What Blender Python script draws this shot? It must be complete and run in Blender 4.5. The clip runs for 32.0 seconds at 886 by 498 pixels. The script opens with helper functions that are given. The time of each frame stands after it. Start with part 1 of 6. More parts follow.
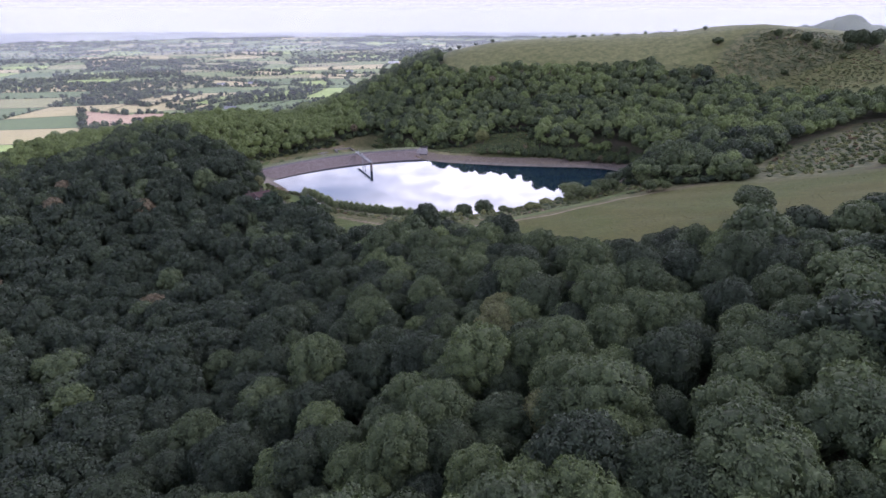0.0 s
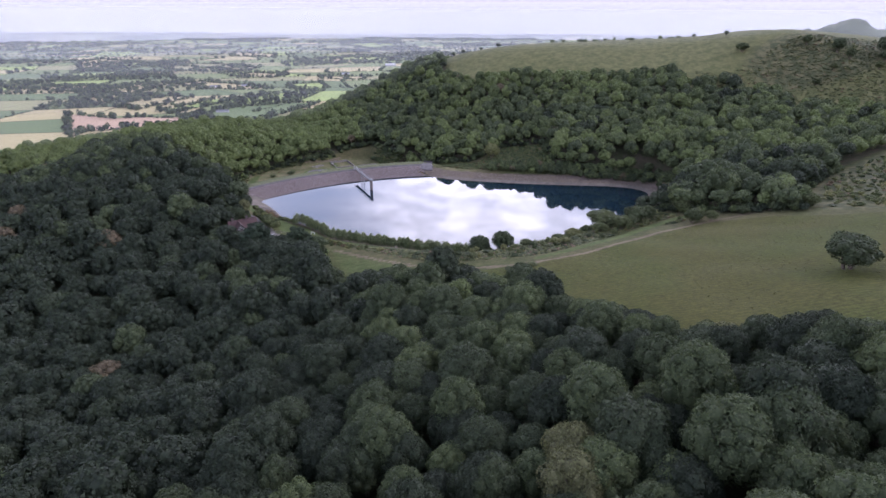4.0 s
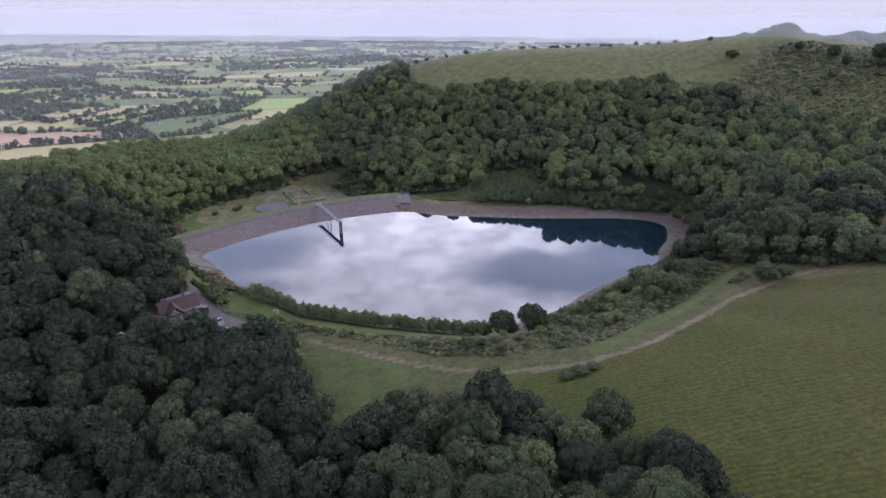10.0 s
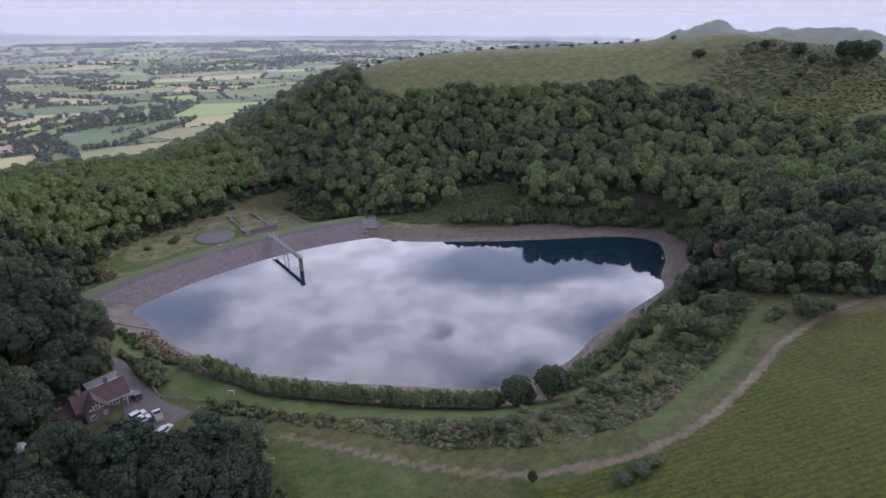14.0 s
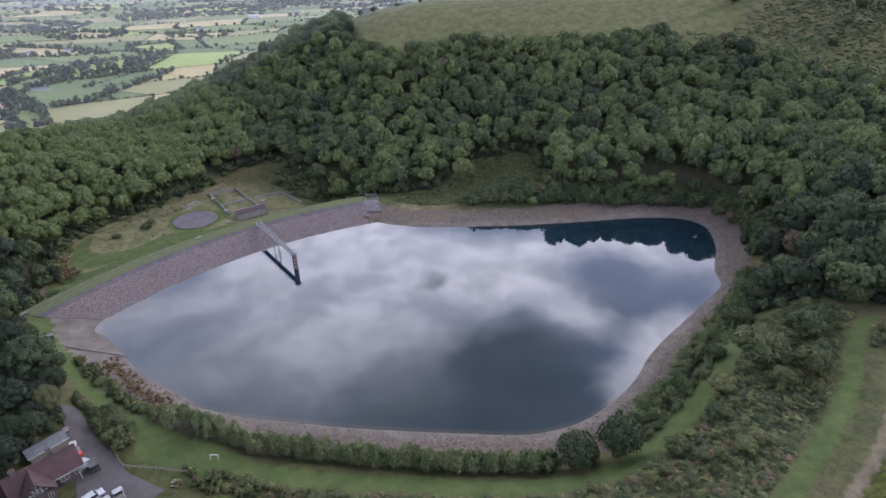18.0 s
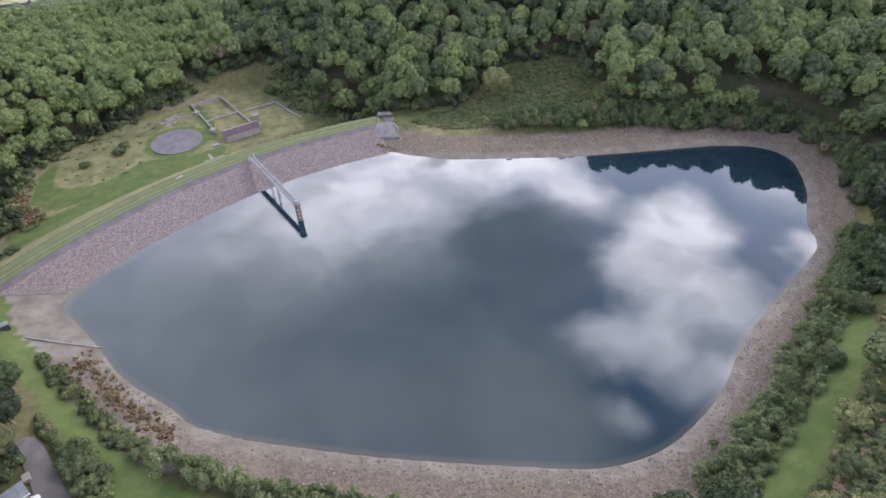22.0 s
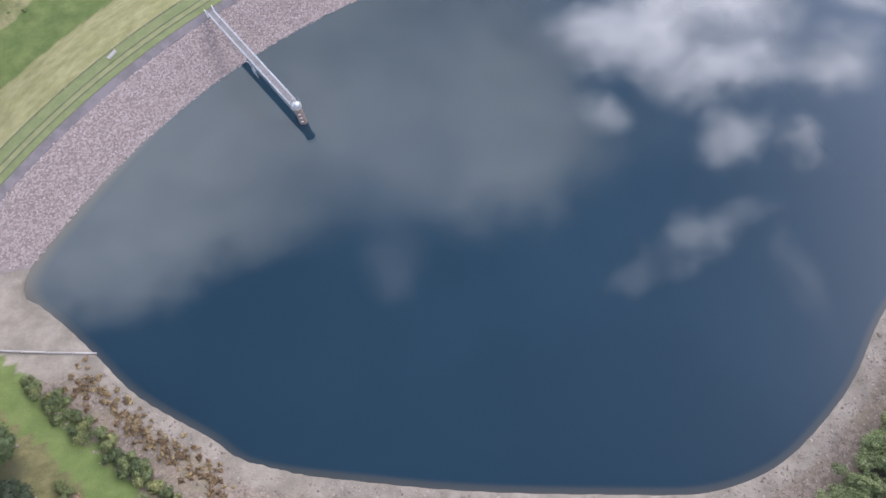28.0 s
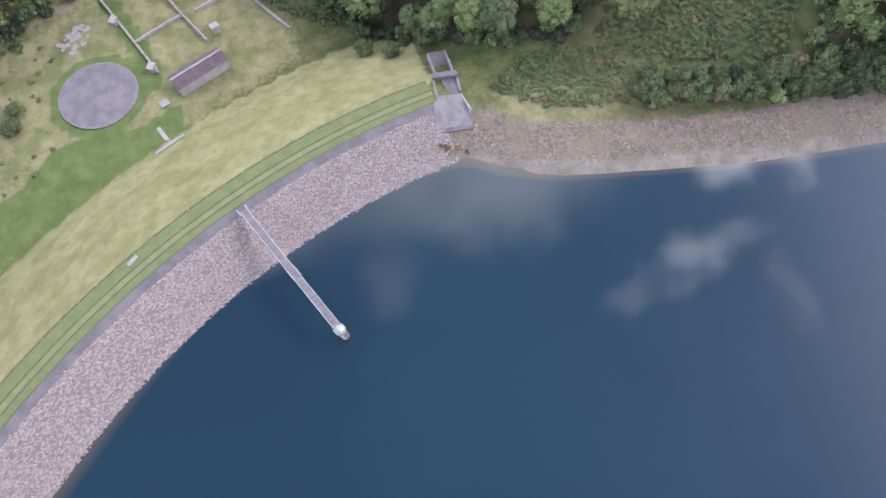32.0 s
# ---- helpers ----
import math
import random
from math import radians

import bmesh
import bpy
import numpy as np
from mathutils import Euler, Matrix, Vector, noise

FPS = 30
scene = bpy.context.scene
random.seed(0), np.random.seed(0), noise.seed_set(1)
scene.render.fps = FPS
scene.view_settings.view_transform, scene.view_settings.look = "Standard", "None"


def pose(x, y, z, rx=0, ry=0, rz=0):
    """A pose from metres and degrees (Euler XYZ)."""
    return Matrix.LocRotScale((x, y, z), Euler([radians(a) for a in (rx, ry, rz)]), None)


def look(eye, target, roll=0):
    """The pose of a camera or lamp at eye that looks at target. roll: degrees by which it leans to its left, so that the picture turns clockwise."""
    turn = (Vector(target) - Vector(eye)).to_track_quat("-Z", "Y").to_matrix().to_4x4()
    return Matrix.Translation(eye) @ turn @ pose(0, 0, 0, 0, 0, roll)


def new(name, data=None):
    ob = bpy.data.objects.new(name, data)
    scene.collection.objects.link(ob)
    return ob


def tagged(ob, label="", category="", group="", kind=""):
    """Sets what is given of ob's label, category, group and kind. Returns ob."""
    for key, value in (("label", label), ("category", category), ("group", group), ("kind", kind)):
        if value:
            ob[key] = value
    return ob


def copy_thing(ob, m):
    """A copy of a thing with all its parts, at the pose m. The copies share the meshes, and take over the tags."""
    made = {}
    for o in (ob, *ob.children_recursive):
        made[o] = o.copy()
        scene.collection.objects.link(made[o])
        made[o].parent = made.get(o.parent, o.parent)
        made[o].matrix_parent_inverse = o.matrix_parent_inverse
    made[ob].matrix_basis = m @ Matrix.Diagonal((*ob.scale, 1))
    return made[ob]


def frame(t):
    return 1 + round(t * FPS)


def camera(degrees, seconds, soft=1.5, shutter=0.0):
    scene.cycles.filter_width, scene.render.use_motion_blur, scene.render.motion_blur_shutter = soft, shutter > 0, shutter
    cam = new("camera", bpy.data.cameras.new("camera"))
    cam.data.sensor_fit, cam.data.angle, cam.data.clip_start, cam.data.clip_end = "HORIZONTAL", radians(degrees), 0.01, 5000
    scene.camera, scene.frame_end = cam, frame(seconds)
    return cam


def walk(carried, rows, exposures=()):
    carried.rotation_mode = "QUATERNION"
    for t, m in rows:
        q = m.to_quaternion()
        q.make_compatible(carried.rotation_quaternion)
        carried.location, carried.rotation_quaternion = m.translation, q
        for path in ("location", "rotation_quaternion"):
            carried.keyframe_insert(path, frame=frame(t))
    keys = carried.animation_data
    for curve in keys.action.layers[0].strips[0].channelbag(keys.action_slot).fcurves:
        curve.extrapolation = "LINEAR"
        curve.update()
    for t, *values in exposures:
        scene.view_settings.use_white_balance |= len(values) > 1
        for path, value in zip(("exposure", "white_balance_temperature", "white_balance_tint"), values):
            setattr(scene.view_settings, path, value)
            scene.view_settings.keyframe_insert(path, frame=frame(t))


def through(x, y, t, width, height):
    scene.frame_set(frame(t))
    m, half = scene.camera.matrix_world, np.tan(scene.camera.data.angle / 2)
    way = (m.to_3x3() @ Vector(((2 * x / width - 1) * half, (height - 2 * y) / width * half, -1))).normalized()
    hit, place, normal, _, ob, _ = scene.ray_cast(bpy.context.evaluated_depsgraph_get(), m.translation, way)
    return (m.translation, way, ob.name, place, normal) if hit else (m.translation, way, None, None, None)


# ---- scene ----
# the camera and its flight
cam = camera(78.9, 32.0)
METRES, EYE, TILT, LEAN, TURN = 340.0, 101.2, -24.0, 0.0, 0.0
ROWS = [
    (0.0, 0.0, 0.0, 0.0, -0.0, 0.0, -0.0),
    (0.5, -0.0018, 0.0118, 0.0053, -0.03, 0.01, -0.02),
    (1.0, -0.0039, 0.0239, 0.0108, -0.08, 0.02, -0.04),
    (1.5, -0.0063, 0.0364, 0.0165, -0.15, 0.04, -0.05),
    (2.0, -0.0089, 0.0493, 0.0223, -0.2, 0.07, -0.08),
    (2.5, -0.0118, 0.0626, 0.0282, -0.24, 0.08, -0.1),
    (3.0, -0.0149, 0.0761, 0.0343, -0.28, 0.11, -0.15),
    (3.5, -0.0182, 0.0899, 0.0405, -0.28, 0.13, -0.17),
    (5.5, -0.0335, 0.1464, 0.0665, -1.41, 0.21, 0.17),
    (6.0, -0.0381, 0.1608, 0.0731, -1.09, 0.22, -0.05),
    (6.5, -0.0428, 0.1754, 0.0796, -1.77, 0.25, 0.22),
    (7.0, -0.0478, 0.1899, 0.086, -2.59, 0.29, 0.59),
    (7.5, -0.053, 0.2041, 0.0924, -3.36, 0.3, 0.94),
    (8.0, -0.0583, 0.2182, 0.0989, -3.91, 0.32, 1.17),
    (8.5, -0.0631, 0.232, 0.1053, -4.24, 0.32, 1.34),
    (9.0, -0.0684, 0.2459, 0.1115, -5.3, 0.3, 1.81),
    (9.5, -0.0732, 0.2594, 0.1178, -6.08, 0.29, 2.17),
    (10.0, -0.0777, 0.2725, 0.124, -5.97, 0.29, 2.12),
    (10.5, -0.082, 0.2854, 0.1303, -6.62, 0.25, 2.44),
    (11.0, -0.086, 0.2981, 0.1362, -6.49, 0.25, 2.39),
    (11.5, -0.0894, 0.3114, 0.1421, -7.7, 0.18, 2.96),
    (12.0, -0.0928, 0.3244, 0.1478, -8.88, 0.11, 3.53),
    (12.5, -0.0953, 0.337, 0.1539, -9.07, 0.08, 3.66),
    (13.0, -0.0981, 0.3501, 0.1594, -10.64, -0.03, 4.37),
    (13.5, -0.1, 0.3626, 0.1654, -11.13, -0.11, 4.63),
    (14.0, -0.1019, 0.3754, 0.1714, -11.46, -0.17, 4.77),
    (14.5, -0.1032, 0.3883, 0.1773, -11.79, -0.24, 4.95),
    (16.5, -0.106, 0.4406, 0.2007, -12.44, -0.71, 5.36),
    (17.0, -0.1062, 0.4543, 0.2069, -12.48, -1.0, 5.41),
    (17.5, -0.1063, 0.4677, 0.2126, -12.48, -2.85, 5.41),
    (18.0, -0.106, 0.4811, 0.219, -12.4, -5.57, 5.45),
    (18.5, -0.1062, 0.495, 0.2253, -12.4, -8.24, 5.42),
    (19.0, -0.106, 0.5091, 0.2317, -12.36, -10.8, 5.4),
    (19.5, -0.1057, 0.5231, 0.2379, -12.29, -13.11, 5.42),
    (20.0, -0.1055, 0.5374, 0.2444, -12.23, -15.39, 5.42),
    (20.5, -0.1058, 0.5521, 0.2515, -12.22, -17.49, 5.36),
    (21.0, -0.1051, 0.567, 0.2582, -12.15, -17.75, 5.39),
    (21.5, -0.1051, 0.5819, 0.2654, -12.13, -17.78, 5.4),
    (22.0, -0.1054, 0.597, 0.272, -12.12, -18.45, 5.38),
    (22.5, -0.1051, 0.6119, 0.2786, -12.06, -19.44, 5.4),
    (23.0, -0.1058, 0.6267, 0.2855, -12.1, -21.2, 5.44),
    (23.5, -0.106, 0.6417, 0.2924, -12.2, -23.66, 5.52),
    (24.0, -0.1063, 0.6569, 0.2997, -13.06, -26.08, 5.88),
    (24.5, -0.107, 0.672, 0.3064, -13.7, -28.31, 6.13),
    (26.5, -0.106, 0.7316, 0.3344, -14.23, -35.38, 6.38),
    (27.0, -0.107, 0.7462, 0.3411, -14.41, -37.71, 6.38),
    (27.5, -0.1071, 0.7602, 0.3488, -14.55, -43.8, 6.36),
    (28.0, -0.1074, 0.7753, 0.3567, -14.55, -49.46, 6.22),
    (28.5, -0.1076, 0.7904, 0.3636, -14.53, -49.44, 6.12),
    (29.0, -0.107, 0.8056, 0.3709, -14.44, -49.45, 6.05),
    (29.5, -0.1073, 0.82, 0.3781, -14.46, -49.37, 5.98),
    (30.0, -0.1072, 0.8354, 0.3856, -14.39, -49.38, 5.86),
    (30.5, -0.1071, 0.8506, 0.393, -14.36, -49.39, 5.74),
    (31.0, -0.1067, 0.8658, 0.4003, -14.31, -49.4, 5.67),
    (31.5, -0.1073, 0.8804, 0.4067, -14.37, -49.28, 5.64),
    (32.0, -0.1074, 0.8956, 0.4134, -14.37, -47.57, 5.59),
]
# the clip's camera opens up as it tilts down to the lake
EXPOSURES = ((0.0, 0.26, 5720, 29), (10.0, -0.10, 5700, 26), (16.5, -0.20, 5660, 24), (20.5, 0.73, 5980, 19), (23.0, 0.76, 6020, 18), (26.0, 0.98, 6060, 17), (32.0, 1.26, 5950, 19))
walk(cam, [(t, pose(0, 0, EYE, TILT, LEAN, TURN) @ pose(METRES * x, METRES * y, METRES * z, 90 + pitch, roll, yaw)) for t, x, y, z, yaw, pitch, roll in ROWS], EXPOSURES)

# ---------------------------------------------------------------- world and sun
def build_world():
    world = bpy.data.worlds.new("sky")
    scene.world = world
    world.use_nodes = True
    nt = world.node_tree
    nt.nodes.clear()
    N, Lk = nt.nodes.new, nt.links.new

    def math_node(op, a, b=None, c=None):
        n = N("ShaderNodeMath")
        n.operation = op
        for i, v in enumerate((a, b, c)):
            if v is None:
                continue
            if isinstance(v, (int, float)):
                n.inputs[i].default_value = v
            else:
                Lk(v, n.inputs[i])
        return n.outputs[0]

    def ramp(v, lo, hi, a=0.0, b=1.0):
        n = N("ShaderNodeMapRange")
        n.interpolation_type = "SMOOTHSTEP"
        Lk(v, n.inputs[0])
        for i, w in enumerate((lo, hi, a, b)):
            n.inputs[i + 1].default_value = w
        return n.outputs[0]

    def mix(f, a, b):
        n = N("ShaderNodeMix")
        n.data_type = "RGBA"
        if isinstance(f, (int, float)):
            n.inputs[0].default_value = f
        else:
            Lk(f, n.inputs[0])
        for i, v in ((6, a), (7, b)):
            if isinstance(v, tuple):
                n.inputs[i].default_value = (*v, 1)
            else:
                Lk(v, n.inputs[i])
        return n.outputs[2]

    sky = N("ShaderNodeTexSky")
    sky.sky_type = "NISHITA"
    sky.sun_disc = False
    sky.sun_elevation, sky.sun_rotation = radians(SUN_EL), radians(SUN_AZ)
    sky.altitude, sky.air_density, sky.dust_density, sky.ozone_density = 300, 1.0, 1.0, 1.5
    clear = N("ShaderNodeVectorMath")
    clear.operation = "SCALE"
    Lk(sky.outputs[0], clear.inputs[0])
    clear.inputs[3].default_value = SKY

    co = N("ShaderNodeTexCoord").outputs["Generated"]
    sep = N("ShaderNodeSeparateXYZ")
    Lk(co, sep.inputs[0])
    x, y, z = sep.outputs
    zc = math_node("MAXIMUM", z, 0.06)
    flat = N("ShaderNodeCombineXYZ")
    Lk(math_node("DIVIDE", x, zc), flat.inputs[0])
    Lk(math_node("DIVIDE", y, zc), flat.inputs[1])
    # the cloud layer, seen on a level sheet overhead; a noise frays its edges
    fray = N("ShaderNodeTexNoise")
    fray.inputs["Scale"].default_value = 3.0
    fray.inputs["Detail"].default_value = 8
    fray.inputs["Roughness"].default_value = 0.62
    Lk(flat.outputs[0], fray.inputs["Vector"])
    shift = N("ShaderNodeVectorMath")
    shift.operation = "MULTIPLY_ADD"
    Lk(fray.outputs["Color"], shift.inputs[0])
    shift.inputs[1].default_value = (0.32, 0.32, 0)
    Lk(flat.outputs[0], shift.inputs[2])
    off = N("ShaderNodeVectorMath")
    off.operation = "SUBTRACT"
    Lk(shift.outputs[0], off.inputs[0])
    off.inputs[1].default_value = (0.16, 0.16, 0)
    uv = off.outputs[0]

    def cloud(cx, cy, rx, ry, full=1.0):
        d = N("ShaderNodeVectorMath")
        d.operation = "SUBTRACT"
        Lk(uv, d.inputs[0])
        d.inputs[1].default_value = (cx, cy, 0)
        e = N("ShaderNodeVectorMath")
        e.operation = "DIVIDE"
        Lk(d.outputs[0], e.inputs[0])
        e.inputs[1].default_value = (rx, ry, 1)
        le = N("ShaderNodeVectorMath")
        le.operation = "LENGTH"
        Lk(e.outputs[0], le.inputs[0])
        return ramp(le.outputs["Value"], 0.1 if full < 0.95 else 0.4, 1.4 if full < 0.95 else 1.25, full, 0.0)

    def all_of(list_of):
        total = None
        for c in list_of:
            v = cloud(*c)
            total = v if total is None else math_node("SUBTRACT", math_node("ADD", total, v), math_node("MULTIPLY", total, v))
        return total

    # low broken cover towards the horizon and behind the camera
    broad = N("ShaderNodeTexNoise")
    broad.inputs["Scale"].default_value = 0.75
    broad.inputs["Detail"].default_value = 6
    Lk(flat.outputs[0], broad.inputs["Vector"])
    far = math_node("SUBTRACT", 1.0, ramp(z, 0.42, 0.62))
    behind = ramp(y, -0.45, -0.8)
    cover = math_node("MULTIPLY", ramp(broad.outputs[0], 0.40, 0.62), math_node("MAXIMUM", math_node("MULTIPLY", far, ramp(z, 0.50, 0.30)), behind))
    # ahead the cover closes towards the horizon, but for a few blue holes
    suv = N("ShaderNodeSeparateXYZ")
    Lk(uv, suv.inputs[0])
    bank = math_node("MULTIPLY", ramp(suv.outputs[1], 1.25, 1.6), math_node("SUBTRACT", 1.0, all_of(BLUE_HOLES)))
    bank = math_node("MULTIPLY", bank, ramp(broad.outputs[0], 0.25, 0.55, 0.45, 0.85))
    white = math_node("MAXIMUM", math_node("MAXIMUM", all_of(WHITE_CLOUDS), bank), math_node("MULTIPLY", cover, 0.9))
    grey = all_of(GREY_CLOUDS)
    # clouds near the hidden sun shine, those far from it are grey
    sund = Vector((math.sin(radians(SUN_AZ)) * math.cos(radians(SUN_EL)), math.cos(radians(SUN_AZ)) * math.cos(radians(SUN_EL)), math.sin(radians(SUN_EL))))
    dot = N("ShaderNodeVectorMath")
    dot.operation = "DOT_PRODUCT"
    Lk(co, dot.inputs[0])
    # the thick cloud ahead is rimmed with light
    dot.inputs[1].default_value = Vector((math.sin(radians(24)) * math.cos(radians(36)), math.cos(radians(24)) * math.cos(radians(36)), math.sin(radians(36))))
    near = ramp(dot.outputs["Value"], 0.72, 0.99)
    puff = N("ShaderNodeTexNoise")
    puff.inputs["Scale"].default_value = 5.5
    puff.inputs["Detail"].default_value = 7
    puff.inputs["Roughness"].default_value = 0.6
    Lk(uv, puff.inputs["Vector"])
    puffs = ramp(puff.outputs[0], 0.34, 0.66, 0.72, 1.12)
    bright = N("ShaderNodeVectorMath")
    bright.operation = "SCALE"
    bright.inputs[0].default_value = (1.0, 0.98, 0.97)
    Lk(math_node("MULTIPLY", math_node("MULTIPLY_ADD", near, CLOUD_SUNNY - CLOUD_AWAY, CLOUD_AWAY), puffs), bright.inputs[3])
    dull = N("ShaderNodeVectorMath")
    dull.operation = "SCALE"
    dull.inputs[0].default_value = (1.0, 1.0, 0.93)
    Lk(math_node("MULTIPLY", math_node("MULTIPLY_ADD", near, CLOUD_DULL * -0.3, CLOUD_DULL), ramp(puff.outputs[0], 0.3, 0.7, 0.84, 1.06)), dull.inputs[3])
    # the air whitens the lower half of the clear sky
    hazy = mix(ramp(z, 0.85, 0.48, 0.0, 0.65), clear.outputs[0], (2.1, 2.35, 2.8))
    col = mix(white, hazy, bright.outputs[0])
    col = mix(math_node("MULTIPLY", grey, 0.95), col, dull.outputs[0])
    dark = N("ShaderNodeVectorMath")
    dark.operation = "SCALE"
    dark.inputs[0].default_value = (0.96, 1.0, 0.97)
    Lk(ramp(puff.outputs[0], 0.3, 0.7, 0.75 * CLOUD_DARK, 1.1 * CLOUD_DARK), dark.inputs[3])
    col = mix(math_node("MULTIPLY", all_of(DARK_CLOUDS), 0.95), col, dark.outputs[0])
    # bright mist low over the horizon
    col = mix(ramp(z, 0.24, 0.09), col, MIST)
    bg = N("ShaderNodeBackground")
    Lk(col, bg.inputs[0])
    out = N("ShaderNodeOutputWorld")
    Lk(bg.outputs[0], out.inputs[0])
    sun = new("sun", bpy.data.lights.new("sun", "SUN"))
    sun.data.energy, sun.data.angle, sun.data.color = SUN, radians(12), (1.0, 0.93, 0.82)
    sun.matrix_world = look(sund * 500, (0, 0, 0))


SUN_EL, SUN_AZ, SUN = 37.0, 98.0, 1.35
SKY, CLOUD_SUNNY, CLOUD_AWAY, CLOUD_DULL, MIST = 0.122, 6.2, 3.3, 2.2, (0.80, 0.785, 0.81)
# on a level sheet overhead: across, ahead, the two radii, in units of its height, and how dense
WHITE_CLOUDS = ((-0.05, 1.26, 0.62, 0.33, 0.9), (0.58, 1.50, 0.24, 0.17), (0.30, 1.55, 0.30, 0.17, 0.9), (-0.15, 1.62, 0.35, 0.24, 0.8), (-0.05, 2.15, 0.45, 0.38, 0.85), (0.05, 1.36, 0.32, 0.10, 0.8), (0.71, 1.27, 0.10, 0.14, 0.9),
                (0.93, 1.05, 0.20, 0.18), (0.82, 0.87, 0.19, 0.18), (0.71, 0.68, 0.12, 0.11, 0.9), (0.55, 0.71, 0.11, 0.10, 0.8), (0.92, 0.70, 0.13, 0.13, 0.9), (0.78, 0.53, 0.13, 0.08, 0.8), (0.48, 0.50, 0.07, 0.06, 0.6),
                (1.26, 0.80, 0.09, 0.13, 0.95), (1.02, 0.47, 0.13, 0.08, 0.75), (0.74, 0.38, 0.09, 0.06, 0.7), (0.88, 0.32, 0.05, 0.04, 0.5), (1.21, 0.66, 0.10, 0.10, 0.8), (1.18, 1.62, 0.15, 0.12, 0.8), (0.55, 2.35, 0.14, 0.08, 0.6),
                (-0.02, 0.28, 0.07, 0.05, 0.14), (0.57, 0.18, 0.07, 0.06, 0.5), (0.43, 0.15, 0.06, 0.03, 0.22), (0.67, 0.22, 0.06, 0.03, 0.22), (0.72, 0.07, 0.03, 0.10, 0.18),
                (0.22, 2.62, 0.42, 0.28), (0.27, 3.3, 0.55, 0.5), (-0.75, 1.60, 0.30, 0.2, 0.7), (-1.4, 2.2, 0.5, 0.8), (1.8, 1.2, 0.5, 0.4))
BLUE_HOLES = ((0.62, 2.02, 0.36, 0.26), (0.98, 1.45, 0.22, 0.20), (0.85, 1.98, 0.30, 0.22), (-0.80, 1.92, 0.24, 0.20), (1.10, 2.10, 0.32, 0.34), (-0.55, 1.86, 0.18, 0.20), (0.12, 1.61, 0.07, 0.05), (-0.66, 2.45, 0.42, 0.45), (-0.9, 3.2, 0.6, 0.6), (1.15, 2.9, 0.5, 0.35))
CLOUD_DARK = 0.78
DARK_CLOUDS = ((0.47, 1.10, 0.20, 0.21), (0.36, 0.92, 0.24, 0.18, 0.94), (0.10, 0.84, 0.30, 0.18, 0.45), (0.33, 1.56, 0.06, 0.05, 0.7), (0.61, 0.96, 0.08, 0.10, 0.6))
GREY_CLOUDS = ((0.46, 1.06, 0.20, 0.22), (0.16, 0.84, 0.34, 0.34), (-0.30, 0.92, 0.42, 0.32, 0.94), (-0.80, 0.90, 0.50, 0.36, 0.94), (-0.45, 0.60, 0.32, 0.22, 0.9), (0.27, 0.46, 0.20, 0.16, 0.94), (0.02, 0.66, 0.38, 0.17, 0.94), (0.34, 0.64, 0.15, 0.20, 0.9), (-0.50, 0.44, 0.34, 0.10, 0.8), (0.16, 0.47, 0.42, 0.15, 0.5))
build_world()


# ---------------------------------------------------------------- materials
def links(mat):
    mat.use_nodes = True
    nt = mat.node_tree
    return nt, nt.nodes, nt.nodes["Principled BSDF"]


def noise_of(nt, scale, detail=4, where="Object", rough=0.55):
    co = nt.nodes.new("ShaderNodeTexCoord")
    n = nt.nodes.new("ShaderNodeTexNoise")
    n.inputs["Scale"].default_value, n.inputs["Detail"].default_value, n.inputs["Roughness"].default_value = scale, detail, rough
    nt.links.new(co.outputs[where], n.inputs["Vector"])
    return n.outputs[0]


def blend(nt, f, a, b, how="MIX"):
    n = nt.nodes.new("ShaderNodeMix")
    n.data_type, n.blend_type = "RGBA", how
    for i, v in ((0, f), (6, a), (7, b)):
        if isinstance(v, (int, float)):
            n.inputs[i].default_value = v
        elif isinstance(v, tuple):
            n.inputs[i].default_value = (*v, 1)
        else:
            nt.links.new(v, n.inputs[i])
    return n.outputs[2]


def step(nt, v, lo, hi, a=0.0, b=1.0):
    n = nt.nodes.new("ShaderNodeMapRange")
    n.interpolation_type = "SMOOTHSTEP"
    nt.links.new(v, n.inputs[0])
    for i, w in enumerate((lo, hi, a, b)):
        n.inputs[i + 1].default_value = w
    return n.outputs[0]


def calc(nt, op, a, b):
    n = nt.nodes.new("ShaderNodeMath")
    n.operation = op
    for i, v in enumerate((a, b)):
        if isinstance(v, (int, float)):
            n.inputs[i].default_value = v
        else:
            nt.links.new(v, n.inputs[i])
    return n.outputs[0]


def attribute(nt, name):
    n = nt.nodes.new("ShaderNodeAttribute")
    n.attribute_name = name
    return n.outputs["Fac"]


def bump(nt, bsdf, height, strength, distance):
    n = nt.nodes.new("ShaderNodeBump")
    n.inputs["Strength"].default_value, n.inputs["Distance"].default_value = strength, distance
    nt.links.new(height, n.inputs["Height"])
    nt.links.new(n.outputs[0], bsdf.inputs["Normal"])


def plain(name, a, b, scale, rough=0.8, relief=0.2, depth=0.02, metal=0.0):
    """A surface of two colours mottled by noise, with a finer grain and a fine relief."""
    mat = bpy.data.materials.new(name)
    nt, nodes, bsdf = links(mat)
    col = blend(nt, step(nt, noise_of(nt, scale, 5), 0.35, 0.65), a, b)
    grain = noise_of(nt, scale * 9, 3)
    col = blend(nt, 0.35, col, blend(nt, grain, tuple(0.6 * c for c in a), tuple(min(1.0, 1.35 * c) for c in b)))
    nt.links.new(col, bsdf.inputs["Base Color"])
    bsdf.inputs["Roughness"].default_value, bsdf.inputs["Metallic"].default_value = rough, metal
    bump(nt, bsdf, grain, relief, depth)
    return mat


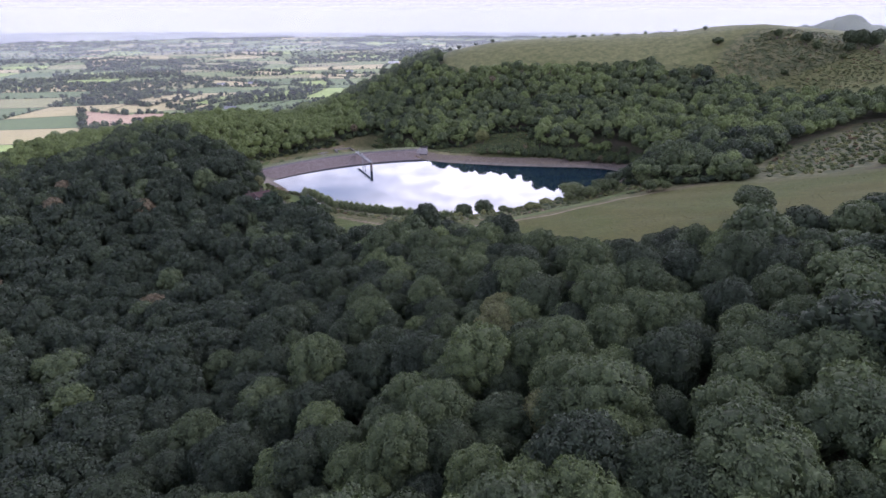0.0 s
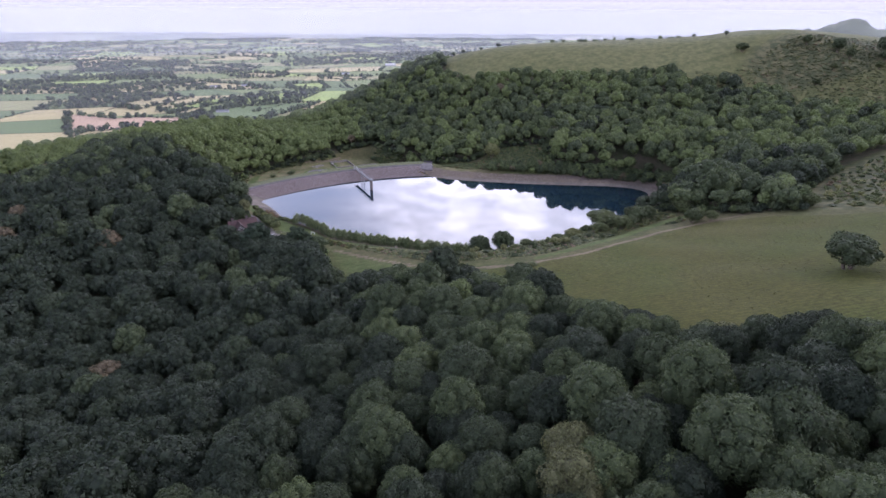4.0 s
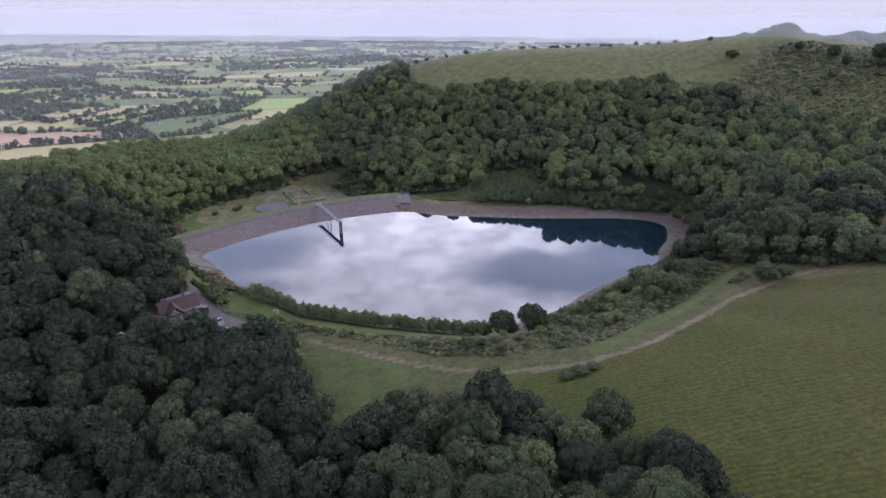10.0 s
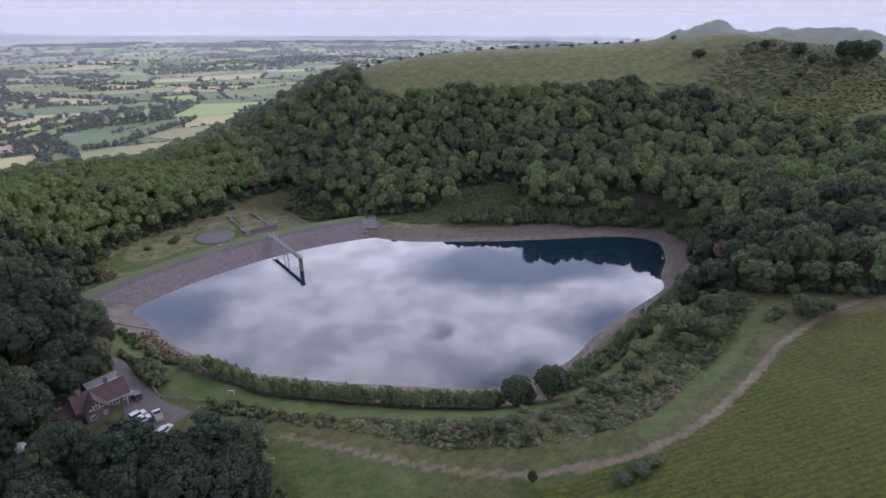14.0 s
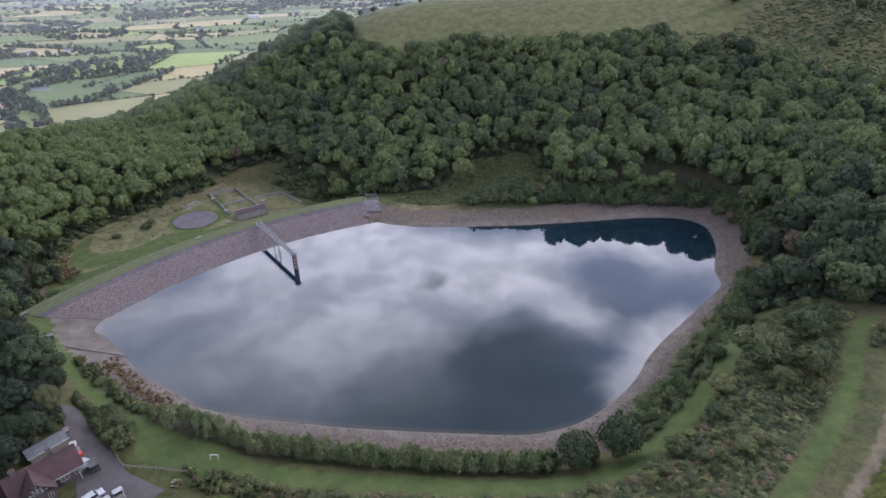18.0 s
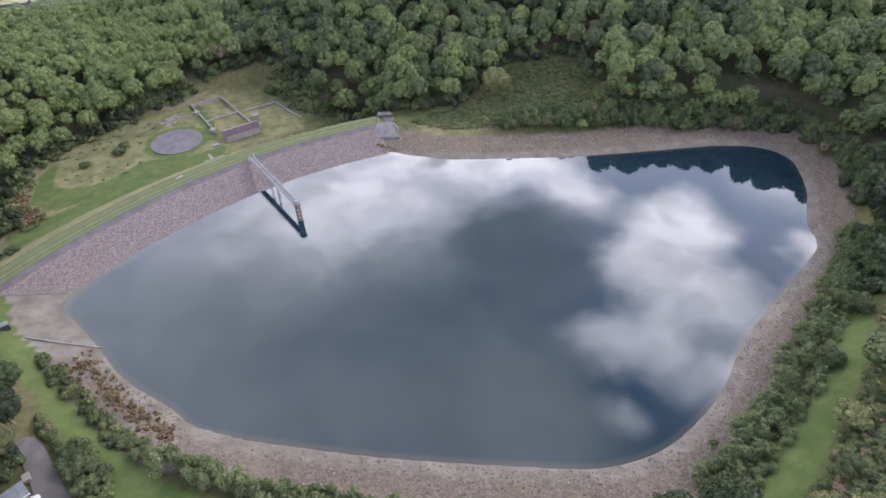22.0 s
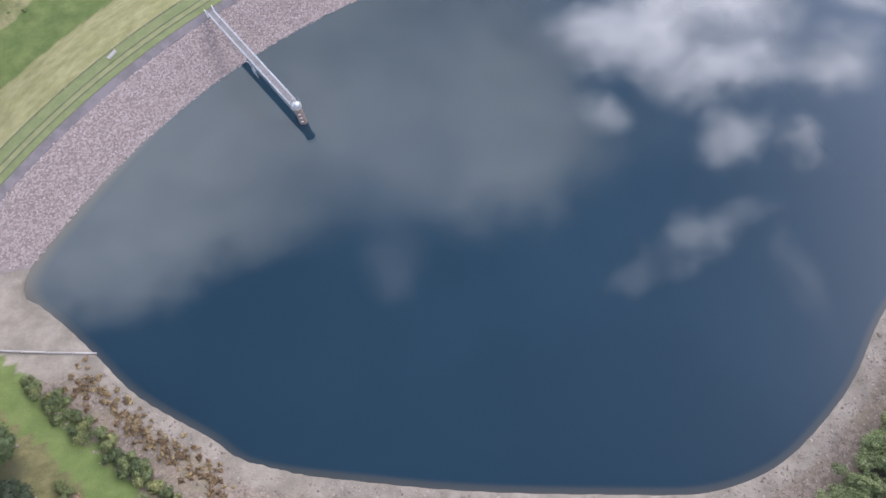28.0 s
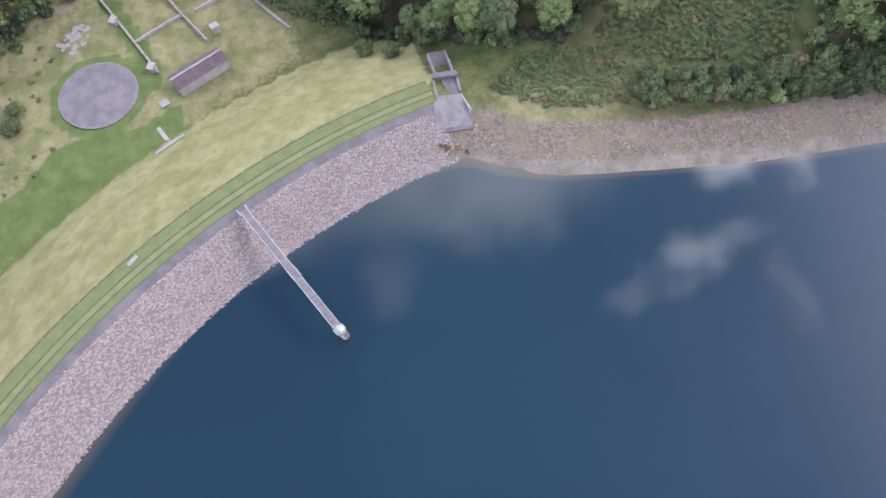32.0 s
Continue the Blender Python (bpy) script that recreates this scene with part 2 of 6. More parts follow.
def foliage(name, dark, mid, light, hue=None, through=0.25):
    """Leaves: the colour goes by tree (tint) and by leaf clump (island); part of the light passes through."""
    mat = bpy.data.materials.new(name)
    nt, nodes, bsdf = links(mat)
    tint = attribute(nt, "tint")
    col = blend(nt, step(nt, tint, 0.0, 0.55), dark, mid)
    col = blend(nt, step(nt, tint, 0.55, 1.0), col, light)
    if hue:
        col = blend(nt, step(nt, tint, 0.955, 0.985), col, hue)
    isl = nodes.new("ShaderNodeNewGeometry").outputs["Random Per Island"]
    col = blend(nt, 0.8, col, blend(nt, isl, (0.56, 0.58, 0.56), (1.46, 1.44, 1.36)), "MULTIPLY")
    nt.links.new(col, bsdf.inputs["Base Color"])
    bsdf.inputs["Roughness"].default_value = 0.65
    bsdf.inputs["Specular IOR Level"].default_value = 0.25
    tr = nodes.new("ShaderNodeBsdfTranslucent")
    nt.links.new(blend(nt, 1.0, col, (1.15, 1.2, 0.8), "MULTIPLY"), tr.inputs["Color"])
    ms = nodes.new("ShaderNodeMixShader")
    ms.inputs[0].default_value = through
    nt.links.new(bsdf.outputs[0], ms.inputs[1])
    nt.links.new(tr.outputs[0], ms.inputs[2])
    nt.links.new(ms.outputs[0], nodes["Material Output"].inputs[0])
    return mat


LEAF = foliage("broad_leaves", (0.025, 0.035, 0.021), (0.068, 0.088, 0.041), (0.115, 0.145, 0.054), (0.11, 0.088, 0.058))
SHRUB = foliage("shrub_leaves", (0.050, 0.066, 0.030), (0.094, 0.110, 0.048), (0.165, 0.165, 0.070), (0.15, 0.11, 0.075))
PINE = foliage("pine_needles", (0.018, 0.03, 0.018), (0.03, 0.045, 0.022), (0.045, 0.06, 0.03), None, 0.08)
STUBBLE = foliage("hay_stubble", (0.050, 0.054, 0.014), (0.075, 0.075, 0.020), (0.09, 0.08, 0.03), (0.09, 0.075, 0.03))
BRACKEN = foliage("bracken_fronds", (0.045, 0.066, 0.028), (0.082, 0.104, 0.040), (0.12, 0.10, 0.05), (0.14, 0.085, 0.05))
WILLOW = foliage("willow_leaves", (0.10, 0.125, 0.062), (0.145, 0.172, 0.085), (0.19, 0.21, 0.115), None, 0.3)
TURF = plain("mown_turf", (0.060, 0.076, 0.024), (0.084, 0.095, 0.035), 0.5, 0.95, 0.6, 0.06)
DRYTURF = plain("worn_turf", (0.078, 0.088, 0.034), (0.108, 0.110, 0.047), 0.5, 0.95, 0.6, 0.06)
RUT = plain("worn_rut", (0.036, 0.040, 0.020), (0.060, 0.064, 0.030), 0.6, 0.95, 0.5, 0.04)
DAMP = plain("damp_concrete", (0.075, 0.068, 0.070), (0.125, 0.113, 0.114), 0.6, 0.8, 0.4, 0.03)
REED = foliage("dry_stalks", (0.09, 0.06, 0.035), (0.14, 0.095, 0.055), (0.20, 0.15, 0.085))
BARK = plain("bark", (0.09, 0.07, 0.055), (0.15, 0.12, 0.095), 1.5, 0.9, 0.5, 0.05)
STONE = plain("dressed_stone", (0.13, 0.115, 0.105), (0.20, 0.18, 0.165), 0.8, 0.85, 0.4, 0.04)
CONCRETE = plain("weathered_concrete", (0.14, 0.132, 0.126), (0.21, 0.198, 0.188), 0.5, 0.85, 0.3, 0.02)
TARMAC = plain("worn_tarmac", (0.055, 0.048, 0.045), (0.088, 0.078, 0.073), 0.25, 0.9, 0.3, 0.01)
STEEL = plain("galvanised_steel", (0.18, 0.195, 0.21), (0.27, 0.285, 0.305), 1.2, 0.45, 0.1, 0.005, 0.6)
WHITE = plain("white_paint", (0.34, 0.34, 0.335), (0.44, 0.44, 0.43), 1.0, 0.5, 0.1, 0.005)
BLACK = plain("black_timber", (0.02, 0.018, 0.016), (0.04, 0.036, 0.032), 1.5, 0.6, 0.2, 0.01)
ROOF = plain("red_roof_tiles", (0.044, 0.025, 0.025), (0.076, 0.042, 0.039), 0.7, 0.85, 0.5, 0.03)
SLATE = plain("grey_roof_felt", (0.09, 0.095, 0.10), (0.14, 0.145, 0.15), 0.6, 0.8, 0.3, 0.02)
RUST = plain("maroon_sheet_roof", (0.040, 0.024, 0.029), (0.072, 0.044, 0.052), 0.5, 0.75, 0.3, 0.02)
TIMBER = plain("silvered_timber", (0.14, 0.12, 0.10), (0.22, 0.19, 0.155), 1.6, 0.85, 0.4, 0.02)
GLASS = plain("window_glass", (0.02, 0.025, 0.03), (0.035, 0.04, 0.05), 0.5, 0.08, 0.02, 0.002)
RUBBER = plain("tyre_rubber", (0.015, 0.015, 0.016), (0.03, 0.03, 0.03), 3.0, 0.9, 0.3, 0.01)


def water_material():
    mat = bpy.data.materials.new("lake_water")
    nt, nodes, bsdf = links(mat)
    col = blend(nt, step(nt, noise_of(nt, 0.02, 3), 0.35, 0.65), (0.0068, 0.0165, 0.025), (0.008, 0.019, 0.029))
    shallow = step(nt, attribute(nt, "depth"), 0.0, 0.6)
    col = blend(nt, shallow, (0.040, 0.038, 0.032), col)
    nt.links.new(col, bsdf.inputs["Base Color"])
    bsdf.inputs["Roughness"].default_value = 0.03
    bsdf.inputs["IOR"].default_value = 1.48
    bump(nt, bsdf, noise_of(nt, 0.9, 3), 0.05, 0.02)
    return mat


def ground_material():
    """Meadow, mown lanes, gravel, bracken and woodland floor, laid out by the plan's own zones."""
    mat = bpy.data.materials.new("ground_cover")
    nt, nodes, bsdf = links(mat)
    big, mid, fine = noise_of(nt, 0.02, 4), noise_of(nt, 0.18, 5), noise_of(nt, 1.6, 5, rough=0.7)
    rag = calc(nt, "MULTIPLY", calc(nt, "SUBTRACT", noise_of(nt, 0.7, 4), 0.5), 1.4)

    def zone(name, col, base, soft=0.25):
        w = calc(nt, "ADD", attribute(nt, name), calc(nt, "MULTIPLY", rag, 0.45))
        return blend(nt, step(nt, w, 0.5 - soft, 0.5 + soft), base, col)

    meadow = blend(nt, step(nt, mid, 0.3, 0.7), (0.042, 0.054, 0.019), (0.070, 0.076, 0.030))
    meadow = blend(nt, step(nt, big, 0.35, 0.65), meadow, (0.080, 0.074, 0.038))
    tuft = noise_of(nt, 0.55, 4, rough=0.65)
    meadow = blend(nt, 0.6, meadow, blend(nt, step(nt, tuft, 0.3, 0.7), (0.62, 0.66, 0.6), (1.35, 1.3, 1.25)), "MULTIPLY")
    meadow = blend(nt, 0.5, meadow, blend(nt, fine, (0.5, 0.5, 0.45), (1.4, 1.4, 1.3)), "MULTIPLY")
    down = blend(nt, step(nt, mid, 0.3, 0.7), (0.074, 0.082, 0.032), (0.118, 0.116, 0.050))
    scrub = blend(nt, step(nt, mid, 0.42, 0.6), (0.058, 0.066, 0.032), (0.118, 0.112, 0.058))
    scrub = blend(nt, 0.7, scrub, blend(nt, fine, (0.4, 0.4, 0.4), (1.5, 1.5, 1.5)), "MULTIPLY")
    mown = blend(nt, step(nt, mid, 0.3, 0.7), (0.052, 0.074, 0.022), (0.076, 0.096, 0.032))
    lit = blend(nt, step(nt, mid, 0.35, 0.65), (0.06, 0.05, 0.035), (0.035, 0.042, 0.02))
    bare = blend(nt, step(nt, mid, 0.3, 0.7), (0.105, 0.085, 0.058), (0.145, 0.12, 0.082))
    vor = nodes.new("ShaderNodeTexVoronoi")
    vor.inputs["Scale"].default_value = 2.2
    nt.links.new(nodes.new("ShaderNodeTexCoord").outputs["Object"], vor.inputs["Vector"])
    peb = nodes.new("ShaderNodeSeparateColor")
    nt.links.new(vor.outputs["Color"], peb.inputs[0])
    shingle = blend(nt, peb.outputs[0], (0.078, 0.062, 0.050), (0.142, 0.116, 0.096))
    shingle = blend(nt, step(nt, mid, 0.45, 0.7), shingle, (0.115, 0.095, 0.068))
    mud = blend(nt, step(nt, mid, 0.3, 0.7), (0.105, 0.092, 0.076), (0.155, 0.135, 0.115))
    rows = nodes.new("ShaderNodeTexWave")
    rows.inputs["Scale"].default_value, rows.inputs["Distortion"].default_value, rows.inputs["Detail"].default_value = 0.21, 7.0, 4
    rows.bands_direction = "Y"
    nt.links.new(nodes.new("ShaderNodeTexCoord").outputs["Object"], rows.inputs["Vector"])
    hay = blend(nt, calc(nt, "MULTIPLY", step(nt, rows.outputs[0], 0.3, 1.0), 0.55), (0.053, 0.064, 0.014), (0.027, 0.034, 0.010))
    hay = blend(nt, step(nt, big, 0.4, 0.62), hay, blend(nt, 0.3, hay, (0.078, 0.058, 0.022)))
    clump = step(nt, noise_of(nt, 0.9, 4, rough=0.7), 0.35, 0.65)
    hay = blend(nt, 0.55, hay, blend(nt, clump, (0.55, 0.58, 0.6), (1.3, 1.28, 1.15)), "MULTIPLY")
    hay = blend(nt, 0.8, hay, blend(nt, fine, (0.45, 0.45, 0.42), (1.55, 1.52, 1.4)), "MULTIPLY")
    col = zone("down", down, meadow)
    col = zone("pale", blend(nt, step(nt, mid, 0.3, 0.7), (0.118, 0.116, 0.050), (0.162, 0.152, 0.076)), col)
    tan = blend(nt, step(nt, mid, 0.35, 0.65), (0.092, 0.098, 0.042), (0.148, 0.136, 0.074))
    col = zone("rough", blend(nt, 0.6, tan, blend(nt, fine, (0.45, 0.45, 0.42), (1.5, 1.45, 1.4)), "MULTIPLY"), col)
    col = zone("scrub", scrub, col)
    col = zone("hay", hay, col)
    col = zone("wood", lit, col)
    col = zone("shore", shingle, col)
    col = zone("mud", mud, col)
    col = zone("mown", mown, col, 0.18)
    col = zone("bare", bare, col, 0.2)
    col = blend(nt, 0.45, col, blend(nt, step(nt, noise_of(nt, 0.35, 5, rough=0.7), 0.3, 0.7), (0.7, 0.72, 0.7), (1.3, 1.28, 1.25)), "MULTIPLY")
    nt.links.new(col, bsdf.inputs["Base Color"])
    bsdf.inputs["Roughness"].default_value = 0.95
    bsdf.inputs["Specular IOR Level"].default_value = 0.15
    bump(nt, bsdf, fine, 0.6, 0.25)
    return mat


WATER, GROUND = water_material(), ground_material()

# ---------------------------------------------------------------- small builders
def part(name, bm, material, parent=None, label=""):
    """Links a bmesh as one mesh object under its thing."""
    me = bpy.data.meshes.new(name)
    bm.to_mesh(me)
    bm.free()
    me.materials.append(material)
    ob = new(name, me)
    if parent is not None:
        ob.parent = parent
    if label:
        ob["label"] = label
    return ob


def raw(name, verts, faces, material, parent=None, label="", smooth=False, values=None):
    """A mesh object from arrays: verts (n, 3), faces (m, 3 or 4); values: float attributes by vertex."""
    me = bpy.data.meshes.new(name)
    verts, faces = np.asarray(verts, np.float32), np.asarray(faces, np.int32)
    k = faces.shape[1]
    me.vertices.add(len(verts))
    me.vertices.foreach_set("co", verts.ravel())
    me.loops.add(faces.size)
    me.loops.foreach_set("vertex_index", faces.ravel())
    me.polygons.add(len(faces))
    me.polygons.foreach_set("loop_start", np.arange(0, faces.size, k, dtype=np.int32))
    me.polygons.foreach_set("use_smooth", np.full(len(faces), smooth))
    for key, v in (values or {}).items():
        at = me.attributes.new(key, "FLOAT", "POINT")
        at.data.foreach_set("value", np.asarray(v, np.float32))
    me.update(calc_edges=True)
    me.materials.append(material)
    ob = new(name, me)
    if parent is not None:
        ob.parent = parent
    if label:
        ob["label"] = label
    return ob


def root(name, m, label, category, group="", kind=""):
    ob = new(name)
    ob.empty_display_size = 0.2
    ob.matrix_world = m
    return tagged(ob, label, category, group, kind)


def box(bm, x0, x1, y0, y1, z0, z1, m=None, bevel=0.0):
    """A box between those limits, its edges eased by bevel."""
    made = bmesh.ops.create_cube(bm, size=1.0)["verts"]
    for v in made:
        v.co = Vector(((x0 + x1) / 2 + v.co.x * (x1 - x0), (y0 + y1) / 2 + v.co.y * (y1 - y0), (z0 + z1) / 2 + v.co.z * (z1 - z0)))
    if bevel > 0:
        edges = list({e for v in made for e in v.link_edges})
        made = list({v for f in bmesh.ops.bevel(bm, geom=edges, offset=bevel, segments=1, affect="EDGES")["faces"] for v in f.verts} | {v for v in made if v.is_valid})
    if m is not None:
        bmesh.ops.transform(bm, matrix=m, verts=[v for v in made if v.is_valid])
    return made


def rod(bm, a, b, r, sides=6, r2=None):
    """A round bar from a to b."""
    a, b = Vector(a), Vector(b)
    d = b - a
    m = Matrix.Translation((a + b) / 2) @ d.to_track_quat("Z", "Y").to_matrix().to_4x4()
    bmesh.ops.create_cone(bm, cap_ends=True, segments=sides, radius1=r, radius2=r if r2 is None else r2, depth=d.length, matrix=m)


def solid(name, shapes, material, parent, label=""):
    bm = bmesh.new()
    for kind, *a in shapes:
        if kind == "box":
            box(bm, *a)
        else:
            rod(bm, *a)
    return part(name, bm, material, parent, label)


# ---------------------------------------------------------------- the plan
def smooth(a, b, v):
    t = np.clip((v - a) / (b - a), 0, 1)
    return t * t * (3 - 2 * t)


def loop_curve(pts, n, closed=True):
    """A smooth curve (Catmull-Rom) through the points."""
    p = np.array(pts, float)
    m = len(p)
    out = []
    for i in range(m if closed else m - 1):
        q = [p[(i + k) % m] if closed else p[min(max(i + k, 0), m - 1)] for k in (-1, 0, 1, 2)]
        for s in np.arange(n) / n:
            out.append(0.5 * (2 * q[1] + (q[2] - q[0]) * s + (2 * q[0] - 5 * q[1] + 4 * q[2] - q[3]) * s * s + (3 * q[1] - q[0] - 3 * q[2] + q[3]) * s ** 3))
    if not closed:
        out.append(p[-1])
    return np.array(out)


def away(x, y, line, closed=False):
    """Distance of every (x, y) from a polyline."""
    best = np.full(x.shape, 1e9)
    n = len(line)
    for i in range(n if closed else n - 1):
        (ax, ay), (bx, by) = line[i], line[(i + 1) % n]
        dx, dy = bx - ax, by - ay
        t = np.clip(((x - ax) * dx + (y - ay) * dy) / (dx * dx + dy * dy + 1e-9), 0, 1)
        best = np.minimum(best, (x - ax - t * dx) ** 2 + (y - ay - t * dy) ** 2)
    return np.sqrt(best)


def inside(x, y, poly):
    c = np.zeros(x.shape, bool)
    n = len(poly)
    for i in range(n):
        (ax, ay), (bx, by) = poly[i], poly[(i + 1) % n]
        if ay != by:
            c ^= ((ay > y) != (by > y)) & (x < (bx - ax) * (y - ay) / (by - ay) + ax)
    return c


def signed(x, y, poly):
    """Distance from the outline, minus inside."""
    return np.where(inside(x, y, poly), -1, 1) * away(x, y, poly, True)


# heights of the hills every 100 m: rows from y = -100, columns from x = -300
HILLS = np.array((
    (26, 40, 55, 68, 83, 93, 96, 93, 87),
    (12, 16, 25, 47, 69, 84, 90, 88, 85),
    (-4, -8, -4, 33, 57, 71, 81, 83, 85),
    (-18, -10, -10, 17, 30, 47, 65, 76, 86),
    (-25, 25, 18, 3, 3, 26, 43, 64, 84),
    (-24, 26, -4, -4, 17, 18, 23, 55, 77),
    (-14, 11, -20, 7, 30, 48, 80, 71, 62),
    (-31, -17, 1, 59, 82, 85, 102, 76, 52),
    (-73, -39, 12, 53, 68, 60, 62, 62, 53),
    (-112, -73, -37, -6, 30, 45, 46, 51, 55),
), float)
# single knolls and hollows: x, y, height, radius
KNOLLS = (
    (261, 465, -8, 25), (293, 530, 7, 25), (-156, 393, -6, 25), (-227, 417, 5, 25), (-146, 555, -5, 25), (-220, 525, 5, 35), (-298, 412, -6, 25), (-189, 361, 4, 25), (-38, 595, -4, 25), (-60, 640, 4, 25), (77, 505, -3, 25), (261, 465, -3, 25), (-298, 412, -4, 25), (256, 632, -4, 25), (52, 616, 3, 35), (26, 540, 3, 25), (6, 648, 5, 28), (390, 535, 7, 45),
)
SHORE = loop_curve(((-17, 389), (-36, 387), (-54, 381), (-71, 372.5), (-85, 361.5), (-97, 350), (-106, 340), (-107, 333), (-102, 326), (-97, 319), (-90, 309), (-78, 298), (-71, 291),
                    (-52, 283), (-33, 276), (-10, 269), (5, 265), (17, 265), (27, 268), (40, 275), (52, 285), (70, 296), (91, 308), (97, 313), (100, 320), (106, 328), (112, 335),
                    (118, 346), (120, 354), (115, 362), (100, 367), (78, 369), (48, 372), (25, 376), (5, 380), (-8, 384.5)), 5)
DAM_X, DAM_Y, DAM_R = 5.9, 237.6, 165.8
PLAIN = -100.0
WORKS = ((-143, 394), (-151, 412), (-147, 428), (-139, 443), (-125, 455), (-109, 463), (-95, 473), (-87, 481), (-67, 480), (-48, 455), (-46, 436), (-80, 420), (-120, 396))


def spline(u):
    u = np.abs(u)
    return np.where(u < 1, 2 / 3 - u * u + u ** 3 / 2, np.where(u < 2, (2 - u) ** 3 / 6, 0))


def hills(x, y):
    cx, cy = np.clip(x, -300, 500), np.clip(y, -100, 800)
    wx = np.stack([spline((cx - g) / 100) for g in np.arange(-300, 501, 100)], -1)
    wy = np.stack([spline((cy - g) / 100) for g in np.arange(-100, 801, 100)], -1)
    wx, wy = wx / wx.sum(-1, keepdims=True), wy / wy.sum(-1, keepdims=True)
    h = np.einsum("...i,ij,...j->...", wy, HILLS, wx)
    for kx, ky, kh, kr in KNOLLS:
        h = h + kh * np.exp(-((x - kx) ** 2 + (y - ky) ** 2) / (2 * kr * kr))
    out = np.hypot(np.maximum(-300 - x, 0) * 1.0, np.maximum(y - 800, 0))
    w = smooth(0, 420, np.hypot(out, 0.5 * np.maximum(x - 500, 0)))
    return h * (1 - w) + PLAIN * w


def lowland(x, y):
    """1 on the farmed plain below the hills, 0 on the hills."""
    out = np.hypot(np.maximum(-300 - x, 0) * 1.0, np.maximum(y - 800, 0))
    return smooth(60, 160, np.hypot(out, 0.5 * np.maximum(x - 500, 0)))


def dam_place(x, y):
    """Degrees along the dam (minus: west) and metres out from the upper edge of its stone face."""
    return np.degrees(np.arctan2(x - DAM_X, y - DAM_Y)), np.hypot(x - DAM_X, y - DAM_Y) - DAM_R


def height(x, y):
    x, y = np.asarray(x, float), np.asarray(y, float)
    h = hills(x, y)
    sd = signed(x, y, SHORE)
    beach = np.where(sd > 0, 0.24 * sd, np.maximum(0.30 * sd, -8))
    w = smooth(8, 30, sd)
    h = beach * (1 - w) + h * w
    # the yard of the house is cut level
    w = smooth(26, 14, np.hypot((x + 88) * 0.8, y - 270))
    h = h * (1 - w) + 7.5 * w
    # the works below the dam stand on a made-up level
    w = smooth(-4, 10 + 38 * smooth(-112, -138, x), signed(x, y, WORKS))
    w = 1 - w
    h = h * (1 - w) - 12.0 * w
    ang, d = dam_place(x, y)
    prof = np.interp(d, (-40, -11.5, 0, 0.3, 6.5, 36, 60), (-8, 0, 4.5, 4.7, 4.9, -11.5, -12.2))
    w = smooth(-5, -0.5, ang + 52.4 - 0.36 * np.maximum(-d, 0)) * smooth(-2.5, -8.5, ang) * smooth(62, 46, d) * smooth(-26, -18, d)
    return h * (1 - w) + prof * w


def at(x, y):
    return float(height(np.array([x]), np.array([y]))[0])


# open land, as outlines
FIELD = ((-56, 252), (-52, 234), (-43, 214), (-36, 199), (-29, 209), (-15, 208), (1, 198), (10, 187), (22, 174), (29, 159), (36, 146), (45, 134), (57, 128), (72, 124), (90, 121), (115, 115), (160, 104),
         (230, 84), (270, 130), (235, 190), (190, 216), (166, 228), (150, 242), (125, 260), (112, 268), (100, 280), (92, 294), (104, 316), (60, 300), (20, 270), (-30, 285), (-80, 300), (-100, 322), (-113, 317), (-101, 302), (-92, 288), (-64, 268))
HAY = ((-10, 205), (1, 198), (10, 187), (22, 174), (29, 159), (36, 146), (45, 134), (57, 128), (72, 124), (90, 121), (115, 115), (160, 104), (230, 84), (270, 130), (235, 188), (190, 212), (165, 222), (152, 230), (141, 238), (126, 246), (110, 250), (98, 249), (80, 239), (62, 229), (45, 221), (27, 216), (2, 214))
YARD = ((-104, 265), (-101, 259), (-93, 254), (-81, 248), (-66, 248), (-60, 256), (-76, 268), (-88, 280), (-97, 292), (-103, 292), (-105, 282))
LAWN = ((-98, 304), (-84, 284), (-58, 264), (-64, 252), (-92, 276), (-104, 298))
DAMLAND = ((-116, 318), (-126, 334), (-131, 346), (-138, 362), (-142, 380), (-142, 396), (-149, 412), (-145, 428), (-137, 442), (-124, 454), (-109, 463), (-95, 474), (-86, 486), (-67, 489), (-47, 462), (-37, 444), (-20, 426), (-2, 414), (20, 410), (28, 420), (42, 430), (66, 426),
           (66, 402), (62, 386), (96, 378), (118, 372), (127, 362), (125, 340), (106, 312), (60, 310), (-60, 330))
DOWNS = ((-6, 652), (2, 616), (4, 586), (20, 556), (47, 550), (70, 552), (89, 540), (111, 536), (129, 526), (151, 515), (180, 520), (190, 510), (198, 485), (222, 488), (233, 471), (258, 469), (264, 448), (272, 428), (290, 414), (312, 402), (400, 380), (560, 350), (560, 780), (80, 780), (10, 700))
RIGHT = ((149, 245), (158, 268), (176, 290), (205, 312), (245, 338), (275, 358), (300, 345), (250, 290), (215, 250), (185, 228), (166, 230))
CREST = [(DAM_X + (DAM_R + 3.4) * math.sin(radians(a)), DAM_Y + (DAM_R + 3.4) * math.cos(radians(a))) for a in range(-58, -5, 2)]
LANE = loop_curve(((-125, 340), (-120, 328), (-113, 319), (-100, 302.5), (-90.5, 289.3), (-80, 278), (-65, 269), (-50, 261), (-30, 254), (-11, 247.5), (2, 244), (13, 243), (25, 247), (37, 253), (51, 262), (67, 273), (80, 283)), 6, False)
PATH = loop_curve(((104, 268), (93, 262), (77, 249), (64, 240), (46, 230), (30, 222)), 6, False)
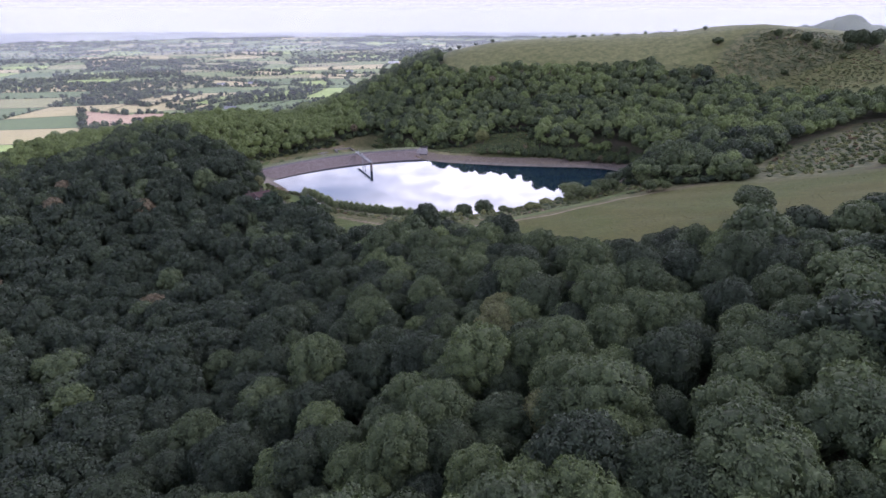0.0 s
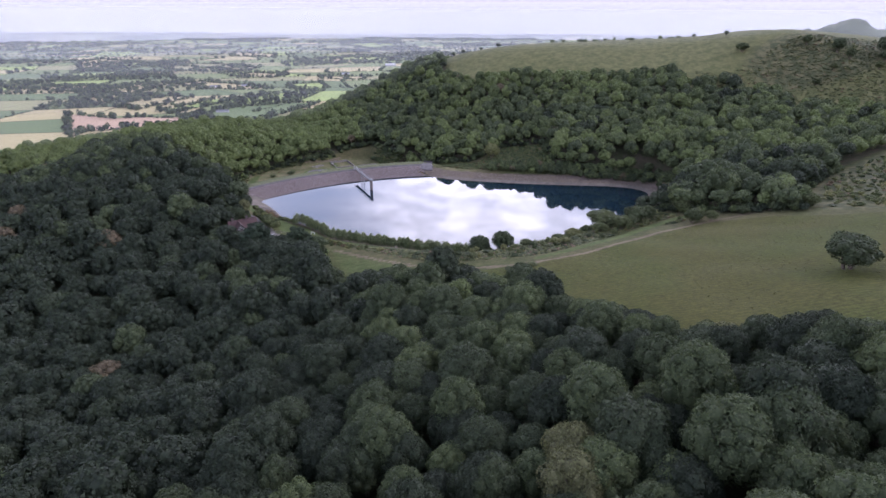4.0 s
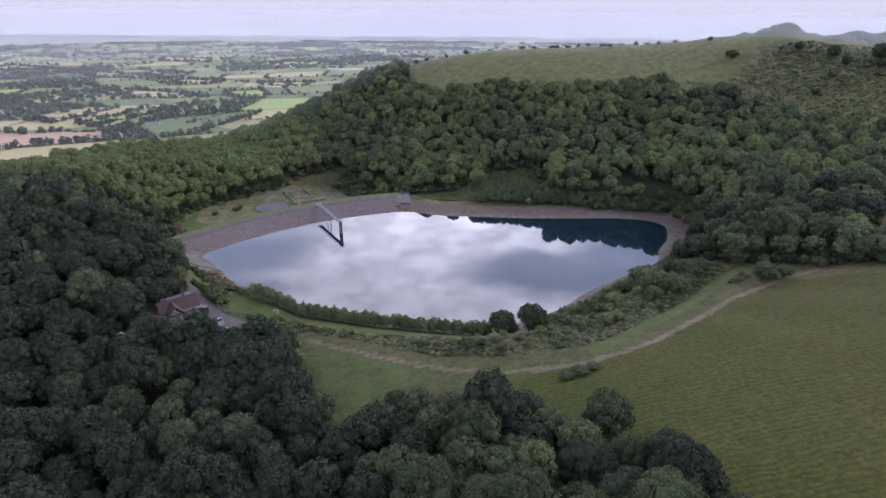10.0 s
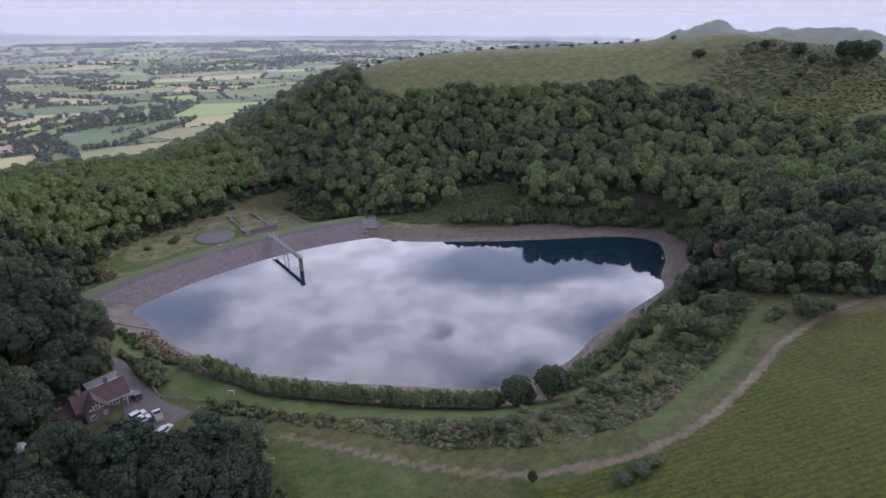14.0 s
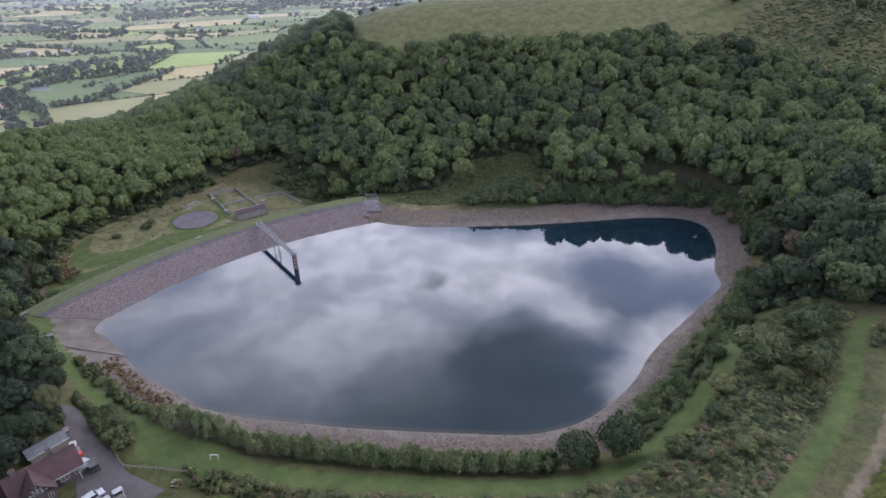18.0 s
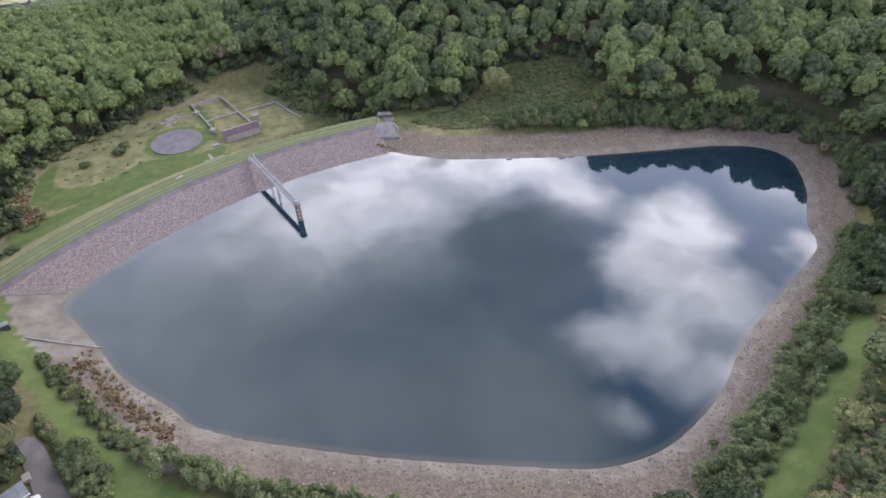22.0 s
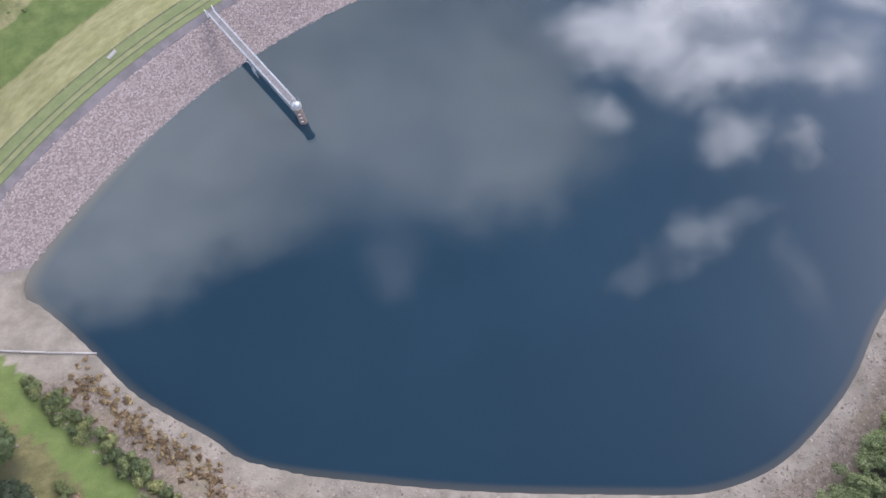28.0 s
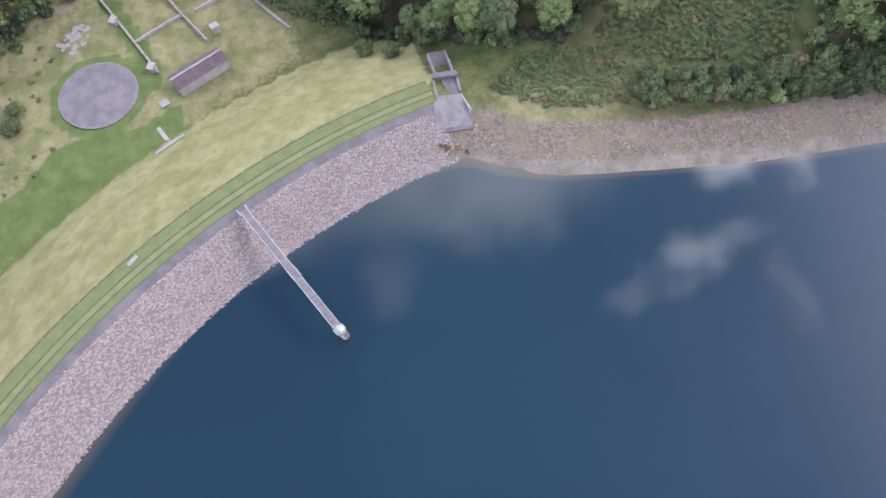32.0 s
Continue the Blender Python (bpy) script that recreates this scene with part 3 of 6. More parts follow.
TRACK = loop_curve(((150, 262), (128, 256), (110, 253), (93, 247), (80, 241), (66, 232), (46, 222), (29, 217), (8, 217.5), (-6, 222), (-22, 231), (-36, 240.5), (-52, 249)), 6, False)
DRIVE = loop_curve(((-99, 296), (-95, 287), (-88, 277), (-80, 268), (-70, 259), (-58, 252)), 6, False)
RING = (-98.0, 437.5)
MOUND = ((-138, 414), (-126, 411), (-117, 415), (-109, 424), (-110, 443), (-108, 459), (-125, 458), (-138, 447), (-141, 430))
MUDFLAT = ((-127, 339), (-117, 341), (-104, 342), (-98, 330), (-101, 316), (-109, 316), (-117, 325))
RIMPATH = loop_curve(((-131, 350), (-139, 366), (-145, 385), (-150, 405), (-148, 425), (-140, 443), (-129, 455), (-113, 462.5), (-97, 471), (-89, 480)), 5, False)
WORKLANE = loop_curve(((-101, 482), (-95, 470), (-90, 458), (-86, 447), (-84, 438)), 4, False)


def grid_lines(lo, hi, fine, far_lo, far_hi):
    """Grid lines, fine between lo and hi and ever wider apart on the way out."""
    mid = list(np.arange(lo, hi + 0.01, fine))
    for sign, end, far in ((-1, lo, far_lo), (1, hi, far_hi)):
        s, v, more = fine, end, []
        while abs(v - end) < abs(far - end):
            s = min(s * 1.09, 420)
            v += sign * s
            more.append(v)
        mid = more[::-1] + mid if sign < 0 else mid + more
    return np.array(mid)


def build_ground():
    gx, gy = grid_lines(-165, 150, 2.0, -9500, 9500), grid_lines(196, 492, 2.0, -3000, 9500)
    X, Y = np.meshgrid(gx, gy)
    x, y = X.ravel(), Y.ravel()
    z = height(x, y)
    rough = np.array([noise.noise(Vector((a * 0.05, b * 0.05, 0))) for a, b in zip(x, y)])
    sd = signed(x, y, SHORE)
    ang, d = dam_place(x, y)
    dam = (ang > -56) & (ang < -7.5)
    z = z - 2.6 * lowland(x, y)
    z = z + rough * 0.7 * smooth(4, 30, sd) * np.where(dam & (d < 40), 0.15, 1)
    nx, ny = len(gx), len(gy)
    i = np.arange(nx * ny).reshape(ny, nx)
    faces = np.stack([i[:-1, :-1].ravel(), i[:-1, 1:].ravel(), i[1:, 1:].ravel(), i[1:, :-1].ravel()], 1)
    soft = lambda poly, m: smooth(m, -m, signed(x, y, poly))
    lane, track = away(x, y, LANE), away(x, y, TRACK)
    opened = np.minimum.reduce([signed(x, y, p) for p in (FIELD, YARD, LAWN, DAMLAND, DOWNS, RIGHT)])
    ring = np.hypot(x - RING[0], y - RING[1])
    west = soft(((-127, 340.5), (-104, 342), (-96, 300), (-118, 300)), 1)
    dam_shore = dam & (ang < -9.6)
    shore = smooth(13.5, 10.5, sd + rough * 2) * (sd > -20) * np.where(dam_shore & (d > -13) & (west < 0.5), 0, 1)
    values = {
        "wood": smooth(0, 6, opened) * smooth(14, 20, sd) * (z > -88),
        "down": soft(DOWNS, 8),
        "pale": (dam & (d > 6.4) & (d < 36)) * 1.0,
        "scrub": np.maximum(soft(RIGHT, 6), smooth(45, 20, np.hypot((x - 300) * 0.6, y - 500))),
        "hay": soft(HAY, 2.5),
        "rough": np.maximum.reduce([soft(MOUND, 3), soft(WORKS, 6) * 0.85, smooth(12, 6, np.hypot((x - 6) * 0.6, y - 396)) * 0.6]),
        "shore": shore,
        "mud": np.maximum(soft(MUDFLAT, 2.5), smooth(5, 1.5, sd) * (shore > 0.3)),
        "mown": np.maximum.reduce([smooth(3.3, 2.1, lane), soft(((-85, 278), (-72, 275), (-66, 267), (-59, 259), (-62, 256), (-71, 264.5), (-81, 271)), 2) * 0.75, smooth(2.8, 1.6, away(x, y, PATH)) * 0.7, smooth(13.0, 11.8, ring), smooth(3.0, 1.9, away(x, y, WORKLANE)), soft(((-143, 404), (-133, 398), (-115, 408), (-97, 417), (-90, 424), (-96, 428), (-110, 424), (-118, 415), (-127, 411), (-138, 413), (-141, 430), (-145, 423)), 1.5), soft(((-58, 255), (-50, 232), (-43, 214), (-36, 202), (-26, 214), (-10, 224), (-30, 240)), 6) * 0.55,
                                   smooth(4.6, 3.2, np.where(dam, np.abs(d - 40.0), 99)) * (ang < -24)]),
        "bare": np.maximum(smooth(2.0, 0.7, track) * 0.75, smooth(1.7, 0.7, away(x, y, RIMPATH)) * 0.8),
    }
    ob = raw("ground", np.stack([x, y, z], 1), faces, GROUND, smooth=True, values=values)
    return tagged(ob, "rolling grass hills with woodland floor and stony lake shore", "ground", kind="structure")


GROUND_SHEET = build_ground()


def build_water():
    inner, outer = SHORE, []
    c = np.array((5.0, 325.0))
    rings = (1.02, 0.985, 0.96, 0.92, 0.85, 0.7, 0.45, 0.2)
    V = [c + (SHORE - c) * r for r in rings] + [c[None, :]]
    n = len(SHORE)
    v = np.concatenate(V)
    faces = [(k * n + i, k * n + (i + 1) % n, (k + 1) * n + (i + 1) % n, (k + 1) * n + i) for k in range(len(rings) - 1) for i in range(n)]
    last = len(v) - 1
    base = (len(rings) - 1) * n
    faces += [(base + i, base + (i + 1) % n, last, last) for i in range(n)]
    me_f = [f for f in faces if f[2] != f[3]]
    tri = [(f[0], f[1], f[2]) for f in me_f] + [(f[0], f[2], f[3]) for f in me_f] + [f[:3] for f in faces if f[2] == f[3]]
    depth = np.maximum(-signed(v[:, 0], v[:, 1], SHORE), 0) * 0.35
    ob = raw("water", np.c_[v, np.zeros(len(v))], tri, WATER, smooth=True, values={"depth": depth})
    return tagged(ob, "still dark blue reservoir water mirroring clouds", "water", kind="structure")


build_water()

# ---------------------------------------------------------------- vegetation
def ball(sub):
    bm = bmesh.new()
    bmesh.ops.create_icosphere(bm, subdivisions=sub, radius=1.0)
    v = np.array([p.co for p in bm.verts])
    f = np.array([[q.index for q in t.verts] for t in bm.faces])
    bm.free()
    return v, f


BALL1, BALL2 = ball(1), ball(2)


def crown(seed, lobes, leaves, leaf, fine=False, tall=1.0, spread=0.52, low=-0.25, size=1.0, core=0.84, ruffle=0.55, main=0.62):
    """A crown about one unit in radius on the ground plane: lobes of inner foliage under a shell of leaf sprays."""
    r = np.random.RandomState(seed)
    c, rad = [np.array((0, 0, 0.62 * tall))], [main]
    for i in range(lobes - 1):
        a = 2.4 * i + r.rand() * 0.8
        e = math.asin(min(1, max(-0.35, -0.3 + 1.3 * (i + r.rand()) / (lobes - 1))))
        d = spread * (0.85 + 0.3 * r.rand())
        c.append(np.array((math.cos(a) * math.cos(e) * d, math.sin(a) * math.cos(e) * d, (0.62 + math.sin(e) * 0.55) * tall)))
        rad.append((0.30 + 0.16 * r.rand()) * size)
    c, rad = np.array(c), np.array(rad)
    bv, bf = BALL2 if fine else BALL1
    V, F, k = [], [], 0
    for j, (q, s) in enumerate(zip(c, rad)):
        w = 1 + 0.14 * r.randn(len(bv), 1)
        v = q + bv * s * core * w * (1, 1, 0.95)
        # faces deep inside the neighbours or turned to the ground are left out
        mid = v[bf].mean(1)
        gap = np.linalg.norm(mid[:, None] - c[None], axis=2) - rad[None] * core * 0.8
        gap[:, j] = 1
        show = (gap.min(1) > 0) & (mid[:, 2] - q[2] > -0.55 * s)
        V.append(v)
        F.append(bf[show] + k)
        k += len(bv)
    # leaf sprays on the outside of the lobes
    n = leaves * 3
    which = r.choice(len(c), n, p=rad ** 2 / (rad ** 2).sum())
    d = r.randn(n, 3)
    d[:, 2] += 0.45
    d /= np.linalg.norm(d, axis=1, keepdims=True)
    p = c[which] + d * rad[which][:, None] * (0.93 + 0.16 * r.rand(n, 1))
    gap = np.linalg.norm(p[:, None] - c[None], axis=2) - rad[None] * 0.9
    gap[np.arange(n), which] = 1
    ok = np.where((gap.min(1) > 0) & (p[:, 2] > low))[0][:leaves]
    p, d = p[ok], d[ok]
    m = len(p)
    nrm = d + ruffle * r.randn(m, 3)
    nrm /= np.linalg.norm(nrm, axis=1, keepdims=True)
    u = np.cross(nrm, r.randn(m, 3))
    u /= np.linalg.norm(u, axis=1, keepdims=True)
    w = np.cross(nrm, u)
    s = leaf * (0.6 + 0.8 * r.rand(m, 1))
    L = np.stack([p + u * s, p - u * s * 0.5 + w * s * 0.8, p - u * s * 0.5 - w * s * 0.8], 1).reshape(-1, 3)
    V.append(L)
    F.append(np.arange(3 * m).reshape(m, 3) + k)
    return np.concatenate(V), np.concatenate(F)


FAR = [crown(10 + i, 13 + i % 5, 430, 0.072, spread=0.56, size=0.70, core=0.90, ruffle=0.5, main=0.74) for i in range(10)]
MID = [crown(60 + i, 22 + i % 5, 1150, 0.05, spread=0.58, size=0.62, core=0.88, ruffle=0.5, main=0.72) for i in range(7)]
LOW = [crown(40 + i, 6 + i % 3, 130, 0.20, tall=0.75) for i in range(5)]


def mass(name, places, templates, material, label, category, seed=1, kind="stuff", sink=0.35):
    """One joined mesh of many plants: rows of x, y, radius, height, tint."""
    r = np.random.RandomState(seed)
    places = np.asarray(places, float)
    z = height(places[:, 0], places[:, 1])
    V, F, T, k = [], [], [], 0
    for (x, y, rad, tall, tint), g in zip(places, z):
        v, f = templates[r.randint(len(templates))]
        a = r.rand() * 6.283
        c, s = math.cos(a), math.sin(a)
        q = np.empty_like(v)
        q[:, 0] = (v[:, 0] * c - v[:, 1] * s) * rad + x
        q[:, 1] = (v[:, 0] * s + v[:, 1] * c) * rad + y
        q[:, 2] = (v[:, 2] / 1.45) * tall * (1 - sink) + g + tall * sink
        V.append(q)
        F.append(f + k)
        T.append(np.full(len(v), tint))
        k += len(v)
    ob = raw(name, np.concatenate(V), np.concatenate(F), material, smooth=True, values={"tint": np.concatenate(T)})
    return tagged(ob, label, category, kind=kind)


def scatter(x0, x1, y0, y1, gap, seed):
    """A jittered grid of points."""
    r = np.random.RandomState(seed)
    gx, gy = np.meshgrid(np.arange(x0, x1, gap), np.arange(y0, y1, gap * 0.87))
    gx[1::2] += gap / 2
    p = np.c_[gx.ravel(), gy.ravel()] + (r.rand(gx.size, 2) - 0.5) * gap * 0.75
    return p, r


def woods():
    p, r = scatter(-365, 345, 26, 700, 7.0, 5)
    x, y = p.T
    far = np.minimum.reduce([signed(x, y, q) for q in (FIELD, YARD, LAWN, DAMLAND, DOWNS, RIGHT)])
    z = height(x, y)
    seen = (np.abs(x + 10) < 0.92 * y + 60) & (signed(x, y, SHORE) > 14)
    # beyond the west ridge only the near slope shows
    keep = seen & (far > 3.2) & (z > -82) & ~((x > 120) & (y > 560))
    x, y, z, far = x[keep], y[keep], z[keep], far[keep]
    n = len(x)
    patch = np.array([noise.noise(Vector((a * 0.012, b * 0.012, 3))) for a, b in zip(x, y)])
    west = (x < -60 - 0.25 * (y - 440)) & (y > 405)
    # tints carry cloud shade in the western hollow, sun and haze on far slopes
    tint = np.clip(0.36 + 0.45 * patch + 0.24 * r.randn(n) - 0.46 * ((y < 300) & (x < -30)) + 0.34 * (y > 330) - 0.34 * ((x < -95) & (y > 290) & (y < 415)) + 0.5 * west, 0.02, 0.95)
    tint = np.where(r.rand(n) < 0.005, 0.985, tint)
    rad = (4.5 + 1.9 * r.rand(n) + 1.4 * (r.rand(n) > 0.82)) * np.where(y > 330, 0.88, 0.97)
    tall = rad * (2.0 + 0.75 * r.rand(n)) * np.where(far < 8, 0.85, 1)
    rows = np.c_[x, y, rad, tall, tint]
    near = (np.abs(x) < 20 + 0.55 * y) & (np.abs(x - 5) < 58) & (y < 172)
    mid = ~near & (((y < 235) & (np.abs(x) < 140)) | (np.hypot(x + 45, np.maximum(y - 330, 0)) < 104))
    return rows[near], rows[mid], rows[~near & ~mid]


NEAR_TREES, MID_TREES, FAR_TREES = woods()
# the trees round the cottage
NEAR_TREES = np.concatenate([NEAR_TREES, [(x, y, 3.4 + 0.6 * (k % 3), 7.5 + (k % 4) * 0.8, 0.15 + 0.07 * (k % 5)) for k, (x, y) in enumerate(((-104.5, 286), (-105.5, 291), (-104.5, 296), (-111, 302), (-108, 305.5), (-114, 310), (-107, 281.5), (-110, 296), (-112, 287), (-114, 294), (-116.5, 302), (-119, 311), (-113, 279), (-112, 271), (-118, 316), (-102.5, 289), (-104, 282.5), (-106.5, 275.5), (-108, 262)))]])


def tree_kind(seed, material, tall=1.0, leaves=5200, leaf=0.029, lobes=40):
    """A broadleaf tree, about one unit in crown radius: trunk with limbs, and a crown."""
    v, f = crown(seed, lobes, leaves, leaf, False, tall, 0.62, -0.25, 0.60, 0.86, 0.5, 0.70)
    r = np.random.RandomState(seed)
    bm = bmesh.new()
    rod(bm, (0, 0, -0.75), (0, 0, 0.5), 0.085, 8, 0.05)
    for i in range(5):
        a = 1.256 * i + r.rand()
        rod(bm, (0, 0, 0.0 + 0.08 * i), (0.5 * math.cos(a), 0.5 * math.sin(a), 0.55 + 0.3 * r.rand()), 0.035, 5, 0.012)
    return v, f, bm


def plant_near():
    kinds = []
    for i in range(7):
        top = new("tree")
        v, f, bm = tree_kind(100 + i, LEAF, 0.95 + 0.1 * (i % 3))
        trunk = part("trunk", bm, BARK, top)
        tagged(top, ("broad dark green deciduous tree in dense woodland", "rounded mid green broadleaf tree among close neighbours", "pale grey-green broadleaf tree with a domed crown", "full olive green woodland tree with a lumpy crown",
                     "dark leafy woodland tree with a wide crown", "bright yellowish green broadleaf tree in the wood", "brownish green autumn-tinged woodland tree")[i], "tree", "trees of the wood below the flight")
        kinds.append((top, raw("crown", v, f, LEAF, top, smooth=True, values={"tint": np.full(len(v), (0.03, 0.3, 0.42, 0.22, 0.12, 0.66, 0.97)[i])})))
    r = np.random.RandomState(8)
    for j, (x, y, rad, tall, tint) in enumerate(NEAR_TREES):
        # the shade put into tint picks darker kinds here too
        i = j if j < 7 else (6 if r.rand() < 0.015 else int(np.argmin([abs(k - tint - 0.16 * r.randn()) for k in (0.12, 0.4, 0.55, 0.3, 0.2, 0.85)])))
        top = kinds[i][0]
        m = Matrix.Translation((x, y, at(x, y) + 0.75 * rad * 0.8)) @ Matrix.Rotation(r.rand() * 6.28, 4, "Z")
        s = (rad, rad, tall / 2.1)
        if j < 7:
            top.matrix_basis = m @ Matrix.Diagonal((*s, 1))
        else:
            q = copy_thing(top, m)
            q.scale = s


def wood_edge():
    """Low growth that closes the foot of the wood towards open ground."""
    p, r = scatter(-165, 200, 120, 500, 3.5, 61)
    x, y = p.T
    far = np.minimum.reduce([signed(x, y, q) for q in (FIELD, YARD, LAWN, DAMLAND, RIGHT)])
    k = (far > 0.2) & (far < 6.5) & (signed(x, y, SHORE) > 13) & (np.hypot(x + 104, y - 284) > 24)
    x, y = x[k], y[k]
    trees = np.concatenate([NEAR_TREES, MID_TREES, FAR_TREES])[:, :2]
    k = np.array([np.hypot(trees[:, 0] - a, trees[:, 1] - b).min() < 6.5 for a, b in zip(x, y)])
    x, y = x[k], y[k]
    n = len(x)
    return np.c_[x, y, r.uniform(1.8, 3.2, n), r.uniform(2.2, 5.4, n), np.clip(0.35 + 0.25 * r.randn(n), 0.02, 0.95)]


EDGE = [crown(270 + i, 6, 210, 0.11, tall=0.9, core=0.8) for i in range(5)]
mass("wood_edge_shrubs", wood_edge(), EDGE, LEAF, "leafy undergrowth along the foot of the wood", "shrubs", 28, sink=0.0)
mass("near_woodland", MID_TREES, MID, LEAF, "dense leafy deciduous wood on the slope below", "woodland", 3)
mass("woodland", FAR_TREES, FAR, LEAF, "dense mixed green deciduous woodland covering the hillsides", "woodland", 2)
plant_near()

# ---------------------------------------------------------------- the dam
def on_dam(deg, d):
    return DAM_X + (DAM_R + d) * math.sin(radians(deg)), DAM_Y + (DAM_R + d) * math.cos(radians(deg))


def stones_material(single=False, low=(0.126, 0.100, 0.092), high=(0.208, 0.170, 0.160), pale=(0.245, 0.212, 0.207)):
    mat = bpy.data.materials.new("pitching_stone")
    nt, nodes, bsdf = links(mat)
    isl = nodes.new("ShaderNodeObjectInfo").outputs["Random"] if single else nodes.new("ShaderNodeNewGeometry").outputs["Random Per Island"]
    col = blend(nt, step(nt, isl, 0.0, 0.75), low, high)
    col = blend(nt, step(nt, isl, 0.86, 0.99), col, pale)
    col = blend(nt, 0.4, col, blend(nt, noise_of(nt, 2.5, 4), (0.6, 0.6, 0.6), (1.3, 1.25, 1.25)), "MULTIPLY")
    nt.links.new(col, bsdf.inputs["Base Color"])
    bsdf.inputs["Roughness"].default_value = 0.9
    bump(nt, bsdf, noise_of(nt, 9, 4), 0.4, 0.03)
    return mat


PITCH, PITCH_PIECE = stones_material(), stones_material(True)
BED = plain("stone_bed", (0.10, 0.082, 0.078), (0.16, 0.134, 0.13), 0.5, 0.95, 0.5, 0.06)
KERB = plain("dark_edging_stone", (0.055, 0.047, 0.050), (0.092, 0.080, 0.084), 0.35, 0.85, 0.4, 0.03)


def rocks(name, rows, material, label, category, seed):
    """Loose blocks as one mesh: rows of x, y, z, half sizes (3), turn, tilt."""
    r = np.random.RandomState(seed)
    cube = np.array([(a, b, c) for c in (-1, 1) for a, b in ((-1, -1), (1, -1), (1, 1), (-1, 1))], float)
    faces = np.array([(0, 3, 2, 1), (4, 5, 6, 7), (0, 1, 5, 4), (1, 2, 6, 5), (2, 3, 7, 6), (3, 0, 4, 7)])
    rows = np.asarray(rows, float)
    n = len(rows)
    v = np.repeat(cube[None], n, 0) * (1 + 0.22 * r.randn(n, 8, 3).clip(-1.4, 1.4))
    v[:, 4:, :2] *= 0.82
    v *= rows[:, None, 3:6]
    tx = rows[:, 7] * r.randn(n)
    v[:, :, 2] += v[:, :, 0] * tx[:, None]
    c, s = np.cos(rows[:, 6])[:, None], np.sin(rows[:, 6])[:, None]
    x, y = v[:, :, 0] * c - v[:, :, 1] * s, v[:, :, 0] * s + v[:, :, 1] * c
    v = np.stack([x, y, v[:, :, 2]], 2) + rows[:, None, :3]
    f = (faces[None] + 8 * np.arange(n)[:, None, None]).reshape(-1, 4)
    return tagged(raw(name, v.reshape(-1, 3), f, material), label, category, kind="stuff")


def strip(name, d0, d1, lift, material, label, category, a0=-52.4, a1=-8.2, thick=0.5, kind="structure", skew=0.36):
    """A band along the dam between two offsets from its upper edge, with thickness."""
    degs = np.arange(a0, a1 + 0.01, 0.4)
    ds = np.linspace(d0, d1, max(2, int(abs(d1 - d0) / 1.5) + 1))
    A, D = np.meshgrid(np.radians(degs), ds, indexing="ij")
    # the west end is cut off level with the shore
    A = A + np.radians(skew * np.maximum(-D, 0)) * (A - A.max()) / (A.min() - A.max())
    x, y = DAM_X + (DAM_R + D) * np.sin(A), DAM_Y + (DAM_R + D) * np.cos(A)
    prof = np.interp(D, (-40, -11.5, 0, 0.3, 6.5), (-8, 0, 4.5, 4.7, 4.9)) + lift
    top = np.stack([x, y, prof], -1)
    n, m = A.shape
    v = np.concatenate([top.reshape(-1, 3), top.reshape(-1, 3) - (0, 0, thick)])
    i = np.arange(n * m).reshape(n, m)
    f = np.stack([i[:-1, :-1], i[1:, :-1], i[1:, 1:], i[:-1, 1:]], -1).reshape(-1, 4)
    rim = np.concatenate([i[:, 0], i[-1, 1:], i[-2::-1, -1], i[0, -2:0:-1]])
    nxt = np.roll(rim, -1)
    side = np.stack([rim, rim + n * m, nxt + n * m, nxt], 1)
    ob = raw(name, v, np.concatenate([f, side]), material)
    return tagged(ob, label, category, kind=kind)


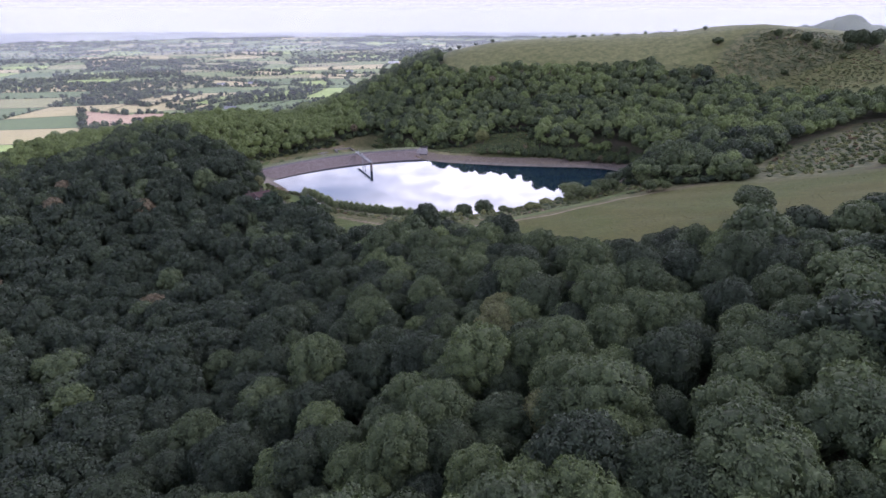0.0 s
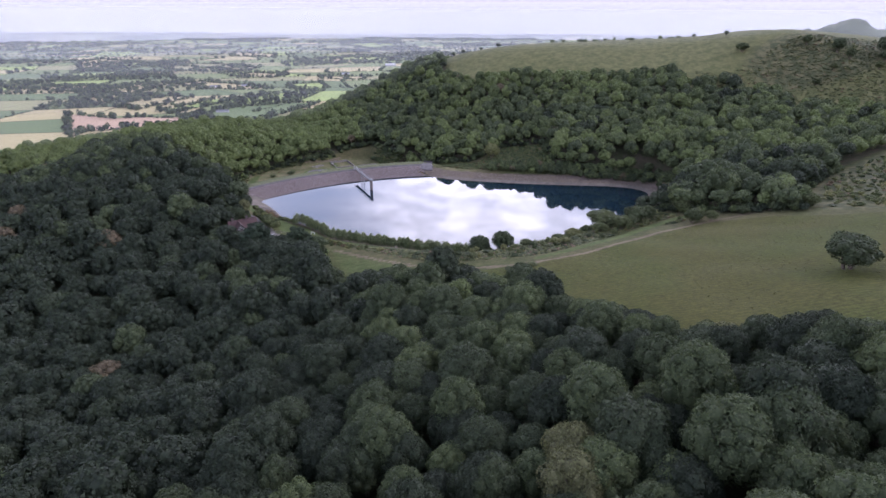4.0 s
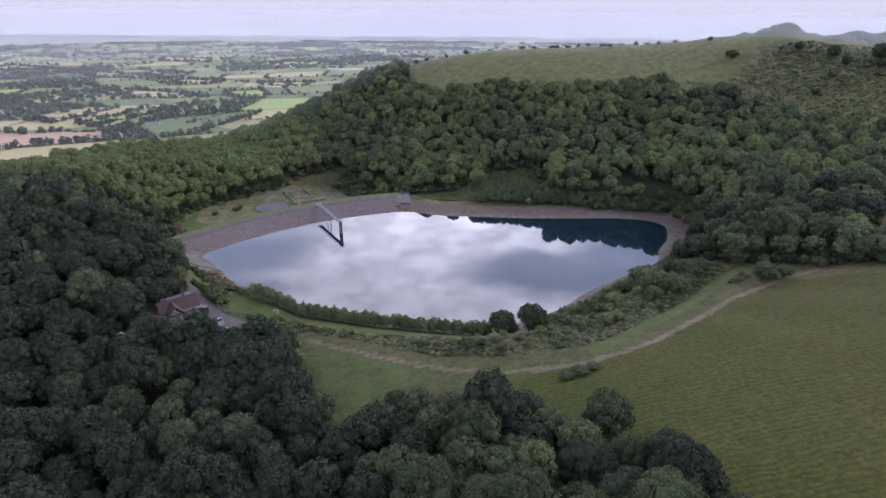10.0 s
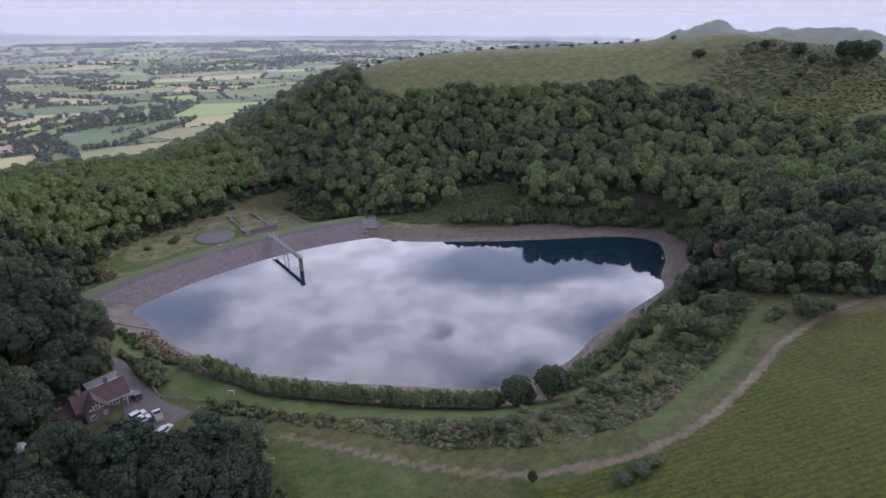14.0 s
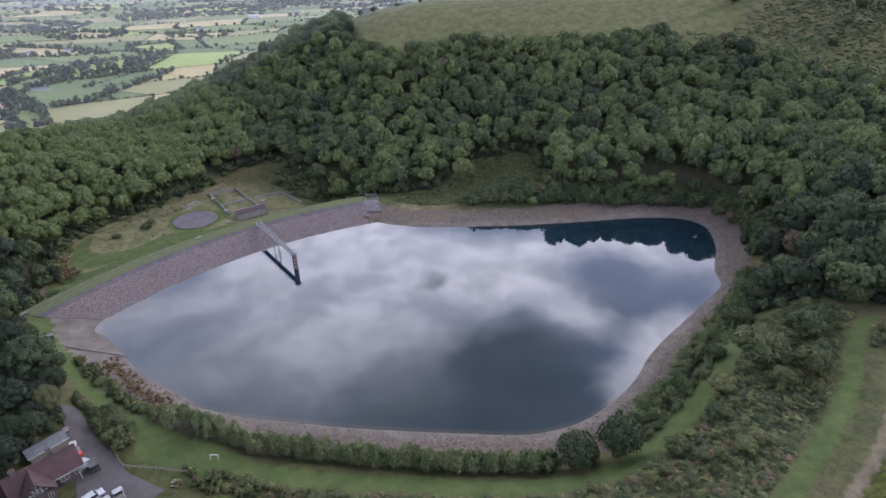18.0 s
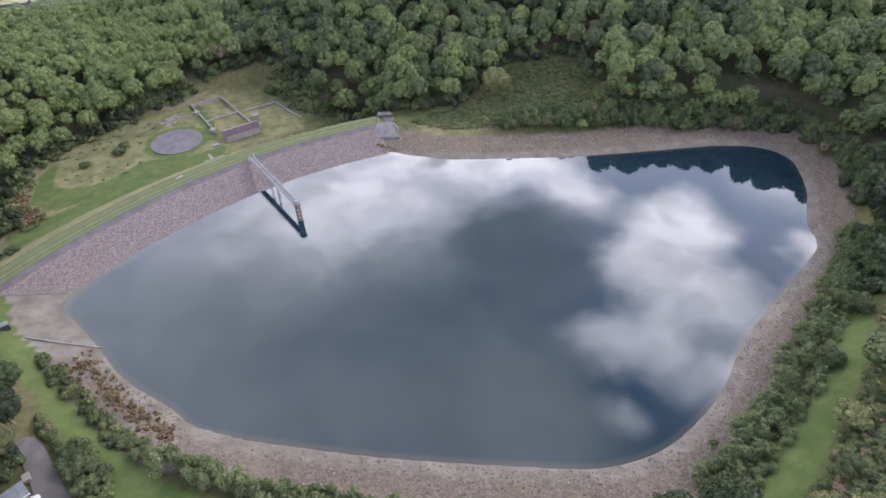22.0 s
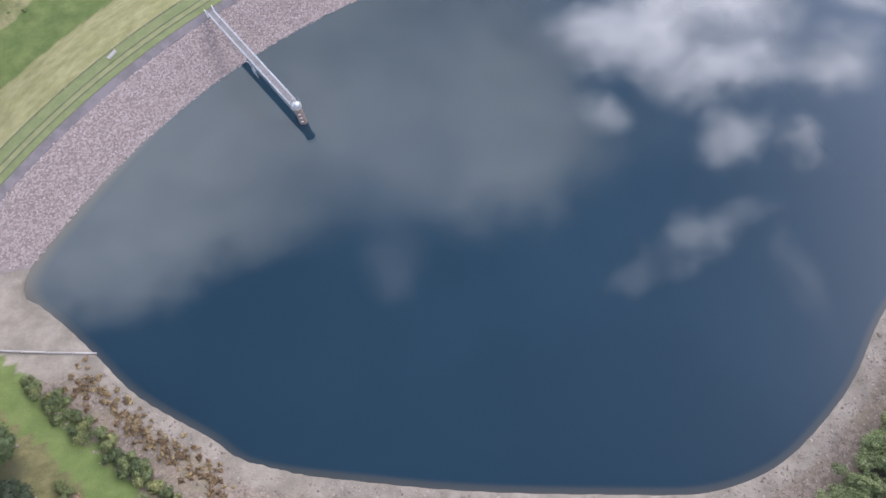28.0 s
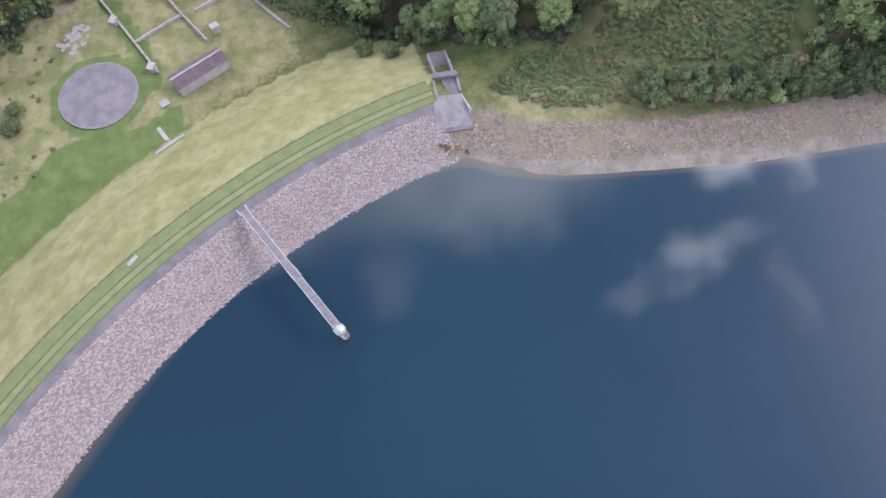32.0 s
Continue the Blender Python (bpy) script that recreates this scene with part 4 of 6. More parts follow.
def build_dam():
    face = strip("dam_face", -17.5, -1.1, 0.12, BED, "bedding under the sloping stone face of the dam", "dam")
    strip("dam_kerb", -1.1, 0.5, 0.22, KERB, "dark stone kerb along the top of the dam face", "kerb")
    strip("crest_turf", 0.5, 2.2, 0.16, TURF, "green turf edge along the kerb of the dam", "turf")
    strip("crest_path", 2.2, 4.0, 0.15, DRYTURF, "worn pale grass path along the dam crest", "path")
    strip("crest_turf_outer", 4.0, 6.4, 0.16, TURF, "green turf along the outer edge of the crest", "turf")
    for d in (0.62, 2.25, 3.7, 6.25):
        strip("wheel_rut" if d > 1 else "kerb_gap", d, d + (0.3 if d > 1 else 0.14), 0.20, RUT, "dark worn line in the turf of the dam crest", "rut", thick=0.3)
    r = np.random.RandomState(3)
    rows = []
    d = -1.2
    while d > -12.3:
        wide = 0.30 + 0.08 * r.rand()
        a = -52.2 + 0.36 * -d + 0.2 * r.rand()
        while a < -8.6:
            long = 0.26 + 0.26 * r.rand()
            a += math.degrees(long / DAM_R) * 0.98
            e = d - wide / 2 + 0.12 * r.randn()
            x, y = on_dam(a, e)
            z = float(np.interp(e, (-40, -11.5, 0), (-8, 0, 4.5)))
            rows.append((x, y, z + 0.12 + 0.025 * r.randn(), long / 2, wide / 2 * (0.85 + 0.3 * r.rand()), 0.12, -radians(a) + 0.5 * r.randn(), 0.16))
        d -= wide * 0.95
    # the stones about the foot of the bridge are separate pieces
    near = [k for k, q in enumerate(rows) if math.hypot(q[0] + 58, q[1] - 377) < 3.9][:300]
    cube = [(-0.5, -0.5, -0.5), (0.5, -0.5, -0.5), (0.5, 0.5, -0.5), (-0.5, 0.5, -0.5), (-0.42, -0.4, 0.5), (0.4, -0.43, 0.46), (0.43, 0.4, 0.5), (-0.4, 0.42, 0.44)]
    quads = [(0, 3, 2, 1), (4, 5, 6, 7), (0, 1, 5, 4), (1, 2, 6, 5), (2, 3, 7, 6), (3, 0, 4, 7)]
    first = None
    for k in near:
        x, y, z, hx, hy, hz, turn, _ = rows[k]
        if first is None:
            first = stone = raw("stone", cube, quads, PITCH_PIECE, face)
        else:
            stone = new("stone", first.data)
            stone.parent = face
        stone.matrix_basis = Matrix.Translation((x, y, z)) @ Matrix.Rotation(turn, 4, "Z") @ Matrix.Diagonal((2 * hx, 2 * hy, 2 * hz, 1))
    rows = [q for k, q in enumerate(rows) if k not in set(near)]
    rocks("stone_pitching", rows, PITCH, "rows of pinkish grey pitching stones on the dam slope", "stones", 4)
    # low post fence on the outer side of the crest
    for k, deg in enumerate(np.arange(-55, -10, 1.45)):
        x, y = on_dam(deg, 6.2)
        bm = bmesh.new()
        rod(bm, (0, 0, -0.3), (0, 0, 1.05), 0.06, 6)
        if k == 0:
            first = part("fence_post", bm, TIMBER)
            first.location = (x, y, at(x, y))
            tagged(first, "slim weathered timber fence post on the dam crest", "fence post", "posts along the crest")
        else:
            bm.free()
            copy_thing(first, Matrix.Translation((x, y, at(x, y))))


def build_bridge():
    """The footbridge from the crest to the draw-off tower."""
    a, b = Vector((-62.6, 386.8, 6.2)), Vector((-49.4, 359.2, 6.4))
    long = (b - a).length
    ux = (b - a).normalized()
    m = Matrix.Translation(a) @ Matrix.Rotation(math.atan2(ux.y, ux.x), 4, "Z")
    top = root("footbridge", m, "narrow grey steel footbridge with handrails out to the tower", "footbridge")
    n = 22
    for s in (-0.72, 0.72):
        solid("girder", [("box", 0, long, s - 0.07, s + 0.07, -0.42, 0.02)], STEEL, top)
        solid("handrail", [("rod", (0, s, 1.12), (long, s, 1.12), 0.045), ("rod", (0, s, 0.6), (long, s, 0.6), 0.03)], STEEL, top)
        for i in range(n):
            x = i * long / (n - 1)
            solid("rail_post", [("rod", (x, s, 0), (x, s, 1.12), 0.035)], STEEL, top)
        solid("gate_post", [("box", -0.1, 0.1, s * 1.35 - 0.08, s * 1.35 + 0.08, -0.9, 1.35)], WHITE, top, "short white gate post")
    for i in range(30):
        x = i * long / 30
        solid("deck_plank", [("box", x + 0.03, x + long / 30 - 0.03, -0.62, 0.62, 0.0, 0.05)], DAMP, top)
    # braced trestle where the bridge passes the water's edge
    x = long * 0.5
    for s in (-0.65, 0.65):
        for e in (-0.6, 0.6):
            solid("trestle_leg", [("rod", (x + e * 0.6, s, -0.4), (x + e * 1.4, s * 1.5, -7.5), 0.10)], STEEL, top)
    for zz in (-2.2, -4.6):
        solid("trestle_brace", [("rod", (x - 0.9, -0.9, zz), (x + 0.9, -0.9, zz - 1.5), 0.05), ("rod", (x + 0.9, 0.9, zz), (x - 0.9, 0.9, zz - 1.5), 0.05), ("rod", (x, -1.0, zz), (x, 1.0, zz), 0.05)], STEEL, top)


def build_tower():
    m = Matrix.Translation((-48.9, 358.2, 0))
    top = root("intake_tower", m, "round brown stone draw-off tower with a white metal cap", "tower")
    for i in range(9):
        z = -4 + i * 1.12
        solid("stone_ring", [("rod", (0, 0, z), (0, 0, z + 1.09), 0.86 if i % 2 else 0.84, 20)], plain_ring, top)
    solid("coping", [("rod", (0, 0, 6.08), (0, 0, 6.4), 1.12, 20)], CONCRETE, top)
    solid("cap", [("rod", (0, 0, 6.4), (0, 0, 6.85), 0.92, 20, 0.78), ("rod", (0, 0, 6.85), (0, 0, 7.2), 0.78, 20, 0.2)], STEEL, top, "white painted metal cap")
    for i in range(10):
        t = i * 0.628
        solid("rail_post", [("rod", (1.05 * math.cos(t), 1.05 * math.sin(t), 6.4), (1.05 * math.cos(t), 1.05 * math.sin(t), 7.5), 0.03)], STEEL, top)
    bm = bmesh.new()
    for i in range(20):
        t, u = i * 0.314, (i + 1) * 0.314
        rod(bm, (1.05 * math.cos(t), 1.05 * math.sin(t), 7.5), (1.05 * math.cos(u), 1.05 * math.sin(u), 7.5), 0.035)
    part("guard_rail", bm, STEEL, top)
    for i, z in enumerate((1.2, 2.6, 4.0)):
        solid("depth_mark", [("box", -0.25, 0.25, -0.92, -0.84, z, z + 0.35)], WHITE, top)


plain_ring = plain("brown_tower_stone", (0.075, 0.058, 0.052), (0.13, 0.10, 0.088), 1.2, 0.85, 0.4, 0.03)


def build_spillway():
    m = Matrix.Translation((-15.2, 402.5, 0)) @ Matrix.Rotation(radians(-4), 4, "Z")
    top = root("spillway", m, "pale concrete overflow spillway with walls and a small bridge", "spillway")
    bm = bmesh.new()
    v = [bm.verts.new((x, y, at(-15.2 + x, 402.5 + y) + 0.45)) for x, y in ((-4.4, -6.2), (3.8, -6.2), (3.7, -2.6), (2.4, 0.8), (-2.4, 0.8), (-4.0, -1.0))]
    f = bm.faces.new(v)
    top_z = max(q.co.z for q in v)
    low = bmesh.ops.extrude_face_region(bm, geom=[f])["geom"]
    for e in low:
        if isinstance(e, bmesh.types.BMVert):
            e.co.z -= 2.2
    bmesh.ops.recalc_face_normals(bm, faces=bm.faces)
    part("apron", bm, DAMP, top)
    solid("toe_wall", [("box", -4.5, 3.9, -6.9, -6.2, 0.2, at(-15, 396.2) + 0.4)], KERB, top, "rough dark stone toe wall")
    solid("channel_floor", [("box", -2.5, 2.4, 0.8, 5.4, 1.0, at(-15.2, 403.5) - 0.1)], KERB, top)
    solid("wing_wall", [("box", -3.0, -2.5, -0.3, 6.0, 2.2, 4.8)], DAMP, top)
    solid("wing_wall", [("box", 2.4, 2.9, 1.5, 6.0, 2.2, 4.8)], DAMP, top)
    solid("splay_wall", [("box", 0, 0.4, 0, 4.6, 2.0, 4.4, Matrix.Translation((3.8, -3.4, 0)) @ Matrix.Rotation(radians(18), 4, "Z"))], CONCRETE, top)
    solid("weir_bridge", [("box", -2.9, 2.9, 5.4, 7.0, 4.6, 4.9)], KERB, top)
    solid("bridge_parapet", [("box", -2.9, 2.9, 5.3, 5.5, 4.9, 5.5)], KERB, top)
    for s in (-2.1, 2.0):
        for i in range(4):
            y = 7.0 + 2.1 * i
            g = at(-15.2 + s, 402.5 + y + 1)
            solid("chute_wall", [("box", s - 0.25, s + 0.25, y, y + 2.1, g - 2.5, max(g + 0.4, 4.5 - 1.0 * i))], DAMP, top)
    solid("chute_floor", [("box", -1.9, 1.8, 6.6, 15.5, 0.2, at(-15.2, 414) - 0.3)], KERB, top)


def build_works():
    """The old filter beds below the dam: shed, gravel ring, walls, kiosks, fences."""
    z = -11.6
    deg = math.degrees(math.atan2(6.1, 13.2))
    m = Matrix.Translation((-71.9, 436.8, at(-71.9, 436.8) - 0.1)) @ Matrix.Rotation(radians(deg), 4, "Z")
    top = root("pump_shed", m, "long shed with maroon sheet roof and grey concrete wall", "shed")
    for i in range(3):
        x = -7.1 + i * 4.75
        solid("wall_panel", [("box", x, x + 4.7, -2.55, -2.25, 0, 3.1)], CONCRETE, top, "pale grey concrete panel")
    solid("back_wall", [("box", -7.1, 7.1, 1.95, 2.25, 0, 3.1)], CONCRETE, top)
    for s in (-7.1, 6.8):
        bm = bmesh.new()
        v = [bm.verts.new(p) for p in ((s, -2.25, 0), (s, 1.95, 0), (s, 1.95, 3.1), (s, -0.15, 4.3), (s, -2.25, 3.1))]
        g = bmesh.ops.extrude_face_region(bm, geom=[bm.faces.new(v)])["geom"]
        for e in g:
            if isinstance(e, bmesh.types.BMVert):
                e.co.x += 0.3
        bmesh.ops.recalc_face_normals(bm, faces=bm.faces)
        part("gable_wall", bm, CONCRETE, top)
    for i in range(12):
        x = -7.3 + i * 1.22
        for y0, y1, z0, z1 in ((-2.75, -0.15, 3.05, 4.45), (2.45, -0.15, 3.05, 4.45)):
            bm = bmesh.new()
            v = [bm.verts.new(p) for p in ((x, y0, z0), (x + 1.2, y0, z0), (x + 1.2, y1, z1), (x, y1, z1))]
            g = bmesh.ops.extrude_face_region(bm, geom=[bm.faces.new(v)])["geom"]
            for e in g:
                if isinstance(e, bmesh.types.BMVert):
                    e.co.z += 0.09
            bmesh.ops.recalc_face_normals(bm, faces=bm.faces)
            part("roof_sheet", bm, RUST, top)
    solid("ridge_cap", [("box", -7.3, 7.3, -0.35, 0.05, 4.45, 4.62)], CONCRETE, top)
    # the round gravelled bed
    bm = bmesh.new()
    bmesh.ops.create_cone(bm, cap_ends=True, segments=48, radius1=7.6, radius2=7.6, depth=0.5)
    bed = part("gravel_circle", bm, RINGSTONE)
    bed.matrix_world = Matrix.Translation((*RING, at(*RING) + 0.05)) @ Matrix.Diagonal((1.26, 1.26, 1, 1))
    tagged(bed, "round grey gravelled bed with a stone rim on mown grass", "gravel bed")
    bm = bmesh.new()
    for i in range(48):
        a, b = i * 0.1309, (i + 1) * 0.1309
        box(bm, -0.62, 0.62, -0.22, 0.22, -0.3, 0.30, Matrix.Translation((9.75 * math.cos(a), 9.75 * math.sin(a), 0)) @ Matrix.Rotation(a + math.pi / 2, 4, "Z"))
    part("stone_rim", bm, DAMP, bed).matrix_parent_inverse = Matrix.Diagonal((1 / 1.26, 1 / 1.26, 1, 1))
    # sunken beds behind low walls
    walls = (((-95.5, 468.5), (-82.4, 440.1)), ((-87.3, 451.4), (-74.6, 457.5)), ((-74.6, 457.5), (-69.3, 447.4)), ((-83, 474.5), (-74.6, 457.5)), ((-95.5, 468.5), (-83, 474.5)), ((-58.5, 463), (-47.5, 445.5)), ((-71, 458), (-58.5, 463)))
    for (x0, y0), (x1, y1) in walls:
        d = Vector((x1 - x0, y1 - y0, 0))
        zz = min(at(x0, y0), at(x1, y1))
        w = root("bed_wall", Matrix.Translation((x0, y0, zz)) @ Matrix.Rotation(math.atan2(d.y, d.x), 4, "Z"), "low lichened stone wall round a disused filter bed", "wall", "walls of the filter beds")
        k = max(3, int(d.length / 1.6))
        for i in range(k):
            solid("wall_block", [("box", i * d.length / k + 0.02, (i + 1) * d.length / k - 0.02, -0.3, 0.3, -0.6, 0.95 + 0.06 * (i % 3), None, 0.04)], STONE, w)
    for x, y, a in ((-92.1, 459.2, 65), (-83.8, 441.7, 65), (-66.5, 450.4, 25), (-81.9, 430.3, 25)):
        k = root("valve_kiosk", Matrix.Translation((x, y, at(x, y))) @ Matrix.Rotation(radians(a), 4, "Z"), "small grey concrete valve house by the filter beds", "kiosk", "valve houses")
        flat = y < 435
        solid("body", [("box", -1.0, 1.0, -0.8, 0.8, -0.2, 0.5 if flat else 1.7, None, 0.05)], STONE, k)
        solid("roof_slab", [("box", -1.15, 1.15, -0.95, 0.95, 0.5 if flat else 1.7, 0.65 if flat else 1.9, None, 0.03)], CONCRETE, k)
        if not flat:
            solid("door", [("box", 1.0, 1.05, -0.4, 0.4, 0.0, 1.5)], BLACK, k)
    # broken paving
    r = np.random.RandomState(11)
    patch = root("old_paving", Matrix.Translation((-101.8, 456, at(-101.8, 456))), "patch of broken stone slabs half grown over", "paving")
    for i in range(46):
        x, y = r.uniform(-5.2, 5.2), r.uniform(-5.2, 5.2)
        if abs(x) + abs(y) > 7:
            continue
        s = 0.45 + 0.55 * r.rand()
        solid("slab", [("box", -s, s, -s * 0.7, s * 0.7, -0.25, 0.1, Matrix.Translation((x, y, at(-101.8 + x, 456 + y) - at(-101.8, 456) + 0.008 * (i % 12))) @ Matrix.Rotation(r.rand() * 3, 4, "Z"), 0.03)], STONE, patch)
    # stairs' landing on the outer slope
    st = root("slope_steps", Matrix.Translation((-84.4, 424.0, 0)) @ Matrix.Rotation(math.atan2(-6.7, 3.1), 4, "Z"), "pale concrete steps and path on the dam's grass slope", "steps")
    for i in range(14):
        x = 0.5 * i
        px, py = -84.4 + x * 0.42, 424.0 - x * 0.907
        solid("step", [("box", x, x + 0.48, -0.5, 0.5, at(px, py) - 0.3, at(px, py) + 0.12)], CONCRETE, st)
    for i in range(8):
        y = -4.0 + i
        px, py = -81.3 + y * 0.907, 416.6 + y * 0.42
        solid("landing_slab", [("box", 7.1, 7.8, y + 0.03, y + 0.97, at(px, py) - 0.4, at(px, py) + 0.15)], CONCRETE, st)
    # marker stones on the crest and at the shore
    for x, y, sx in ((-85.2, 382.4, 1.2), (-130, 341.5, 1.0)):
        bench = root("crest_slab", Matrix.Translation((x, y, at(x, y))) @ Matrix.Rotation(radians(42), 4, "Z"), "pale stone slab lying on the grassy crest", "slab")
        solid("slab_top", [("box", -sx, sx, -0.4, 0.4, 0.0, 0.45, None, 0.05)], CONCRETE, bench)
    hut = root("gauge_box", Matrix.Translation((-117.8, 327, at(-117.8, 327))) @ Matrix.Rotation(radians(30), 4, "Z"), "small dark green gauge hut at the end of the dam", "hut")
    solid("body", [("box", -0.9, 0.9, -0.7, 0.7, -0.1, 1.5, None, 0.04)], BLACK, hut)
    solid("lid", [("box", -1.0, 1.0, -0.8, 0.8, 1.5, 1.65, None, 0.03)], SLATE, hut)
    for (x0, y0), (x1, y1) in (((-113.5, 324.2), (-105.5, 321.8)), ((-105.2, 321.7), (-97.0, 319.4))):
        p = root("outfall_pipe", Matrix.Identity(4), "pale old pipe lying across the mud to the water", "pipe")
        solid("pipe_run", [("rod", (x0, y0, at(x0, y0) + 0.12), (x1, y1, at(x1, y1) + 0.12), 0.22, 10)], CONCRETE, p)
        solid("collar", [("rod", ((x0 + x1) / 2, (y0 + y1) / 2, (at(x0, y0) + at(x1, y1)) / 2 + 0.12), ((x0 + x1) / 2 + 0.3, (y0 + y1) / 2 - 0.14, (at(x0, y0) + at(x1, y1)) / 2 + 0.12), 0.3, 10)], STONE, p)


RINGSTONE = plain("ring_gravel", (0.070, 0.062, 0.067), (0.115, 0.102, 0.108), 0.35, 0.95, 0.5, 0.04)
build_dam()
build_tower()
build_bridge()
build_spillway()
build_works()


SHORESTONE = stones_material(False, (0.085, 0.068, 0.056), (0.150, 0.122, 0.102), (0.19, 0.16, 0.14))


def build_cobbles():
    p, r = scatter(-125, 130, 250, 396, 0.66, 21)
    x, y = p.T
    sd = signed(x, y, SHORE)
    ang, d = dam_place(x, y)
    k = (sd > 0.5) & (sd < 11.5) & ~((ang > -57) & (ang < -7.5) & (d > -20)) & (np.hypot(x + 105, y - 324) > 12) & (r.rand(len(x)) < np.where(y > 360, 0.2, 0.7))
    x, y = x[k], y[k]
    z = height(x, y)
    s = 0.09 + 0.14 * r.rand(len(x)) ** 2
    rows = np.c_[x, y, z + s * 0.1, s * 1.2, s, s * 0.5, r.rand(len(x)) * 6.28, np.full(len(x), 0.2)]
    rocks("shore_cobbles", rows, SHORESTONE, "pinkish brown cobbles strewn along the drawn-down shore", "cobbles", 5)


build_cobbles()

# ---------------------------------------------------------------- the house and its yard
def prism(bm, pts, depth, m=None):
    """An outline in x and z, drawn out along y by depth."""
    v = [bm.verts.new((x, 0, z)) for x, z in pts]
    g = bmesh.ops.extrude_face_region(bm, geom=[bm.faces.new(v)])["geom"]
    more = [e for e in g if isinstance(e, bmesh.types.BMVert)]
    for e in more:
        e.co.y += depth
    bmesh.ops.recalc_face_normals(bm, faces=bm.faces)
    if m is not None:
        bmesh.ops.transform(bm, matrix=m, verts=v + more)


BRICK = plain("dark_red_brick", (0.058, 0.044, 0.042), (0.10, 0.077, 0.072), 1.4, 0.9, 0.4, 0.02)


def roof_side(top, a, b, c, d, rows, cols, material):
    """A roof slope of separate courses of tiles between eaves a-b and ridge d-c."""
    a, b, c, d = map(Vector, (a, b, c, d))
    n = (b - a).cross(d - a).normalized()
    for i in range(rows):
        s, t = i / rows, (i + 1) / rows + 0.02
        p = [a.lerp(d, s), b.lerp(c, s), b.lerp(c, t), a.lerp(d, t)]
        bm = bmesh.new()
        lo = [bm.verts.new(q + n * (0.02 if k > 1 else 0.10)) for k, q in enumerate(p)]
        hi = [bm.verts.new(q - n * 0.06) for q in p]
        bm.faces.new(lo)
        bm.faces.new(hi[::-1])
        for k in range(4):
            bm.faces.new((lo[k], hi[k], hi[(k + 1) % 4], lo[(k + 1) % 4]))
        bmesh.ops.recalc_face_normals(bm, faces=bm.faces)
        part("tile_course", bm, material, top)


def window(top, x, y, z, w, h, face, panes=(2, 2)):
    """A white framed window on the wall plane y (face -1: looks to minus y) or on x (face 2)."""
    m = Matrix.Translation((x, y, z)) @ Matrix.Rotation(0 if face < 2 else math.pi / 2, 4, "Z")
    fr = solid("window_frame", [("box", -w / 2, w / 2, -0.06, 0.06, -h / 2, -h / 2 + 0.1, m), ("box", -w / 2, w / 2, -0.06, 0.06, h / 2 - 0.1, h / 2, m), ("box", -w / 2, -w / 2 + 0.1, -0.06, 0.06, -h / 2, h / 2, m),
                                ("box", w / 2 - 0.1, w / 2, -0.06, 0.06, -h / 2, h / 2, m), ("box", -0.04, 0.04, -0.05, 0.05, -h / 2, h / 2, m), ("box", -w / 2, w / 2, -0.05, 0.05, -0.03, 0.03, m)], WHITE, top)
    for i in (-1, 1):
        solid("pane", [("box", i * w / 4 - w / 4 + 0.06, i * w / 4 + w / 4 - 0.06, -0.02, 0.02, -h / 2 + 0.06, h / 2 - 0.06, m)], GLASS, fr)


